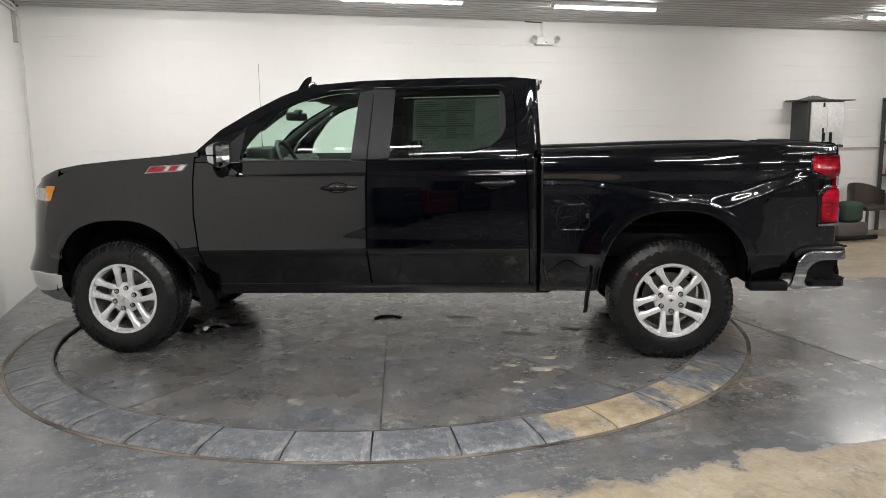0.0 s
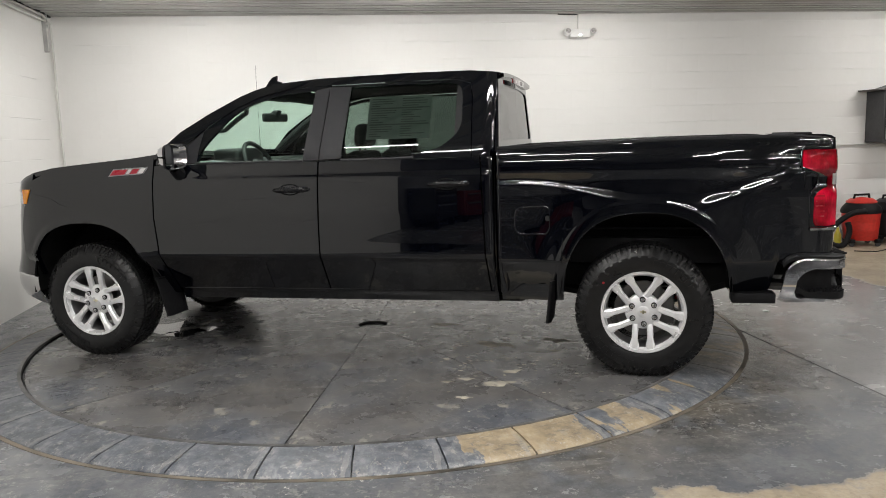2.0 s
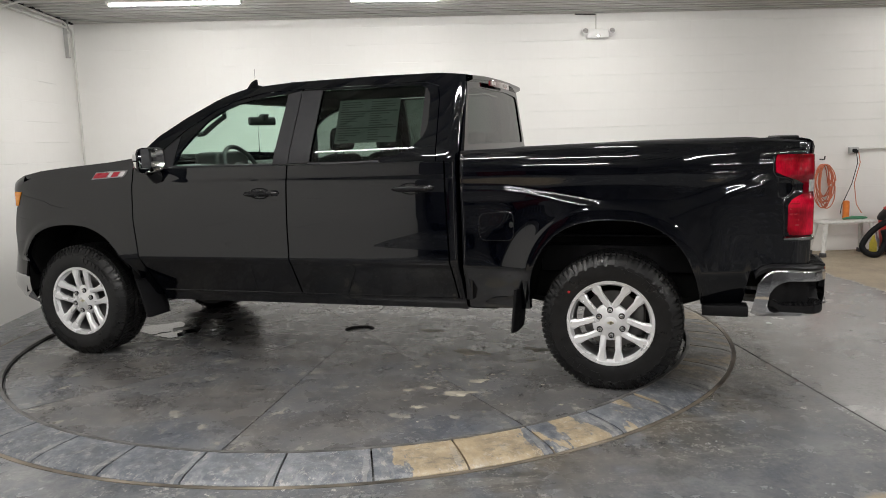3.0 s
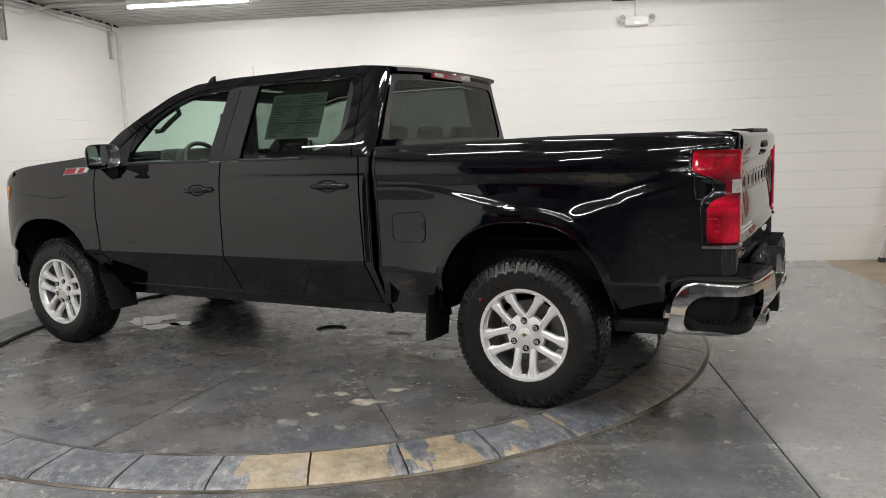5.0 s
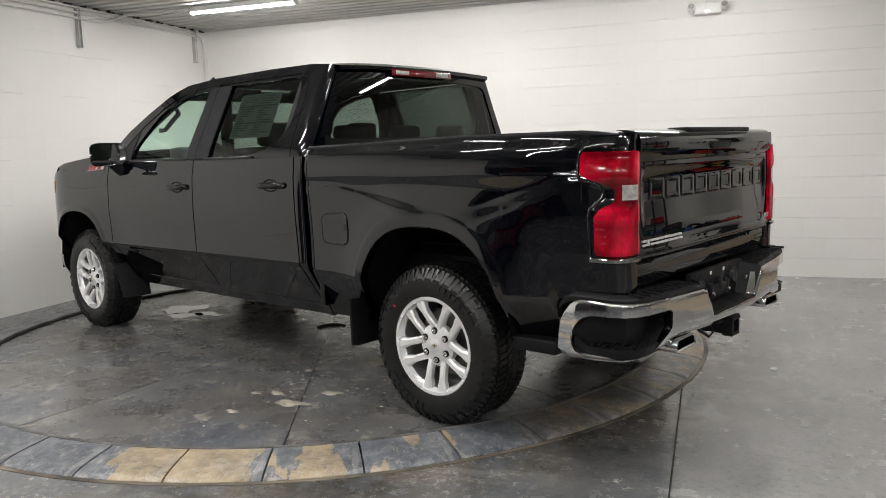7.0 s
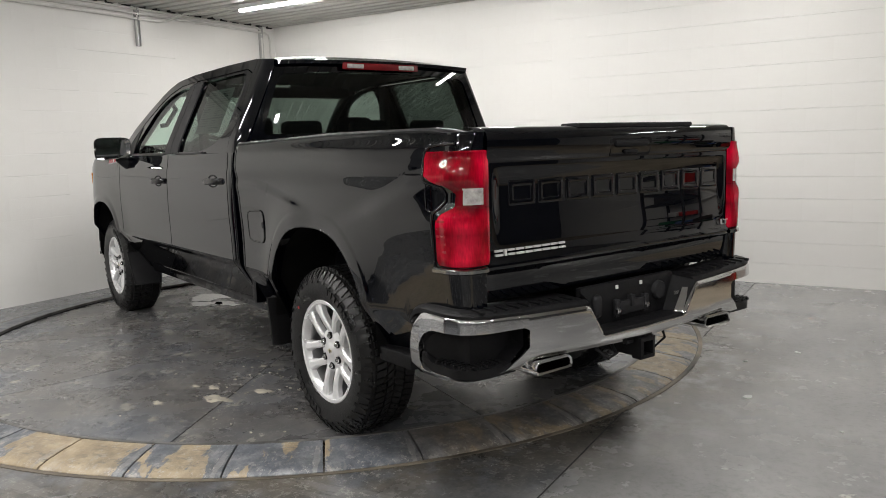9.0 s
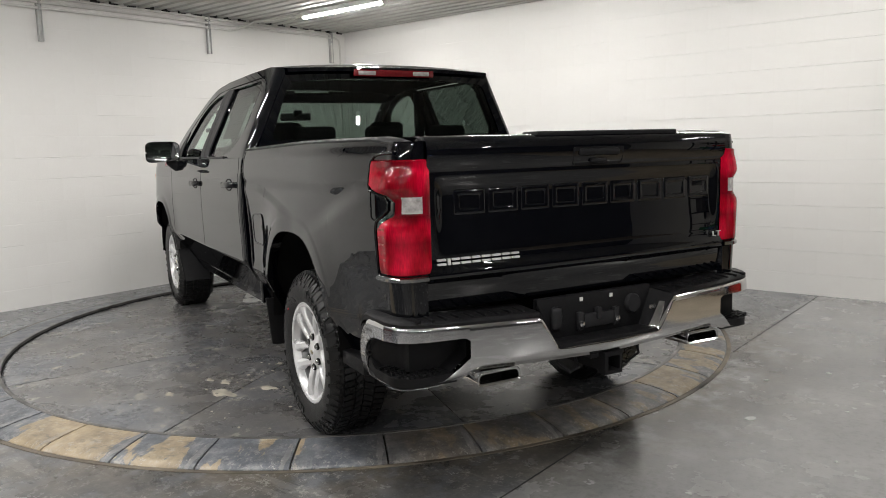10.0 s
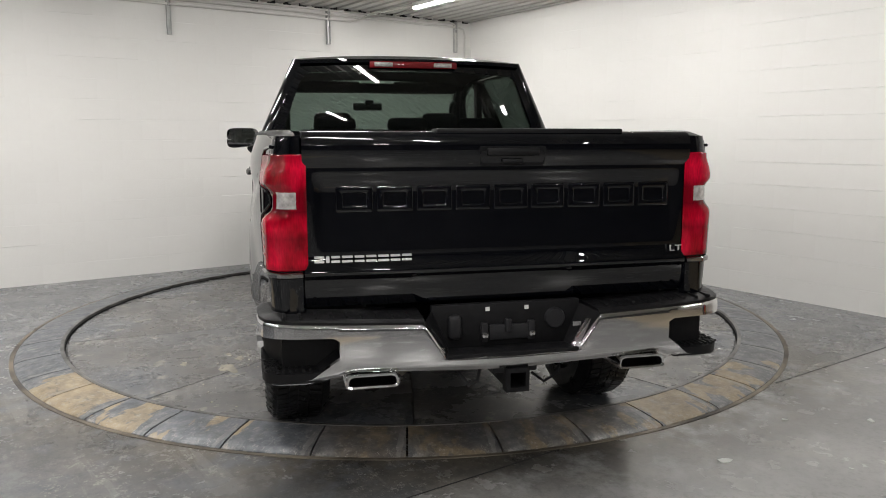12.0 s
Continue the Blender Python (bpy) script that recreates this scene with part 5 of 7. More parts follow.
RED_LENS = Nodes("red_lens")
_f = RED_LENS.noise(6.5, 3, 0.45, (1.0, 1.3, 0.8))
_fine = RED_LENS.ramp(RED_LENS.noise(170, 2, 0.5, (1.0, 1.0, 0.2)), (0.35, 0.72), (0.65, 1.0))
_red = RED_LENS.ramp(_f, (0.36, (0.22, 0.0003, 0.006)), (0.46, (0.48, 0.0010, 0.018)), (0.56, (0.70, 0.0030, 0.034)), (0.66, (0.80, 0.0060, 0.045)))
# red lightened and darkened by height, painting in gleams of the inner reflectors
_z_ = RED_LENS.n("SeparateXYZ", Vector=RED_LENS.co.outputs["Object"]).outputs[2]
_band = RED_LENS.ramp(RED_LENS.math("MULTIPLY", RED_LENS.math("SUBTRACT", _z_, 0.90), 2.3), (0.0, 0.55), (0.07, 1.0), (0.17, 0.80), (0.28, 0.50), (0.36, 1.0), (0.43, 0.85), (0.50, 0.30), (0.66, 0.34), (0.74, 0.75), (0.86, 1.0), (0.97, 0.55))
_red = RED_LENS.mix(1.0, _red, _band, "MULTIPLY")
RED_LENS.put(Base_Color=RED_LENS.mix(1.0, _red, _fine, "MULTIPLY"), Roughness=0.35, Specular_IOR_Level=0.0, Coat_Weight=1.0, Coat_Roughness=0.01, Coat_IOR=1.45)
RED_LENS = RED_LENS.mat
RED_DEEP = simple("deep_red_lens_rib", (0.36, 0.004, 0.014), 0.3, 0, 0.1, 20, coat=0.8)
CLEAR_LENS = simple("clear_reversing_lens", (0.58, 0.55, 0.54), 0.12, 0.35, 0.35, 45, coat=0.8)
CHROME_DARK = simple("smoked_chrome", (0.35, 0.35, 0.35), 0.12, 1.0)
tail_corner()


# ---- rear bumper ----
BPLAN = [(4.482, 0.936), (4.55, 0.944), (4.64, 0.946), (4.73, 0.940), (4.79, 0.920), (4.825, 0.880), (4.848, 0.82), (4.866, 0.70), (4.882, 0.50), (4.892, 0.30), (4.898, 0.0)]
_seg = [0.0]
for _a, _b in zip(BPLAN, BPLAN[1:]):
    _seg.append(_seg[-1] + math.dist(_a, _b))


def bump_at(a):
    x, y = pick(a, _seg, [p[0] for p in BPLAN]), pick(a, _seg, [p[1] for p in BPLAN])
    return x, y


def bump_normal(a):
    x0, y0 = bump_at(max(0, a - 0.03))
    x1, y1 = bump_at(min(_seg[-1], a + 0.03))
    d = math.hypot(x1 - x0, y1 - y0) or 1
    return -(y1 - y0) / d, (x1 - x0) / d


def arc_of_y(y):
    return pick(-y, [-p[1] for p in BPLAN[2:]], _seg[2:])


A_END = _seg[-1]
A_PKT0, A_PKT1 = 0.072, arc_of_y(0.655)
A_N0, A_N1 = arc_of_y(0.345), arc_of_y(0.262)


def sunk(a, depth):
    """A point of the bumper's plan, set in square from its rear and flank."""
    x, y = bump_at(a)
    depth *= 0.15 + 0.85 * smooth_step((a - A_PKT0) / 0.17)
    return min(x, 4.848 - depth), min(y, 0.938 - depth)


def slant(a, z):
    """The fore edge of the bumper leans back towards its top."""
    return 0.19 * max(0.0, z - 0.48) * (1 - smooth_step(a / 0.26))


def b_top(a):
    return pick(a, [0, 0.012, 0.030, 0.055, 0.085, 0.12, 0.4, A_N0, A_N1, A_END], [0.650, 0.682, 0.708, 0.726, 0.736, 0.739, 0.730, 0.712, 0.580, 0.575])


def b_bot(a):
    return pick(a, [0, 0.04, 0.30, arc_of_y(0.78), arc_of_y(0.66), arc_of_y(0.60), A_END], [0.485, 0.470, 0.478, 0.490, 0.518, 0.535, 0.512])


def p_top(a):
    return pick(a, [A_PKT0, A_PKT0 + 0.012, A_PKT0 + 0.030, A_PKT0 + 0.06, A_PKT0 + 0.10, A_PKT1 - 0.02, A_PKT1], [0.598, 0.622, 0.642, 0.658, 0.668, 0.668, 0.655])


def p_bot(a):
    return pick(a, [A_PKT0, A_PKT0 + 0.012, A_PKT0 + 0.03, arc_of_y(0.90), arc_of_y(0.76), A_PKT1], [0.532, 0.510, 0.500, 0.497, 0.510, 0.590])


def rear_bumper():
    made = None
    for s in (-1, 1):
        def strip(bm, a_list, lo, hi, n=8):
            rows = []
            for a in a_list:
                x, y = bump_at(a)
                nx, ny = bump_normal(a)
                row = []
                for k in range(n + 1):
                    t = k / n
                    z = lo(a) + (hi(a) - lo(a)) * t
                    o = 0.006 - 0.55 * (z - 0.63) ** 2 - 0.16 * max(0.0, 0.566 - z)
                    o -= 0.010 * smooth_step((z - b_top(a) + 0.016) / 0.016) + 0.010 * smooth_step((b_bot(a) + 0.020 - z) / 0.020)
                    row.append((x + slant(a, z) + o * abs(nx), s * (y + o * abs(ny)), z))
                rows.append(row)
            grid(bm, rows)
        bm = bmesh.new()
        full = lambda a0, a1, n: list(np.linspace(a0, a1, n))
        strip(bm, full(0.0, A_PKT0, 16), b_bot, b_top, 24)
        strip(bm, [A_PKT0 + (A_PKT1 - A_PKT0) * t ** 1.6 for t in np.linspace(0, 1, 64)], p_top, b_top)
        strip(bm, [A_PKT0 + (A_PKT1 - A_PKT0) * t ** 1.6 for t in np.linspace(0, 1, 64)], b_bot, p_bot)
        crease = lambda a: pick(a, [A_PKT1, arc_of_y(0.60), A_N1, A_END], [0.560, 0.562, 0.572, 0.566])
        strip(bm, full(A_PKT1, A_N0, 14) + full(A_N0, A_N1, 8)[1:], lambda a: min(crease(a), b_top(a) - 0.004), b_top, 10)
        strip(bm, full(A_PKT1, A_END, 30), b_bot, lambda a: min(crease(a), b_top(a) - 0.004), 8)
        bmesh.ops.remove_doubles(bm, verts=bm.verts[:], dist=0.0008)
        edge = [e for e in bm.edges if len(e.link_faces) == 1]
        for v in bmesh.ops.extrude_edge_only(bm, edges=edge)["geom"]:
            if isinstance(v, bmesh.types.BMVert):
                v.co += Vector((0.006, -s * 0.04, 0)) if v.co.x < 4.76 else Vector((-0.035, -s * 0.02, 0))
        chrome = part("rear_bumper", bm, CHROME, TRUCK, "chrome rear bumper with black corner steps", smooth=45)
        made = made or chrome
        # black corner step: cup, sill and knobbed pad
        bm = bmesh.new()
        aa = np.linspace(A_PKT0 - 0.004, A_PKT1 + 0.004, 26)
        loops = []
        for depth, shrink in ((0.014, 0.0), (0.038, 0.008), (0.080, 0.016)):
            up, dn = [], []
            for a in aa:
                x, y = sunk(a, depth)
                ca = min(max(a, A_PKT0), A_PKT1)
                up.append((x + slant(ca, p_top(ca)) * (x < 4.7), s * y, p_top(ca) + 0.004 - shrink))
                dn.append((x + slant(ca, p_bot(ca)) * (x < 4.7), s * y, p_bot(ca) - 0.004 + shrink))
            loops.append(up + dn[::-1])
        vs = [[bm.verts.new(p) for p in L] for L in loops]
        n = len(vs[0])
        for p, q in zip(vs, vs[1:]):
            for i in range(n):
                bm.faces.new((p[i], p[(i + 1) % n], q[(i + 1) % n], q[i]))
        m = len(aa)
        for i in range(m - 1):
            bm.faces.new((vs[2][i], vs[2][i + 1], vs[2][n - 2 - i], vs[2][n - 1 - i]))
        part("step_pocket", bm, TRIM_BLACK, chrome, "black moulded corner step pocket", smooth=40)
        bm = bmesh.new()
        rows = []
        for a in np.linspace(A_PKT0 + 0.02, arc_of_y(0.70), 26):
            rise = 0.030 * smooth_step((A_PKT0 + 0.085 - a) / 0.06)
            rows.append([(*[c * k for c, k in zip(sunk(a, d), (1, s))], 0.534 + rise + 0.006 * (d > 0.014)) for d in (0.006, 0.014, 0.035, 0.06, 0.082)])
        grid(bm, rows)
        hem(bm, Vector((0, 0, -0.034)))
        part("step_pad", bm, TRIM_BLACK, chrome)
        bm = bmesh.new()
        for i, a in enumerate(np.linspace(A_PKT0 + 0.10, arc_of_y(0.76), 14)):
            for d in (0.020, 0.035, 0.050, 0.065):
                px, py = sunk(a, d + 0.008 * (i % 2))
                box(bm, px - 0.005, px + 0.005, s * py - 0.005, s * py + 0.005, 0.538, 0.546)
        part("step_studs", bm, TRIM_BLACK, chrome, kind="stuff", smooth=0)
        # top tread pad
        bm = bmesh.new()
        rows = []
        for a in np.linspace(0.02, A_N0, 40):
            x, y = bump_at(a)
            nx, ny = bump_normal(a)
            z = b_top(a)
            rows.append([(x - 0.002 * abs(nx), s * (y - 0.002 * abs(ny)), z + 0.001), (x - 0.014 * abs(nx), s * (y - 0.014 * abs(ny)), z + 0.012), (min(x, 4.80) - 0.08 * abs(nx) if y > 0.9 else 4.745, s * (y - 0.08 * abs(ny)), z + 0.017), (4.70 if y < 0.93 else x - 0.1 * abs(nx), s * (y - 0.12 * abs(ny)), z + 0.015)])
        grid(bm, rows)
        hem(bm, Vector((0, 0, -0.02)))
        part("tread_pad", bm, TRIM_BLACK, chrome, "black ribbed tread pad", smooth=40)
        for k in range(9):
            yy = 0.40 + 0.056 * k
            zz = b_top(arc_of_y(yy)) + 0.016
            part("tread_rib", boxed(4.775, 4.845, s * yy - 0.006, s * yy + 0.006, zz - 0.008, zz + 0.005, bevel=0.003), TRIM_BLACK, chrome)
        # sloped black flank of the number plate bay
        bm = bmesh.new()
        grid(bm, [[(4.892, s * 0.345, 0.716), (4.885, s * 0.262, 0.582)], [(4.80, s * 0.300, 0.735), (4.80, s * 0.235, 0.582)]])
        hem(bm, Vector((0, s * 0.004, -0.012)))
        part("bay_flank", bm, TRIM_BLACK, chrome)
        # exhaust tip: a bevelled oblong tube
        bm = bmesh.new()
        loop = rounded([(0.434, 0.474), (0.442, 0.528), (0.632, 0.528), (0.642, 0.474)], [0.022, 0.022, 0.022, 0.022], 4)
        loop_in = [(0.5375 + (p[0] - 0.5375) * 0.88, 0.502 + (p[1] - 0.502) * 0.66) for p in loop]
        rings = [[(x, s * p[0], p[1]) for p in L] for x, L in ((4.70, loop), (4.878, loop), (4.886, [(0.5375 + (p[0] - 0.5375) * 0.96, 0.5 + (p[1] - 0.5) * 0.9) for p in loop]), (4.882, loop_in), (4.76, loop_in))]
        vs = [[bm.verts.new(p) for p in L] for L in rings]
        for p, q in zip(vs, vs[1:]):
            for i in range(len(p)):
                bm.faces.new((p[i], p[(i + 1) % len(p)], q[(i + 1) % len(p)], q[i]))
        part("exhaust_tip", bm, CHROME, TRUCK, "chrome rectangular exhaust tip", smooth=35)
        # near-black block painting in the darkness inside the pipe
        part("exhaust_core", boxed(4.74, 4.77, s * 0.5375 - 0.085, s * 0.5375 + 0.085, 0.480, 0.520), GAP_DARK, TRUCK)
    # number plate bay
    part("plate_bay", boxed(4.770, 4.800, -0.30, 0.30, 0.575, 0.752, bevel=0.004), TRIM_BLACK, made, "black number plate bay without a plate")
    part("bay_shelf", boxed(4.78, 4.895, -0.262, 0.262, 0.560, 0.583, bevel=0.004), TRIM_BLACK, made)
    part("plate_bracket", boxed(4.800, 4.818, -0.075, 0.085, 0.610, 0.668, bevel=0.004), SATIN_BLACK, made)
    part("bracket_arm", boxed(4.800, 4.828, -0.012, 0.012, 0.640, 0.690, bevel=0.004), SATIN_BLACK, made)
    for yy in (-0.095, 0.095):
        part("plate_clip", boxed(4.800, 4.822, yy - 0.014, yy + 0.014, 0.605, 0.680, bevel=0.004), SATIN_BLACK, made)
        part("plate_bolt", lathe(bmesh.new(), [(0.001, 0.0), (0.012, 0.002), (0.014, 0.012)], 12, "z", (0, 0, 0)), CHROME, made)
        PIN = bpy.data.objects[scene.collection.objects[-1].name]
        PIN.matrix_basis = pose(4.832, yy, 0.632, 0, -90, 0)
    for yy in (-0.079, 0.079):
        part("plate_lamp", boxed(4.799, 4.803, yy - 0.008, yy + 0.008, 0.722, 0.738), FIXTURE_WHITE, made, "small white square clip")
    part("socket_cover", lathe(bmesh.new(), [(0.001, 0.03), (0.036, 0.028), (0.042, 0.018), (0.042, 0.0)], 24, "z", (0, 0, 0)), SATIN_BLACK, made, "round black trailer socket cover")
    PIN = scene.collection.objects[-1]
    PIN.matrix_basis = pose(4.79, 0.195, 0.682, 0, 90, 0)
    part("socket_cover", boxed(4.79, 4.822, -0.238, -0.182, 0.615, 0.715, bevel=0.02, seg=3), SATIN_BLACK, made, "oblong black trailer socket cover")
    part("corner_label", boxed(4.844, 4.847, 0.255, 0.290, 0.655, 0.672), DARK_CHROME, made)
    # hitch receiver
    bm = bmesh.new()
    c = (0.018, 0.466)
    rings = []
    for x, h in ((4.60, 0.038), (4.84, 0.038), (4.842, 0.046), (4.890, 0.046), (4.892, 0.030), (4.70, 0.030)):
        rings.append([bm.verts.new((x, c[0] + u * h, c[1] + v * h)) for u, v in ((-1, -1), (1, -1), (1, 1), (-1, 1))])
    for p, q in zip(rings, rings[1:]):
        for i in range(4):
            bm.faces.new((p[i], p[(i + 1) % 4], q[(i + 1) % 4], q[i]))
    bm.faces.new(rings[-1])
    part("hitch_receiver", bm, TRIM_BLACK, TRUCK, "black square hitch receiver", smooth=0)
    part("hitch_bar", boxed(4.66, 4.76, -0.62, 0.62, 0.50, 0.57, bevel=0.01), UNDER_BLACK, TRUCK)
    part("hitch_bracket", boxed(4.70, 4.85, -0.07, 0.11, 0.485, 0.535, bevel=0.008), SATIN_BLACK, TRUCK)
    part("tow_hook_loop", tube(bmesh.new(), [(4.78, -0.10, 0.50), (4.84, -0.13, 0.46), (4.83, -0.16, 0.44), (4.78, -0.19, 0.48)], 0.008, 8), SATIN_BLACK, TRUCK)
    part("trailer_wire", tube(bmesh.new(), [(4.80, 0.22, 0.52), (4.84, 0.20, 0.47), (4.82, 0.15, 0.43), (4.76, 0.12, 0.45)], 0.006, 6), TRIM_BLACK, TRUCK)


rear_bumper()


# ---- bed ----
def bed():
    part("bed_floor", boxed(2.93, 4.68, -0.54, 0.54, 0.77, 0.82, bevel=0.005), TRIM_BLACK, TRUCK, "black bed floor")
    part("bed_front", boxed(2.895, 2.94, -0.90, 0.90, 0.50, 1.368, bevel=0.008), BLACK_PAINT, TRUCK)
    for s in (-1, 1):
        bm = boxed(2.93, 4.70, min(s * 0.80, s * 0.86), max(s * 0.80, s * 0.86), 1.10, 1.36, bevel=0.01)
        part("bed_wall", bm, BLACK_PAINT, TRUCK)
        bm = bmesh.new()
        rows = []
        for x in np.linspace(2.893, 4.735, 30):
            z = BED_TOP(x)
            w = half_width(x, z)
            rows.append([(x, s * (w - 0.002), z - 0.012), (x, s * (w - 0.003), z + 0.008), (x, s * (w - 0.014), z + 0.017), (x, s * 0.80, z + 0.018), (x, s * 0.785, z + 0.008), (x, s * 0.785, z - 0.04)])
        grid(bm, rows)
        hem(bm, Vector((0, 0, -0.002)))
        part("rail_cap", bm, TRIM_BLACK, TRUCK, "matte black bed rail cap", smooth=40)


bed()


# ---- side fittings ----
def on_side(s, lift=0.0):
    return lambda x, z: (x, s * (half_width(x, z) + lift), z)


def side_fittings():
    for i, s in enumerate((-1, 1)):
        # folded lower edge of the doors
        part("sill_edge", tube(bmesh.new(), [(x, s * (half_width(x, 0.484) - 0.001), 0.4805 + 0.012 * (x - 0.64) / 2.2) for x in np.linspace(0.67, 2.82, 30)], 0.0045, 8), BLACK_PAINT, TRUCK, smooth=60)
        # rolled lips of the wheel arches
        for arch, t0, t1 in ((ARCH_F, 0.10, 0.88), (ARCH_R, 0.10, 0.90)):
            cx, cz, a, b = arch
            lip = []
            for t in np.linspace(math.pi * t0, math.pi * t1, 60):
                x = cx - (a + 0.003) * math.copysign(abs(math.cos(t)) ** 0.8, math.cos(t))
                z = cz + (b + 0.003) * abs(math.sin(t)) ** 0.8
                lip.append((x, s * (half_width(x, z) - 0.0015), z))
            part("arch_lip", tube(bmesh.new(), lip, 0.0024, 8), BLACK_PAINT, TRUCK, smooth=60)
        # rolled panel edges either side of the gap between cab and bed
        for x, z0, z1 in ((2.854, 0.46, 1.325), (2.905, 0.46, 1.365)):
            bm = tube(bmesh.new(), [(x, s * (half_width(x, z) - 0.009), z) for z in np.linspace(z0, z1, 60)], 0.0115, 12)
            part("panel_edge", bm, BLACK_PAINT, TRUCK, smooth=60)
        for door, x0, x1, zc in ((FRONT_DOORS[i], 1.452, 1.700, 1.156), (REAR_DOORS[i], 2.472, 2.730, 1.176)):
            xm, hl = (x0 + x1) / 2, (x1 - x0) / 2
            cup = [(xm - 0.01 + 0.075 * math.cos(a), zc + 0.036 * math.sin(a)) for a in np.linspace(0, math.tau, 29)[:-1]]
            part("handle_cup", patch(cup, lambda x, z: (x, s * (half_width(x, z) + 0.0035 - 0.010 * max(0, 1 - ((x - xm + 0.01) / 0.075) ** 2 - ((z - zc) / 0.036) ** 2)), z)), TRIM_BLACK, door, smooth=60)
            bm = bmesh.new()
            rows = []
            for t in np.linspace(0, 1, 13):
                x = x0 + (x1 - x0) * t
                e = (1 - abs(2 * t - 1) ** 6) ** 0.5
                h = 0.010 + 0.009 * e - 0.004 * (t < 0.2)
                out = 0.012 + 0.026 * (1 - abs(2 * t - 1) ** 4)
                base = half_width(x, zc)
                rows.append([(x, s * (base + out - 0.010 + 0.011 * math.cos(a)), zc + 0.004 * (t - 0.5) + h * math.sin(a)) for a in np.linspace(0, math.tau, 15)])
            vs = grid(bm, rows)
            bm.faces.new(vs[0][:-1])
            bm.faces.new(vs[-1][:-1])
            part("door_handle", bm, HANDLE_BLACK, door, "black pull handle", smooth=50)
        if s < 0:
            part("key_lock", boxed(1.672, 1.692, -0.988, -0.980, 1.148, 1.164, bevel=0.003), CHROME, FRONT_DOORS[0])
        # fuel door on the driver's side
        if s < 0:
            loop = rounded([(2.996, 0.868), (3.203, 0.866), (3.203, 1.036), (2.998, 1.024)], 0.045, 6)
            mx, mz = 3.10, 0.948
            grow = lambda k: [(mx + (p[0] - mx) * k, mz + (p[1] - mz) * k) for p in loop]
            fd = part("fuel_door", patch(grow(0.965), on_side(s, 0.0030), 6), BLACK_PAINT, TRUCK, "closed black fuel door", smooth=60)
            bm = bmesh.new()
            a, b = [[bm.verts.new(on_side(s, 0.0022)(*p)) for p in grow(k)] for k in (0.955, 1.0)]
            for q in range(len(a)):
                bm.faces.new((a[q], a[(q + 1) % len(a)], b[(q + 1) % len(a)], b[q]))
            part("fuel_door_gap", bm, GAP_DARK, fd)
            rim = [on_side(s, 0.0015)(*p) for p in grow(1.005)]
            part("fuel_door_rim", tube(bmesh.new(), rim + rim[:1], 0.0042, 8), BLACK_PAINT, fd, smooth=60)
            # flat near-black oval, painting in the shade of the finger notch
            part("finger_notch", patch([(3.190 + 0.013 * math.cos(t), 0.960 + 0.018 * math.sin(t)) for t in np.linspace(0, math.tau, 13)[:-1]], on_side(s, 0.0045), 2), GAP_DARK, fd)
        # fender badge: slanted red and silver bars
        base = [(0.250, 1.262), (0.520, 1.277), (0.556, 1.322), (0.292, 1.312)]
        bd = part("fender_badge", hem(patch(base, on_side(s, 0.004), 3), Vector((0, -s * 0.004, 0))), BADGE_GRAY, TRUCK, "slanted red and silver fender badge", smooth=0)
        for p0, p1, m in ((0.03, 0.44, BADGE_RED), (0.48, 0.56, BADGE_SILVER), (0.59, 0.78, BADGE_RED), (0.82, 0.95, BADGE_SILVER)):
            def at(u, v):
                b0 = Vector(base[0]).lerp(Vector(base[1]), u)
                b1 = Vector(base[3]).lerp(Vector(base[2]), u)
                return tuple(b0.lerp(b1, v))
            part("badge_bar", hem(patch([at(p0, 0.16), at(p1, 0.16), at(p1, 0.84), at(p0, 0.84)], on_side(s, 0.007), 2), Vector((0, -s * 0.003, 0))), m, bd, smooth=0)
        # mud flaps
        for x, z0, z1, lean in ((0.535, 0.30, 0.57, 0.05), (3.215, 0.315, 0.58, -0.03)):
            bm = bmesh.new()
            rows = []
            for z in np.linspace(z0, z1, 8):
                t = (z1 - z) / (z1 - z0)
                rows.append([(x + lean * t + 0.014 * k, s * y, z) for k, y in ((0, 0.955 - 0.03 * t), (1.2, 0.90), (1.6, 0.72))])
            grid(bm, rows)
            hem(bm, Vector((0.014 if x < 1 else -0.014, 0, 0)))
            part("mud_flap", bm, TRIM_BLACK, TRUCK, "black moulded mud flap", smooth=50)
        # door mirror
        bm = bmesh.new()
        rows = []
        for t, sx in ((0.0, 0.52), (0.05, 0.64), (0.15, 0.72), (0.35, 0.80), (0.60, 0.89), (0.82, 0.965), (0.86, 0.985), (0.90, 1.0), (1.0, 1.0)):
            x = 0.754 + 0.086 * t
            row = []
            for a in np.linspace(0, math.tau, 33):
                cu_, su = math.cos(a), math.sin(a)
                y = 1.065 + 0.130 * sx * math.copysign(abs(cu_) ** 0.45, cu_)
                z = 1.388 + 0.080 * sx * math.copysign(abs(su) ** 0.45, su) - 0.012 * (y - 1.065) / 0.13 * (su < 0)
                row.append((x + 0.03 * (1.2 - y), s * y, z))
            rows.append(row)
        grid(bm, rows[6:])
        hem(bm, Vector((-0.004, 0, 0)))
        mir = part("door_mirror", bm, SATIN_BLACK, TRUCK, "black door mirror with a bright front cap", smooth=40)
        bm = bmesh.new()
        vs = grid(bm, rows[:7])
        bm.faces.new(vs[0][:-1])
        part("mirror_cap", bm, CHROME, mir, "chrome front cap", smooth=40)
        loop = rounded([(0.945, 1.316), (1.185, 1.306), (1.187, 1.460), (0.945, 1.462)], 0.03, 4)
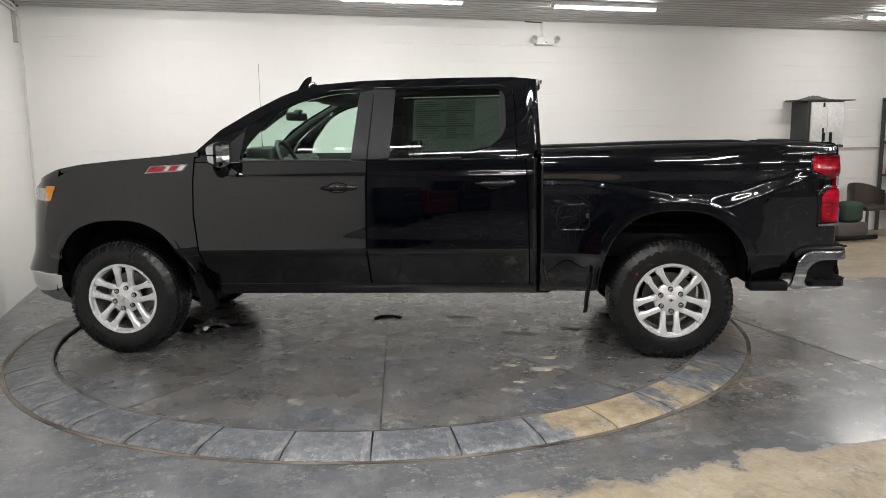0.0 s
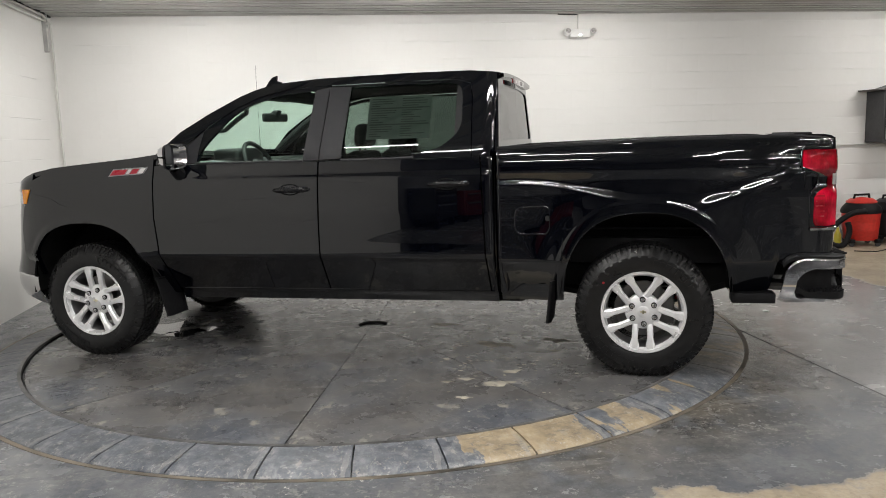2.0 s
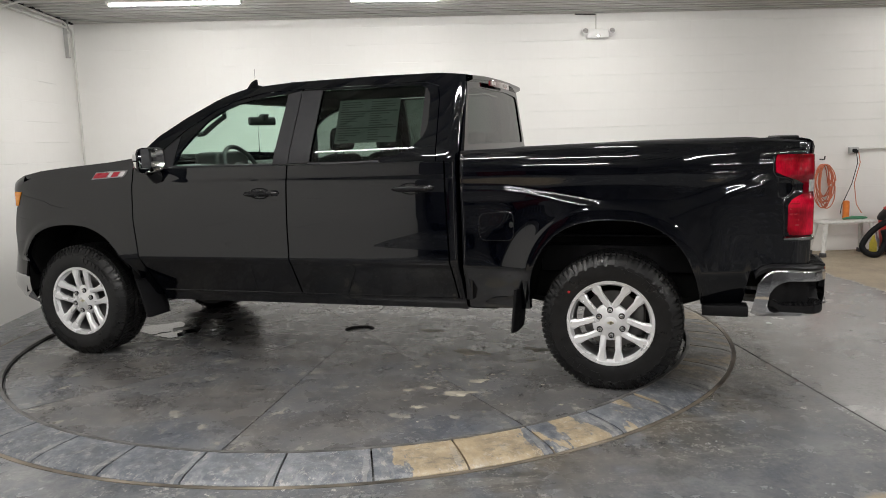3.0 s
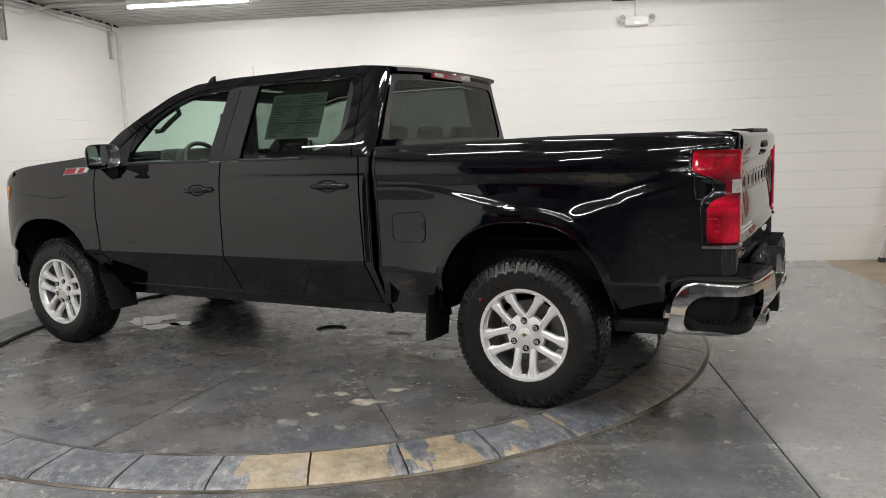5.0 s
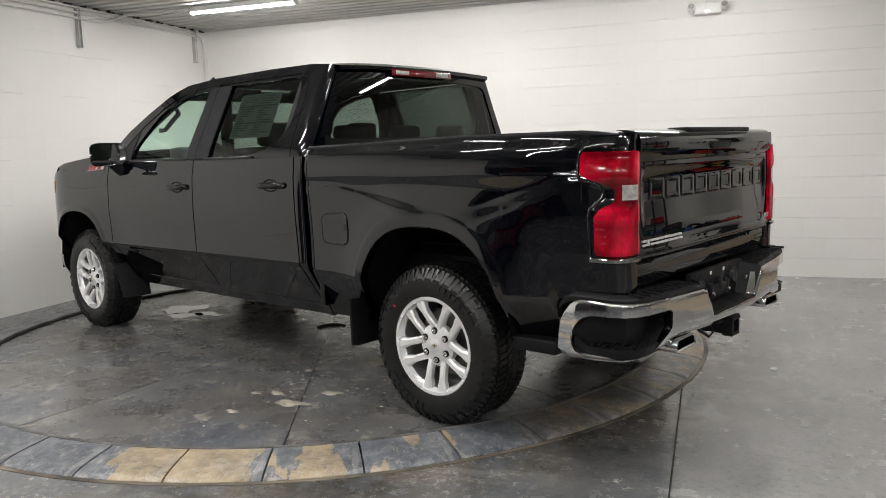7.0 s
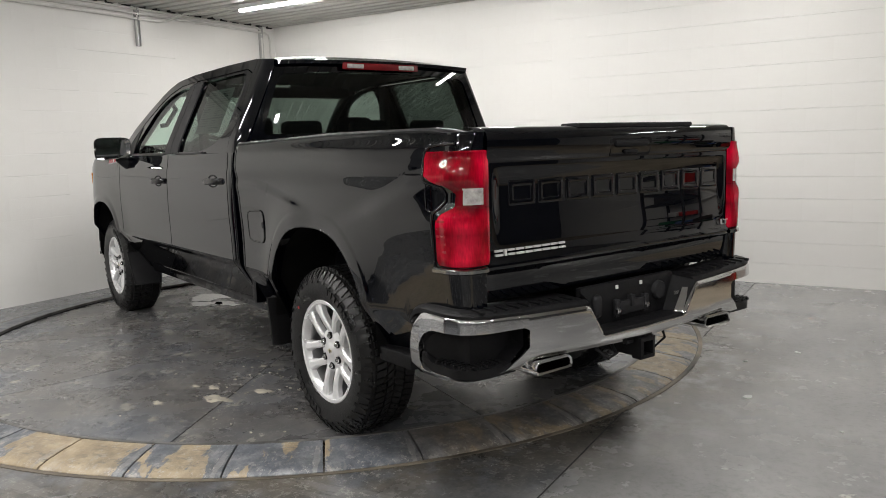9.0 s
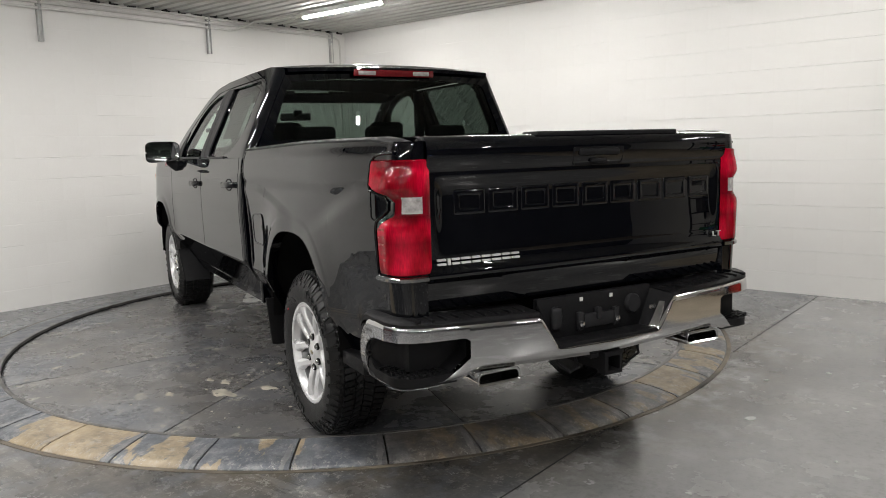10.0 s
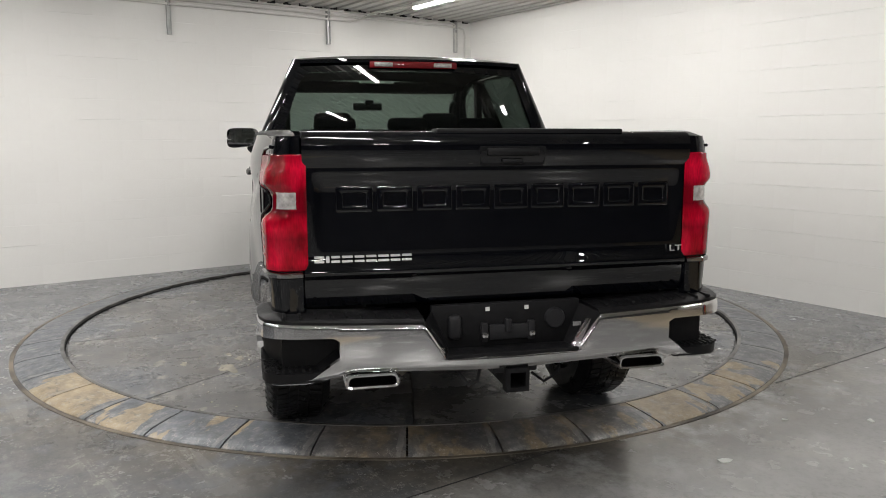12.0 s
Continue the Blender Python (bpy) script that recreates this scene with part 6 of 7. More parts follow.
        part("mirror_glass", outline(bmesh.new(), [loop], lambda y, z: (0.841 - 0.20 * (1.187 - y), s * y, z)), MIRROR, mir, "silver mirror glass", smooth=0)
        bm = bmesh.new()
        rows = []
        for t in np.linspace(0, 1, 7):
            y = 0.930 + 0.10 * t
            zc, hz, hx = 1.262 + 0.055 * t ** 1.5, 0.055 - 0.022 * t, 0.050 - 0.012 * t
            rows.append([(0.785 + hx * math.cos(a), s * y, zc + hz * math.sin(a)) for a in np.linspace(0, math.tau, 15)])
        grid(bm, rows)
        part("mirror_arm", bm, TRIM_BLACK, mir, "black mirror arm", smooth=60)
        # sail panel in front of the door glass
        part("sail_panel", hem(side_sheet([[(0.740, 1.336), (0.805, 1.436), (0.925, 1.536), (0.900, 1.336)]], s, -0.003), Vector((0, -s * 0.012, 0))), SATIN_BLACK, FRONT_DOORS[i], smooth=0)
    # high brake lamp under the roof edge
    lamp = part("high_brake_lamp", boxed(2.895, 2.908, -0.262, 0.278, 1.800, 1.842, bevel=0.006), RED_DARK, TRUCK, "dark red high brake lamp with clear ends")
    for y0, y1 in ((-0.232, -0.120), (0.132, 0.245)):
        part("cargo_lamp", boxed(2.904, 2.912, y0, y1, 1.808, 1.834, bevel=0.004), CLEAR_LENS, lamp, "clear cargo lamp")


BADGE_RED = simple("badge_red", (0.34, 0.012, 0.028), 0.3)
BADGE_GRAY = simple("badge_gray", (0.30, 0.30, 0.31), 0.3, 0.6)
RED_DARK = simple("dark_red_lens", (0.16, 0.008, 0.012), 0.15, 0, 0.15, 30, coat=1.0)
MIRROR = Nodes("mirror_silver").put(Base_Color=(0.85, 0.87, 0.87), Metallic=1.0, Roughness=0.01).mat
side_fittings()


# ---- cabin ----
def pad(x0, x1, y0, y1, z0, z1, b=0.05, tilt=0.0):
    bm = boxed(x0, x1, y0, y1, z0, z1, bevel=b, seg=3)
    for v in bm.verts:
        v.co.x += tilt * (v.co.z - z0)
    return bm


def cabin():
    def seat(y):
        st = part("front_seat", pad(1.28, 1.78, y - 0.25, y + 0.25, 0.80, 0.96), SEAT, TRUCK, "dark gray front seat")
        part("seat_back", pad(1.74, 1.88, y - 0.24, y + 0.24, 0.92, 1.385, 0.06, 0.16), SEAT, st)
        part("headrest", pad(1.84, 1.93, y - 0.135, y + 0.135, 1.405, 1.565, 0.04, 0.1), SEAT, st)
        for dy in (-0.06, 0.06):
            part("headrest_post", tube(bmesh.new(), [(1.855, y + dy, 1.34), (1.875, y + dy, 1.43)], 0.007, 8), CHROME_DARK, st)
    for y in (-0.40, 0.40):
        seat(y)
    bench = part("rear_bench", pad(2.12, 2.62, -0.70, 0.70, 0.84, 1.00), SEAT, TRUCK, "dark gray rear bench seat")
    part("bench_back", pad(2.62, 2.77, -0.70, 0.70, 0.96, 1.435, 0.05, 0.10), SEAT, bench)
    for y in (-0.46, 0.0, 0.46):
        part("headrest", pad(2.69, 2.77, y - 0.13, y + 0.13, 1.42, 1.510, 0.035, 0.06), SEAT, bench)
    dash = part("dashboard", pad(0.70, 1.02, -0.80, 0.80, 0.98, 1.345, 0.06), DASH, TRUCK, "black dashboard")
    part("instrument_hood", pad(0.82, 1.03, -0.60, -0.20, 1.28, 1.425, 0.04), DASH, dash)
    part("dash_screen", pad(1.03, 1.06, -0.12, 0.14, 1.17, 1.33, 0.01), DASH, dash)
    part("console", pad(1.0, 1.75, -0.13, 0.13, 0.75, 1.05, 0.04), DASH, TRUCK)
    # steering wheel, tilted
    bm = bmesh.new()
    rows = []
    for k in range(37):
        a = k * math.tau / 36
        rows.append([((0.19 + 0.016 * math.cos(b)) * math.cos(a), (0.19 + 0.016 * math.cos(b)) * math.sin(a), 0.016 * math.sin(b)) for b in np.linspace(0, math.tau, 11)])
    grid(bm, rows)
    for a in (radians(0), radians(180), radians(270)):
        tube(bm, [(0.05 * math.cos(a), 0.05 * math.sin(a), -0.01), (0.19 * math.cos(a), 0.19 * math.sin(a), 0)], 0.016, 8)
    lathe(bm, [(0.001, 0.012), (0.06, 0.010), (0.075, -0.02)], 20, "z")
    bmesh.ops.transform(bm, matrix=pose(1.10, -0.40, 1.290, 0, 62, 0) @ pose(0, 0, 0, 0, 0, 90), verts=bm.verts[:])
    part("steering_wheel", bm, DASH, TRUCK, "black steering wheel", smooth=50)
    part("steering_column", tube(bmesh.new(), [(1.09, -0.40, 1.285), (0.92, -0.40, 1.18)], 0.035, 10), DASH, TRUCK)
    bm = pad(-0.018, 0.018, -0.125, 0.125, -0.032, 0.032, 0.016)
    bmesh.ops.transform(bm, matrix=pose(1.05, -0.03, 1.645, 0, 0, -20), verts=bm.verts[:])
    part("cabin_mirror", bm, DASH, TRUCK, "black rear-view mirror")
    part("mirror_stalk", pad(1.0, 1.06, -0.05, 0.02, 1.63, 1.70, 0.015, 0.5), DASH, TRUCK)
    for s in (-1, 1):
        bm = bmesh.new()
        lo, hi = sorted((s * 0.14, s * 0.66))
        grid(bm, [[(x, y, z) for y in (lo, (lo + hi) / 2, hi)] for x, z in ((1.20, 1.748), (1.28, 1.775), (1.40, 1.805))])
        hem(bm, Vector((0, 0, 0.022)))
        part("sun_visor", bm, LINER_DARK, TRUCK, "dark sun visor under the windscreen top")
    bm = bmesh.new()
    rows = []
    for x in np.linspace(1.36, 2.84, 10):
        z = rail_z(x) - 0.035
        rows.append(cross(x, z, rail_y(z) - 0.02, 12, 0.045))
    grid(bm, rows)
    part("headliner", bm, LINER, TRUCK, "gray roof lining", smooth=60)
    part("windscreen_header", pad(1.26, 1.40, -0.66, 0.66, 1.742, 1.815, 0.02), LINER_DARK, TRUCK, "dark lining above the windscreen")
    for s in (-1, 1):
        part("pillar_grip", tube(bmesh.new(), [(0.98, s * 0.745, 1.545), (1.00, s * 0.705, 1.55), (1.08, s * 0.685, 1.615), (1.15, s * 0.675, 1.66), (1.165, s * 0.70, 1.685)], 0.017, 8), DASH, TRUCK, "dark windscreen pillar grip")
        bm = bmesh.new()
        tube(bm, [(0.66, s * 0.83, 1.40), (0.95, s * 0.765, 1.60), (1.20, s * 0.715, 1.735), (1.36, s * 0.69, 1.79)], 0.035, 8)
        part("pillar_lining", bm, DASH, TRUCK)
        part("door_card", boxed(0.75, 2.80, min(s * 0.84, s * 0.88), max(s * 0.84, s * 0.88), 0.72, 1.33, bevel=0.01), DASH, TRUCK)
        part("belt_strap", boxed(1.80, 1.83, s * 0.72 - 0.003, s * 0.72 + 0.003, 1.05, 1.70), DASH, TRUCK)
        part("pillar_post", boxed(1.77, 1.86, min(s * 0.70, s * 0.745), max(s * 0.70, s * 0.745), 1.0, 1.79, bevel=0.01), DASH, TRUCK)
    # price sheet inside the driver's rear window
    loop = [(2.055, 1.455), (2.465, 1.455), (2.465, 1.722), (2.055, 1.722)]
    sheet = part("price_sheet", side_sheet([loop], -1, 0.024), SHEET, REAR_DOORS[0], "dim gray printed sheet taped inside the window", smooth=0)
    rng = random.Random(5)
    for k in range(17):
        z = 1.705 - 0.0145 * k
        if k in (4, 11):
            segs = [(2.07, 2.455)]
        else:
            segs = [(2.075, 2.075 + rng.uniform(0.05, 0.17)), (2.275, 2.275 + rng.uniform(0.05, 0.17))]
        for x0, x1 in segs:
            h = 0.004 if k in (4, 11) else 0.0028
            bm = side_sheet([[(x0, z - h), (x1, z - h), (x1, z + h), (x0, z + h)]], -1, 0.0225)
            part("print_line", bm, PRINT, sheet, smooth=0)


SEAT = simple("dark_gray_upholstery", (0.035, 0.035, 0.037), 0.7, 0, 0.2, 90, 0.2)
DASH = simple("black_dash_plastic", (0.02, 0.02, 0.021), 0.5, 0, 0.15, 60, 0.15)
LINER_DARK = simple("dark_gray_lining", (0.05, 0.05, 0.05), 0.9, 0, 0.1, 80)
LINER = simple("gray_headliner", (0.07, 0.07, 0.068), 0.9, 0, 0.1, 80)
PAPER = simple("printed_paper", (0.58, 0.60, 0.57), 0.7, 0, 0.05, 20)
SHEET = simple("dim_printed_sheet", (0.34, 0.36, 0.34), 0.8, 0, 0.08, 14)
PRINT = simple("print_ink", (0.14, 0.14, 0.14), 0.7, 0, 0.05, 20)
cabin()

# ---- services on the walls ----
def conduits():
    for k, (z, y_end) in enumerate(((2.835, -0.28), (2.785, -0.16), (2.735, -1.72))):
        bm = bmesh.new()
        pts = [(0.035, -9.1, z), (0.035, -6, z), (0.035, -3, z)]
        if k == 0:
            pts += [(0.035, -0.36, z), (0.035, -0.29, z - 0.02), (0.035, -0.27, z - 0.08), (0.035, -0.27, 2.48)]
        elif k == 1:
            pts += [(0.035, -0.22, z), (0.035, -0.15, z - 0.02), (0.035, -0.13, z - 0.09), (0.035, -0.13, 0.3)]
        else:
            pts += [(0.035, -1.80, z), (0.05, -1.70, z + 0.02), (0.16, -1.56, CEIL_Z - 0.03), (0.30, -1.50, CEIL_Z - 0.022), (0.88, -1.46, CEIL_Z - 0.022)]
        tube(bm, pts, 0.0125, 10)
        thing("conduit", bm, CONDUIT, "white painted conduit pipe along the block wall", "conduit", ROOM, "wall conduits")
    for y, z0 in ((-2.08, 2.455), (-3.88, 2.435), (-5.68, 2.44), (-0.27, 2.47)):
        bm = boxed(0.002, 0.024, y - 0.021, y + 0.021, z0, CEIL_Z - 0.004)
        box(bm, 0.022, 0.042, y - 0.021, y - 0.016, z0, CEIL_Z - 0.004)
        box(bm, 0.022, 0.042, y + 0.016, y + 0.021, z0, CEIL_Z - 0.004)
        st = thing("strut_channel", bm, STEEL_PALE, "short gray steel strut channel holding the conduits", "strut channel", ROOM, "strut channels", smooth=0)
        for z in (2.735, 2.785, 2.835):
            local_part("pipe_strap", boxed(0.030, 0.051, y - 0.013, y + 0.013, z - 0.016, z + 0.016, bevel=0.003), STEEL_PALE, st)
    # dark blocks and a lamp cable along the ceiling edge
    bm = bmesh.new()
    for k in range(46):
        y = -0.1 - 0.19 * k
        box(bm, 0.003, 0.03 + 0.01 * (k % 3), y - 0.05, y + 0.03, CEIL_Z - 0.012, CEIL_Z + 0.02)
    thing("ceiling_edge_filler", bm, GAP_DARK, "row of dark blocks along the ceiling edge", "filler", ROOM, kind="stuff", smooth=0)
    for px in (0.86,):
        bm = tube(bmesh.new(), [(px, -1.45, CEIL_Z - 0.03), (px - 0.1, -1.40, CEIL_Z - 0.03), (0.55, -1.30, CEIL_Z - 0.015), (0.03, -1.2, CEIL_Z - 0.01)], 0.006, 6)
        thing("lamp_cable", bm, CONDUIT, "white cable running to the ceiling light", "cable", ROOM)


STEEL_PALE = simple("pale_galvanised_steel", (0.45, 0.45, 0.44), 0.45, 0.5, 0.1, 15)
conduits()


def emergency_light():
    ob = thing("emergency_light", boxed(5.755, 6.005, -0.085, -0.001, 2.578, 2.676, bevel=0.010), FIXTURE_WHITE, "white emergency light box with two lamp heads", "emergency light", ROOM)
    for x in (5.725, 6.035):
        bm = lathe(bmesh.new(), [(0.001, 0.045), (0.036, 0.043), (0.042, 0.030), (0.030, -0.035), (0.001, -0.04)], 20, "z")
        bmesh.ops.transform(bm, matrix=pose(x, -0.07, 2.640, 70, 0, 0), verts=bm.verts[:])
        local_part("lamp_head", bm, FIXTURE_WHITE, ob, "round white lamp head")
        bm = lathe(bmesh.new(), [(0.001, 0.0465), (0.032, 0.0465)], 20, "z")
        bmesh.ops.transform(bm, matrix=pose(x, -0.07, 2.640, 70, 0, 0), verts=bm.verts[:])
        local_part("lamp_lens", bm, CLEAR_LENS, ob)
    local_part("test_panel", boxed(5.86, 5.90, -0.089, -0.084, 2.595, 2.612), DARK_CHROME, ob)
    bm = tube(bmesh.new(), [(5.87, -0.02, 2.67), (5.87, -0.02, CEIL_Z - 0.004)], 0.009, 8)
    thing("conduit", bm, CONDUIT, "thin white conduit above the emergency light", "conduit", ROOM, "wall conduits")
    bm = tube(bmesh.new(), [(5.87, -0.02, CEIL_Z - 0.01), (5.76, -0.04, CEIL_Z - 0.012), (5.62, -0.04, CEIL_Z - 0.006)], 0.006, 6)
    thing("lamp_cable", bm, TRIM_BLACK, "dark cable at the ceiling edge", "cable", ROOM)


emergency_light()



# ---- work corner at the far end of the long wall ----
def wall_cabinet():
    x0, x1, d, z0, z1 = 9.70, 10.31, 0.34, 1.235, 1.870
    ob = thing("wall_cabinet", None, None, "dark gray wall cabinet with light gray doors", "cabinet", ROOM)
    local_part("body", boxed(x0, x1, -d + 0.02, -0.002, z0, z1, bevel=0.006), CAB_DARK, ob, "dark gray cabinet body")
    local_part("face_frame", boxed(x0 - 0.004, x1 + 0.004, -d, -d + 0.022, z0 - 0.004, z0 + 0.03), CAB_DARK, ob)
    mid = (x0 + x1) / 2
    for a, b, hx in ((x0 + 0.028, mid - 0.003, mid - 0.06), (mid + 0.003, x1 - 0.028, mid + 0.06)):
        dr = local_part("door", boxed(a, b, -d - 0.016, -d + 0.004, z0 + 0.035, z1 - 0.02, bevel=0.004), CAB_LIGHT, ob, "light gray cabinet door")
        local_part("handle", boxed(hx - 0.022, hx + 0.022, -d - 0.032, -d - 0.014, 1.30, 1.44, bevel=0.006), TRIM_BLACK, dr, "black recessed handle")
    for z in (1.815, 1.47):
        local_part("latch", boxed(mid - 0.085, mid - 0.055, -d - 0.026, -d - 0.014, z - 0.03, z + 0.03, bevel=0.005), TRIM_BLACK, ob)
    thing("shelf_board", boxed(9.56, 10.46, -0.37, -0.02, 1.873, 1.888, bevel=0.003), BOARD, "thin dark board lying on the cabinet", "board", ROOM)
    bm = bmesh.new()
    rows = []
    for i, x in enumerate(np.linspace(9.66, 10.10, 12)):
        rows.append([(x, y, 1.891 + 0.045 * math.sin(math.pi * i / 11) * math.sin(math.pi * j / 7) * (1 + 0.4 * math.sin(3 * x * 7 + j))) for j, y in enumerate(np.linspace(-0.38, -0.10, 8))])
    grid(bm, rows)
    hem(bm, Vector((0, 0, -0.003)))
    thing("rag", bm, CLOTH, "gray folded rag lying on the board", "rag", ROOM, smooth=60)


CAB_DARK = simple("dark_gray_cabinet", (0.055, 0.055, 0.058), 0.5)
CAB_LIGHT = simple("light_gray_door", (0.60, 0.59, 0.58), 0.4)
BOARD = simple("dark_board", (0.10, 0.09, 0.085), 0.6)
CLOTH = simple("gray_cloth", (0.12, 0.12, 0.125), 0.9, 0, 0.3, 40)
wall_cabinet()


def outlet_and_cords():
    ob = thing("outlet_box", boxed(8.965, 9.075, -0.055, -0.001, 1.155, 1.235, bevel=0.006), STEEL_PALE, "gray surface-mounted outlet box", "outlet", ROOM)
    local_part("socket", boxed(8.99, 9.05, -0.059, -0.052, 1.175, 1.215, bevel=0.003), TRIM_BLACK, ob)
    local_part("plug", boxed(9.005, 9.045, -0.095, -0.058, 1.165, 1.200, bevel=0.008), TRIM_BLACK, ob)
    thing("conduit", tube(bmesh.new(), [(9.07, -0.025, 1.212), (10.2, -0.025, 1.215), (12.5, -0.025, 1.215)], 0.012, 10), CONDUIT, "gray conduit running along the wall", "conduit", ROOM, "wall conduits")
    for dx, c, lab in ((0.0, TRIM_BLACK, "black power cord hanging from the outlet"), (0.03, CORD_ORANGE, "orange power cord hanging from the outlet")):
        bm = tube(bmesh.new(), [(9.02 + dx, -0.09, 1.17), (9.03 + dx, -0.11, 1.05), (8.98 + dx, -0.09, 0.80), (8.86 + dx * 6, -0.10, 0.55), (8.83 + dx * 9, -0.12, 0.44)], 0.005, 6)
        thing("power_cord", bm, c, lab, "cord", ROOM)
    # coiled extension cord on its hook
    bm = bmesh.new()
    rng = random.Random(3)
    coil = []
    for k in range(11):
        w, h, cx, cz = rng.uniform(0.07, 0.115), rng.uniform(0.19, 0.27), 8.645 + rng.uniform(-0.025, 0.025), 0.80 + rng.uniform(-0.05, 0.03)
        ph = rng.uniform(0, 6)
        pts = [(cx + w * math.cos(a) * (1 + 0.15 * math.sin(2 * a + ph)), -0.05 - 0.03 * math.sin(a * 0.5 + ph) - 0.005 * k, 1.04 - h + h * math.sin(a) + 0.0 * cz) for a in np.linspace(0, math.tau, 22)]
        coil.append(pts)
    for a, b in zip(coil, coil[1:]):
        a.append(b[0])
    tube(bm, [p for pts in coil for p in pts], 0.006, 6)
    thing("extension_cord", bm, CORD_ORANGE, "coiled orange extension cord hanging on the wall", "cord", ROOM)
    thing("wall_hook", tube(bmesh.new(), [(8.62, -0.002, 1.10), (8.62, -0.10, 1.10), (8.62, -0.11, 1.14)], 0.008, 8), TRIM_BLACK, "small black wall hook", "hook", ROOM)
    bm = boxed(8.86, 8.93, -0.16, -0.10, 0.36, 0.60, bevel=0.02, seg=3)
    thing("work_light", bm, CORD_SAFETY, "orange plastic cord holder", "cord holder", ROOM)


CORD_ORANGE = simple("faded_orange_cord", (0.55, 0.17, 0.09), 0.6)
CORD_SAFETY = simple("safety_orange", (0.72, 0.20, 0.03), 0.5)
outlet_and_cords()


def step_stool():
    ob = thing("step_stool", boxed(8.42, 9.08, -0.46, -0.20, 0.36, 0.39, bevel=0.01), STOOL, "white plastic work platform with gray feet", "step stool", ROOM)
    for x in (8.48, 9.02):
        for y, lean in ((-0.43, -0.05), (-0.23, 0.05)):
            lg = local_part("leg", tube(bmesh.new(), [(x, y, 0.37), (x + (0.04 if x > 8.7 else -0.06), y + lean, FLOOR_Z + 0.05)], 0.026, 8), STOOL, ob)
            local_part("foot", boxed(x + (0.04 if x > 8.7 else -0.06) - 0.03, x + (0.04 if x > 8.7 else -0.06) + 0.03, y + lean - 0.03, y + lean + 0.03, FLOOR_Z + 0.001, FLOOR_Z + 0.05, bevel=0.006), CAB_DARK, lg, "dark gray foot")
    thing("garden_tool", tube(bmesh.new(), [(8.74, -0.33, 0.405), (8.86, -0.31, 0.415), (8.98, -0.33, 0.41), (9.05, -0.30, 0.405)], [0.012, 0.02, 0.018, 0.01], 8), GREEN, "green cord reel lying on the platform", "cord reel", ROOM)


STOOL = simple("white_plastic", (0.62, 0.61, 0.59), 0.45)
GREEN = simple("green_plastic", (0.04, 0.20, 0.10), 0.5)
step_stool()


def shop_vacuum(x, y, drum, scale, label):
    m = ROOM @ pose(x, y, FLOOR_Z) @ Matrix.Diagonal((scale * 1.16, scale * 1.16, scale, 1))
    ob = thing("shop_vacuum", None, None, label, "vacuum cleaner", m, "shop vacuums")
    local_part("drum", lathe(bmesh.new(), [(0.001, 0.08), (0.17, 0.08), (0.185, 0.10), (0.205, 0.42), (0.21, 0.44), (0.20, 0.46)], 32, "z"), drum, ob)
    local_part("motor_head", lathe(bmesh.new(), [(0.215, 0.44), (0.22, 0.47), (0.20, 0.52), (0.14, 0.60), (0.10, 0.63), (0.001, 0.64)], 32, "z"), TRIM_BLACK, ob, "black motor head")
    local_part("handle", tube(bmesh.new(), [(-0.10, 0, 0.60), (-0.09, 0, 0.68), (0.09, 0, 0.68), (0.10, 0, 0.60)], 0.016, 8), TRIM_BLACK, ob)
    local_part("head_cap", lathe(bmesh.new(), [(0.16, 0.575), (0.165, 0.59), (0.12, 0.628), (0.001, 0.652)], 32, "z"), drum, ob)
    local_part("label_band", lathe(bmesh.new(), [(0.1935, 0.22), (0.2005, 0.32)], 32, "z"), drum, ob)
    for k in range(4):
        a = k * math.tau / 4 + 0.5
        px, py = 0.20 * math.cos(a), 0.20 * math.sin(a)
        cs = local_part("caster", boxed(px - 0.03, px + 0.03, py - 0.03, py + 0.03, 0.045, 0.10, bevel=0.01), TRIM_BLACK, ob)
        local_part("caster_wheel", lathe(bmesh.new(), [(0.001, -0.012), (0.030, -0.012), (0.030, 0.012), (0.001, 0.012)], 14, "y", (px, py, 0.030)), CAB_DARK, cs)
    return ob


VAC_RED = simple("red_plastic_drum", (0.62, 0.035, 0.025), 0.4)
VAC_GRAY = simple("gray_plastic_drum", (0.016, 0.016, 0.018), 0.5)
shop_vacuum(9.35, -0.46, VAC_RED, 0.92, "red shop vacuum with a black motor head")
shop_vacuum(9.88, -0.28, VAC_GRAY, 0.86, "dark gray shop vacuum beside the red one")


def hose(pts, r, label):
    bm = bmesh.new()
    fine = []
    P = [Vector(p) for p in pts]
    for i in range(len(P) - 1):
        a, b, c, d = P[max(i - 1, 0)], P[i], P[i + 1], P[min(i + 2, len(P) - 1)]
        for k in range(12):
            t = k / 12
            fine.append(0.5 * ((2 * b) + (c - a) * t + (2 * a - 5 * b + 4 * c - d) * t * t + (3 * b - a - 3 * c + d) * t ** 3))
    fine.append(P[-1])
    tube(bm, fine, [r * (1 + 0.10 * (i % 2)) for i in range(len(fine))], 10)
    thing("vacuum_hose", bm, TRIM_BLACK, label, "hose", ROOM, smooth=60)


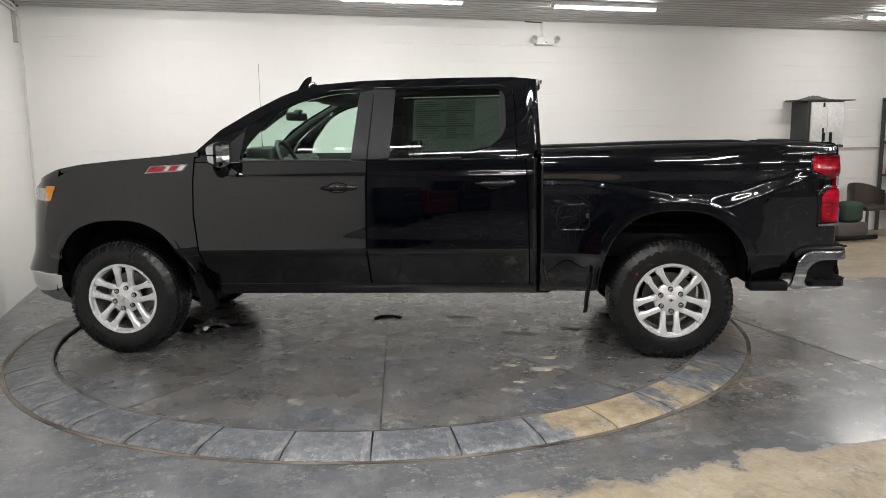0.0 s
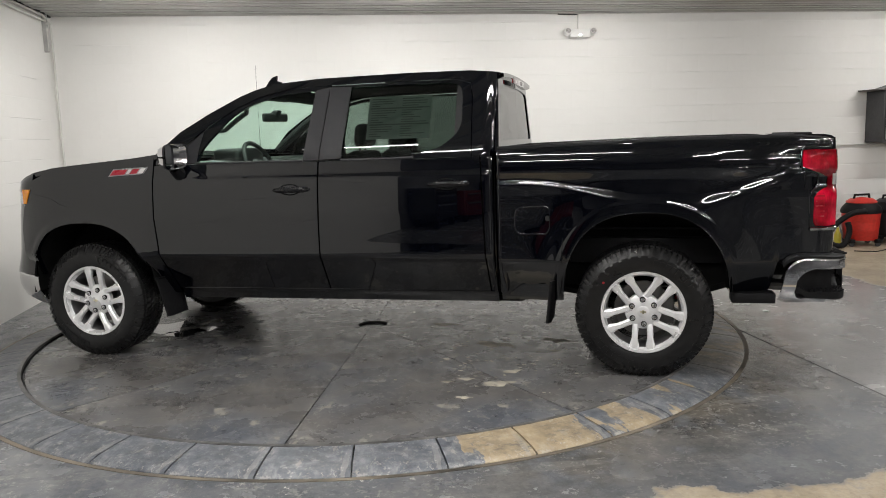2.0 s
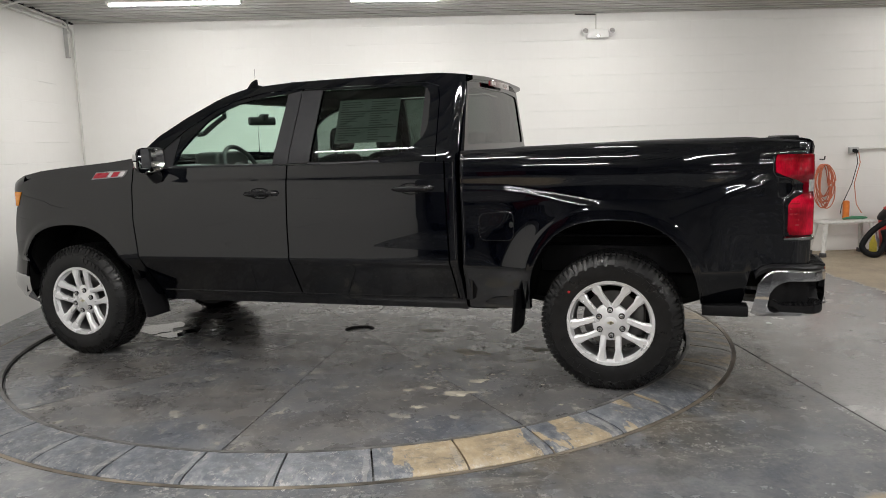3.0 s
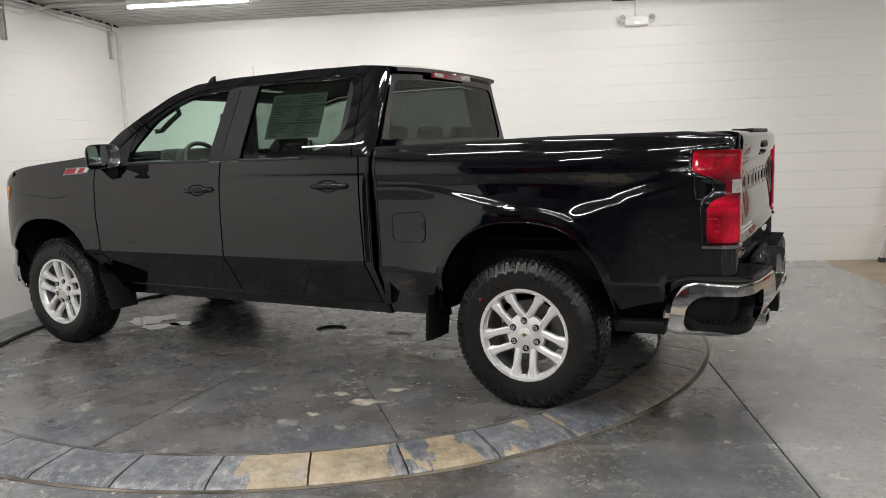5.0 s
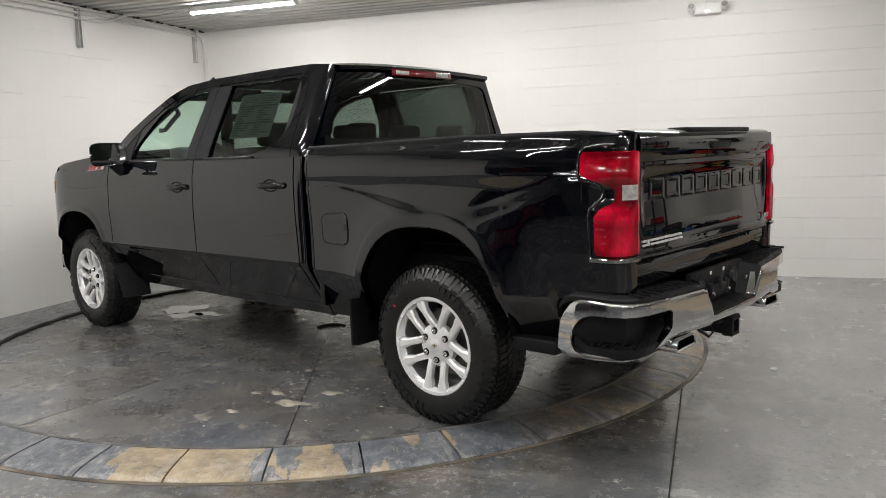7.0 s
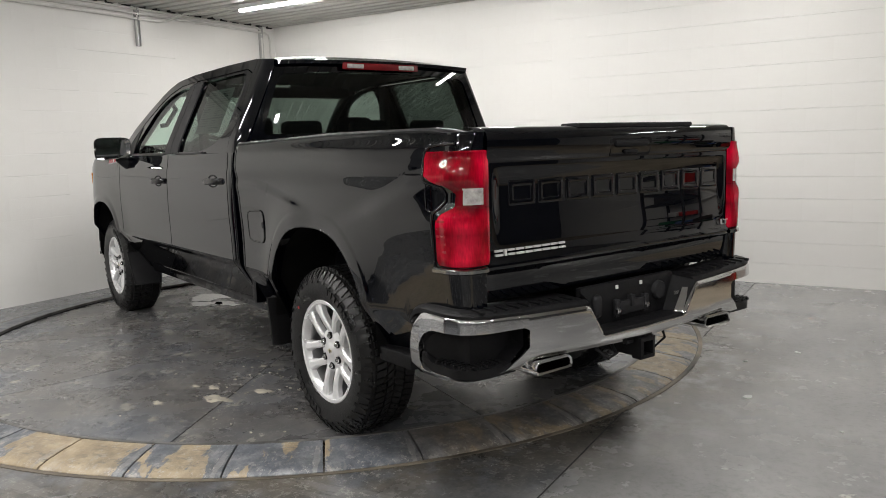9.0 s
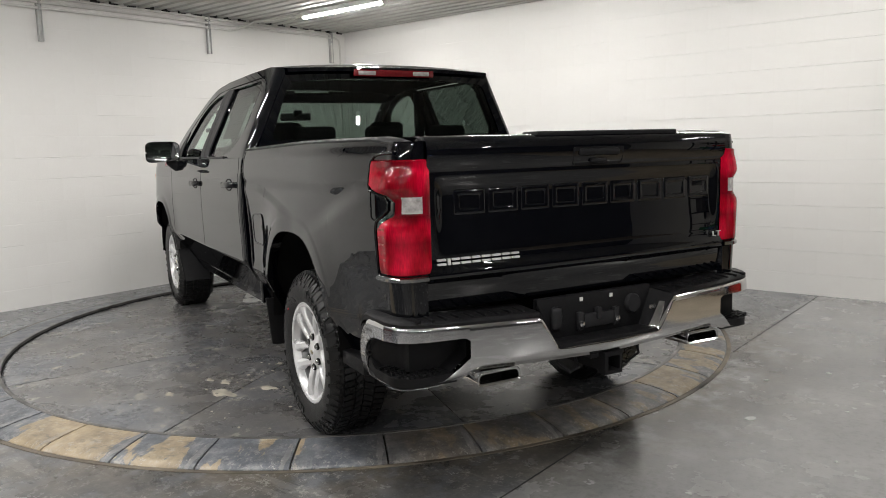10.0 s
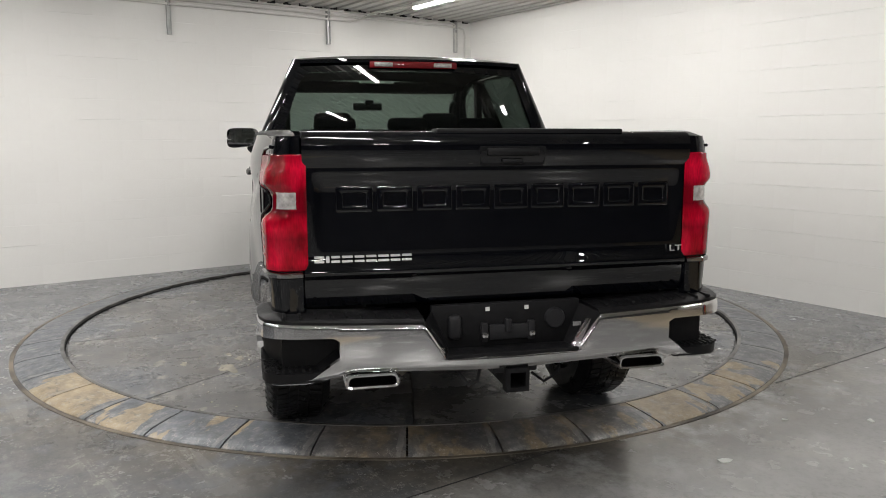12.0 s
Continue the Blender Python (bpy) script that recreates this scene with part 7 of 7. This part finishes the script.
hose([(9.26, -0.66, 0.42), (9.08, -0.66, 0.40), (8.92, -0.61, 0.28), (8.83, -0.58, 0.12), (8.87, -0.62, 0.03), (8.97, -0.68, 0.03), (9.03, -0.69, 0.18), (9.01, -0.68, 0.30)], 0.032, "black ribbed vacuum hose looping to the floor")
hose([(10.10, -0.50, 0.50), (9.95, -0.56, 0.575), (9.78, -0.58, 0.52), (9.70, -0.62, 0.34), (9.72, -0.70, 0.10), (9.80, -0.90, 0.035), (10.4, -0.92, 0.03)], 0.030, "black ribbed vacuum hose hanging over the drum")
thing("spray_bottle", lathe(bmesh.new(), [(0.001, 0.0), (0.04, 0.0), (0.042, 0.15), (0.02, 0.20), (0.014, 0.24), (0.001, 0.24)], 18, "z"), simple("yellow_bottle", (0.62, 0.52, 0.05), 0.4), "yellow plastic bottle on the floor", "bottle", ROOM @ pose(9.00, -0.52, FLOOR_Z))
thing("spray_bottle", lathe(bmesh.new(), [(0.001, 0.0), (0.045, 0.0), (0.047, 0.17), (0.02, 0.22), (0.014, 0.27), (0.001, 0.27)], 18, "z"), simple("gray_bottle", (0.20, 0.22, 0.25), 0.4), "gray plastic bottle on the floor", "bottle", ROOM @ pose(9.10, -0.40, FLOOR_Z))
thing("power_cord", tube(bmesh.new(), [(8.95, -0.9, FLOOR_Z + 0.006), (9.15, -1.02, FLOOR_Z + 0.006), (9.4, -0.9, FLOOR_Z + 0.006), (9.7, -1.0, FLOOR_Z + 0.006), (9.8, -0.85, FLOOR_Z + 0.006), (9.78, -0.5, FLOOR_Z + 0.03)], 0.006, 6), TRIM_BLACK, "black power cord lying on the floor", "cord", ROOM)


def stacking_chair():
    """Dark tub chair by the wall."""
    cx, cy = 10.64, -0.50
    ob = thing("tub_chair", None, None, "dark brown tub chair with a curved back", "chair", ROOM)
    bm = bmesh.new()
    rows = []
    for a in np.linspace(radians(-10), radians(190), 22):
        rows.append([(cx + 0.27 * math.cos(a), cy + 0.25 * math.sin(a), z) for z in (0.40, 0.52, 0.62 + 0.10 * max(0, math.sin(a)))])
    grid(bm, rows)
    hem(bm, Vector((0, 0, -0.012)))
    local_part("backrest", bm, CHAIR, ob)
    local_part("seat", boxed(cx - 0.25, cx + 0.25, cy - 0.25, cy + 0.22, 0.36, 0.42, bevel=0.02), CHAIR, ob)
    for dx in (-0.21, 0.21):
        for dy in (-0.21, 0.18):
            local_part("leg", tube(bmesh.new(), [(cx + dx, cy + dy, 0.38), (cx + dx * 1.1, cy + dy * 1.1, FLOOR_Z + 0.002)], 0.014, 8), CAB_DARK, ob)


CHAIR = simple("dark_brown_vinyl", (0.05, 0.038, 0.03), 0.45)
stacking_chair()


def storage_rack():
    x0, x1, y0, y1 = 11.30, 12.5, -0.50, -0.06
    ob = thing("storage_rack", None, None, "dark steel storage rack with boxes on its shelves", "rack", ROOM)
    for x in (x0, x1):
        for y in (y0, y1):
            local_part("post", boxed(x - 0.02, x + 0.02, y - 0.02, y + 0.02, FLOOR_Z + 0.001, 1.92), CAB_DARK, ob)
    for z in (0.30, 0.78, 1.26, 1.74):
        local_part("shelf", boxed(x0, x1, y0, y1, z, z + 0.035, bevel=0.004), CAB_DARK, ob)
    for x, z, w, h, c, lab in ((11.45, 0.815, 0.2, 0.16, VAC_RED, "red box"), (11.75, 0.815, 0.25, 0.2, CAB_LIGHT, "gray box"), (12.1, 1.295, 0.3, 0.2, BOARD, "dark box"), (11.5, 0.335, 0.26, 0.2, simple("blue_crate", (0.12, 0.19, 0.38), 0.5), "blue crate"), (12.0, 0.335, 0.3, 0.24, GREEN, "green crate"), (11.6, 1.295, 0.24, 0.15, VAC_GRAY, "gray bin")):
        thing("storage_box", boxed(x - w / 2, x + w / 2, y0 + 0.04, y1 - 0.04, z, z + h, bevel=0.012), c, lab + " standing on the dark storage rack", "box", ROOM, "storage boxes")
    thing("wall_bracket", tube(bmesh.new(), [(11.30, -0.3, 1.62), (11.15, -0.34, 1.60), (11.08, -0.34, 1.56)], 0.016, 8), CAB_DARK, "dark hook on the rack", "hook", ROOM)


storage_rack()
thing("storage_crate", boxed(9.86, 10.34, -0.82, -0.52, FLOOR_Z + 0.001, 0.22, bevel=0.012), BOARD, "low dark crate standing on the floor by the wall", "crate", ROOM)
thing("blue_jug", lathe(bmesh.new(), [(0.001, 0), (0.07, 0), (0.075, 0.18), (0.04, 0.24), (0.025, 0.29), (0.001, 0.29)], 20, "z"), simple("blue_plastic", (0.05, 0.12, 0.36), 0.4), "blue plastic jug on a dark crate", "jug", ROOM @ pose(9.95, -0.62, 0.221))
thing("tool_bag", boxed(-0.15, 0.15, -0.12, 0.12, 0, 0.28, bevel=0.06, seg=3), simple("dark_green_canvas", (0.03, 0.055, 0.035), 0.8), "dark green tool bag on a dark crate", "bag", ROOM @ pose(10.17, -0.67, 0.221))


# ---- floor details ----
def floor_details():
    bm = boxed(5.794, 5.801, -14.8, -3.88, FLOOR_Z - 0.01, FLOOR_Z + 0.0015)
    box(bm, 5.826, 5.832, -2.20, -0.01, FLOOR_Z - 0.01, FLOOR_Z + 0.0015)
    thing("floor_joint", bm, GAP_DARK, "dark sawn joint in the concrete floor", "joint", ROOM, kind="structure", smooth=0)
    rng = random.Random(11)
    for x, y, r in ((4.755, 1.02, 0.030), (4.39, 1.60, 0.012), (4.50, 2.01, 0.020), (5.18, 0.15, 0.010), (4.95, 1.5, 0.008), (5.3, 0.9, 0.009), (4.7, 2.6, 0.008)):
        bm = bmesh.new()
        n = 9
        ring = [bm.verts.new((r * rng.uniform(0.6, 1.2) * math.cos(k * math.tau / n) * 1.5, r * rng.uniform(0.5, 1.0) * math.sin(k * math.tau / n), rng.uniform(0, 0.003))) for k in range(n)]
        bm.faces.new(ring)
        hem(bm, Vector((0, 0, -0.002)))
        thing("paint_flake", bm, PAPER, "small pale paint flake lying on the floor", "debris", pose(x, y, FLOOR_Z + 0.002, 0, 0, rng.uniform(0, 180)), "floor debris", smooth=0)
    # worn pale spots and crumbs on the plates
    for x, y, rr in ((2.91, -1.15, 0.085), (2.96, -0.90, 0.055), (2.70, -1.09, 0.045), (2.75, -1.42, 0.040), (2.26, 0.23, 0.085), (2.74, -0.30, 0.11), (3.17, -0.14, 0.085), (3.18, -0.41, 0.035), (2.49, -0.69, 0.030), (2.60, -1.16, 0.028)):
        bm = bmesh.new()
        n, ph = 26, rng.uniform(0, 6)
        ring = [bm.verts.new((rr * (1 + 0.35 * math.sin(2 * a + ph) + 0.22 * math.sin(5 * a + ph) + rng.uniform(-0.14, 0.14)) * math.cos(a), 0.55 * rr * (1 + 0.3 * math.sin(3 * a) + rng.uniform(-0.2, 0.2)) * math.sin(a), 0)) for a in [k * math.tau / n for k in range(n)]]
        bm.faces.new(ring)
        hem(bm, Vector((0, 0, -0.001)))
        thing("worn_spot", bm, WORN_PALE, "pale spot of bare concrete on the turntable", "floor wear", pose(x, y, 0.0012, 0, 0, rng.uniform(-25, 25)), "worn spots", smooth=0)
    bm = bmesh.new()
    for k in range(150):
        x, y, rr = rng.gauss(2.78, 0.33), rng.gauss(-0.55, 0.48), rng.uniform(0.003, 0.013)
        bm.faces.new([bm.verts.new((x + rr * rng.uniform(0.7, 1.5) * math.cos(a), y + rr * rng.uniform(0.4, 1.0) * math.sin(a), 0.0022)) for a in [q * math.tau / 6 for q in range(6)]])
    hem(bm, Vector((0, 0, -0.0015)))
    thing("crumbs", bm, WORN_PALE, "scattered pale crumbs of concrete on the turntable", "debris", kind="stuff", smooth=0)
    # wet patches under the truck
    for x, y, r, sx in ((0.02, -0.12, 0.17, 1.3), (0.27, -0.26, 0.10, 1.6), (0.42, -0.12, 0.07, 2.0)):
        bm = bmesh.new()
        n = 28
        ph = rng.uniform(0, 6)
        ring = [bm.verts.new((r * sx * (1 + 0.28 * math.sin(2 * a + ph) + 0.16 * math.sin(5 * a)) * math.cos(a), r * (1 + 0.3 * math.sin(3 * a + ph) + 0.12 * math.sin(7 * a)) * math.sin(a), 0)) for a in [k * math.tau / n for k in range(n)]]
        bm.faces.new(ring)
        hem(bm, Vector((0, 0, -0.0015)))
        thing("puddle", bm, WATER, "thin wet puddle on the turntable", "puddle", pose(x, y, 0.0018, 0, 0, 20), "puddles", smooth=0)


WORN_PALE = simple("bare_pale_concrete", (0.38, 0.35, 0.29), 0.55, 0, 0.5, 9, 0.2)
WATER = Nodes("wet_film").put(Base_Color=(0.05, 0.052, 0.055), Roughness=0.02, IOR=1.33, Coat_Weight=1.0, Coat_Roughness=0.0).mat
floor_details()


# ---- painted concrete blocks, laid last ----
def block_courses():
    BW, BH = 0.40, 0.20
    depths = (0.0001, 0.0006, 0.0015)
    meshes = [finish(block_mesh(BW, BH, d), "block", WHITE_PAINT, 0) for d in depths]
    rng = random.Random(8)
    for wall, limit, far, place in ((WALLS["back"], 8.2, ROOM_X, lambda u, z: pose(u, 0, z)), (WALLS["left"], 8.2, 8.4, lambda u, z: pose(0, -u, z, 0, 0, 90))):
        rest = bmesh.new()
        for r in range(15):
            z = -0.035 + 0.10 + r * BH
            u = 0.20 if r % 2 == 0 else 0.40
            while u + BW / 2 < far:
                k = rng.choice((0, 1, 1, 1, 1, 1, 1, 2) if wall == WALLS["back"] and u > 4.0 else (0, 0, 0, 0, 1))
                if u < limit:
                    ob = new("block", meshes[k])
                    ob.parent = wall
                    ob.matrix_basis = place(u, z)
                else:
                    tmp = block_mesh(BW, BH, depths[k])
                    bmesh.ops.transform(tmp, matrix=place(u, z), verts=tmp.verts[:])
                    for f in tmp.faces:
                        rest.faces.new([rest.verts.new(v.co) for v in f.verts])
                    tmp.free()
                u += BW
        local_part("block_rest", rest, WHITE_PAINT, wall, kind="stuff", smooth=0)


block_courses()
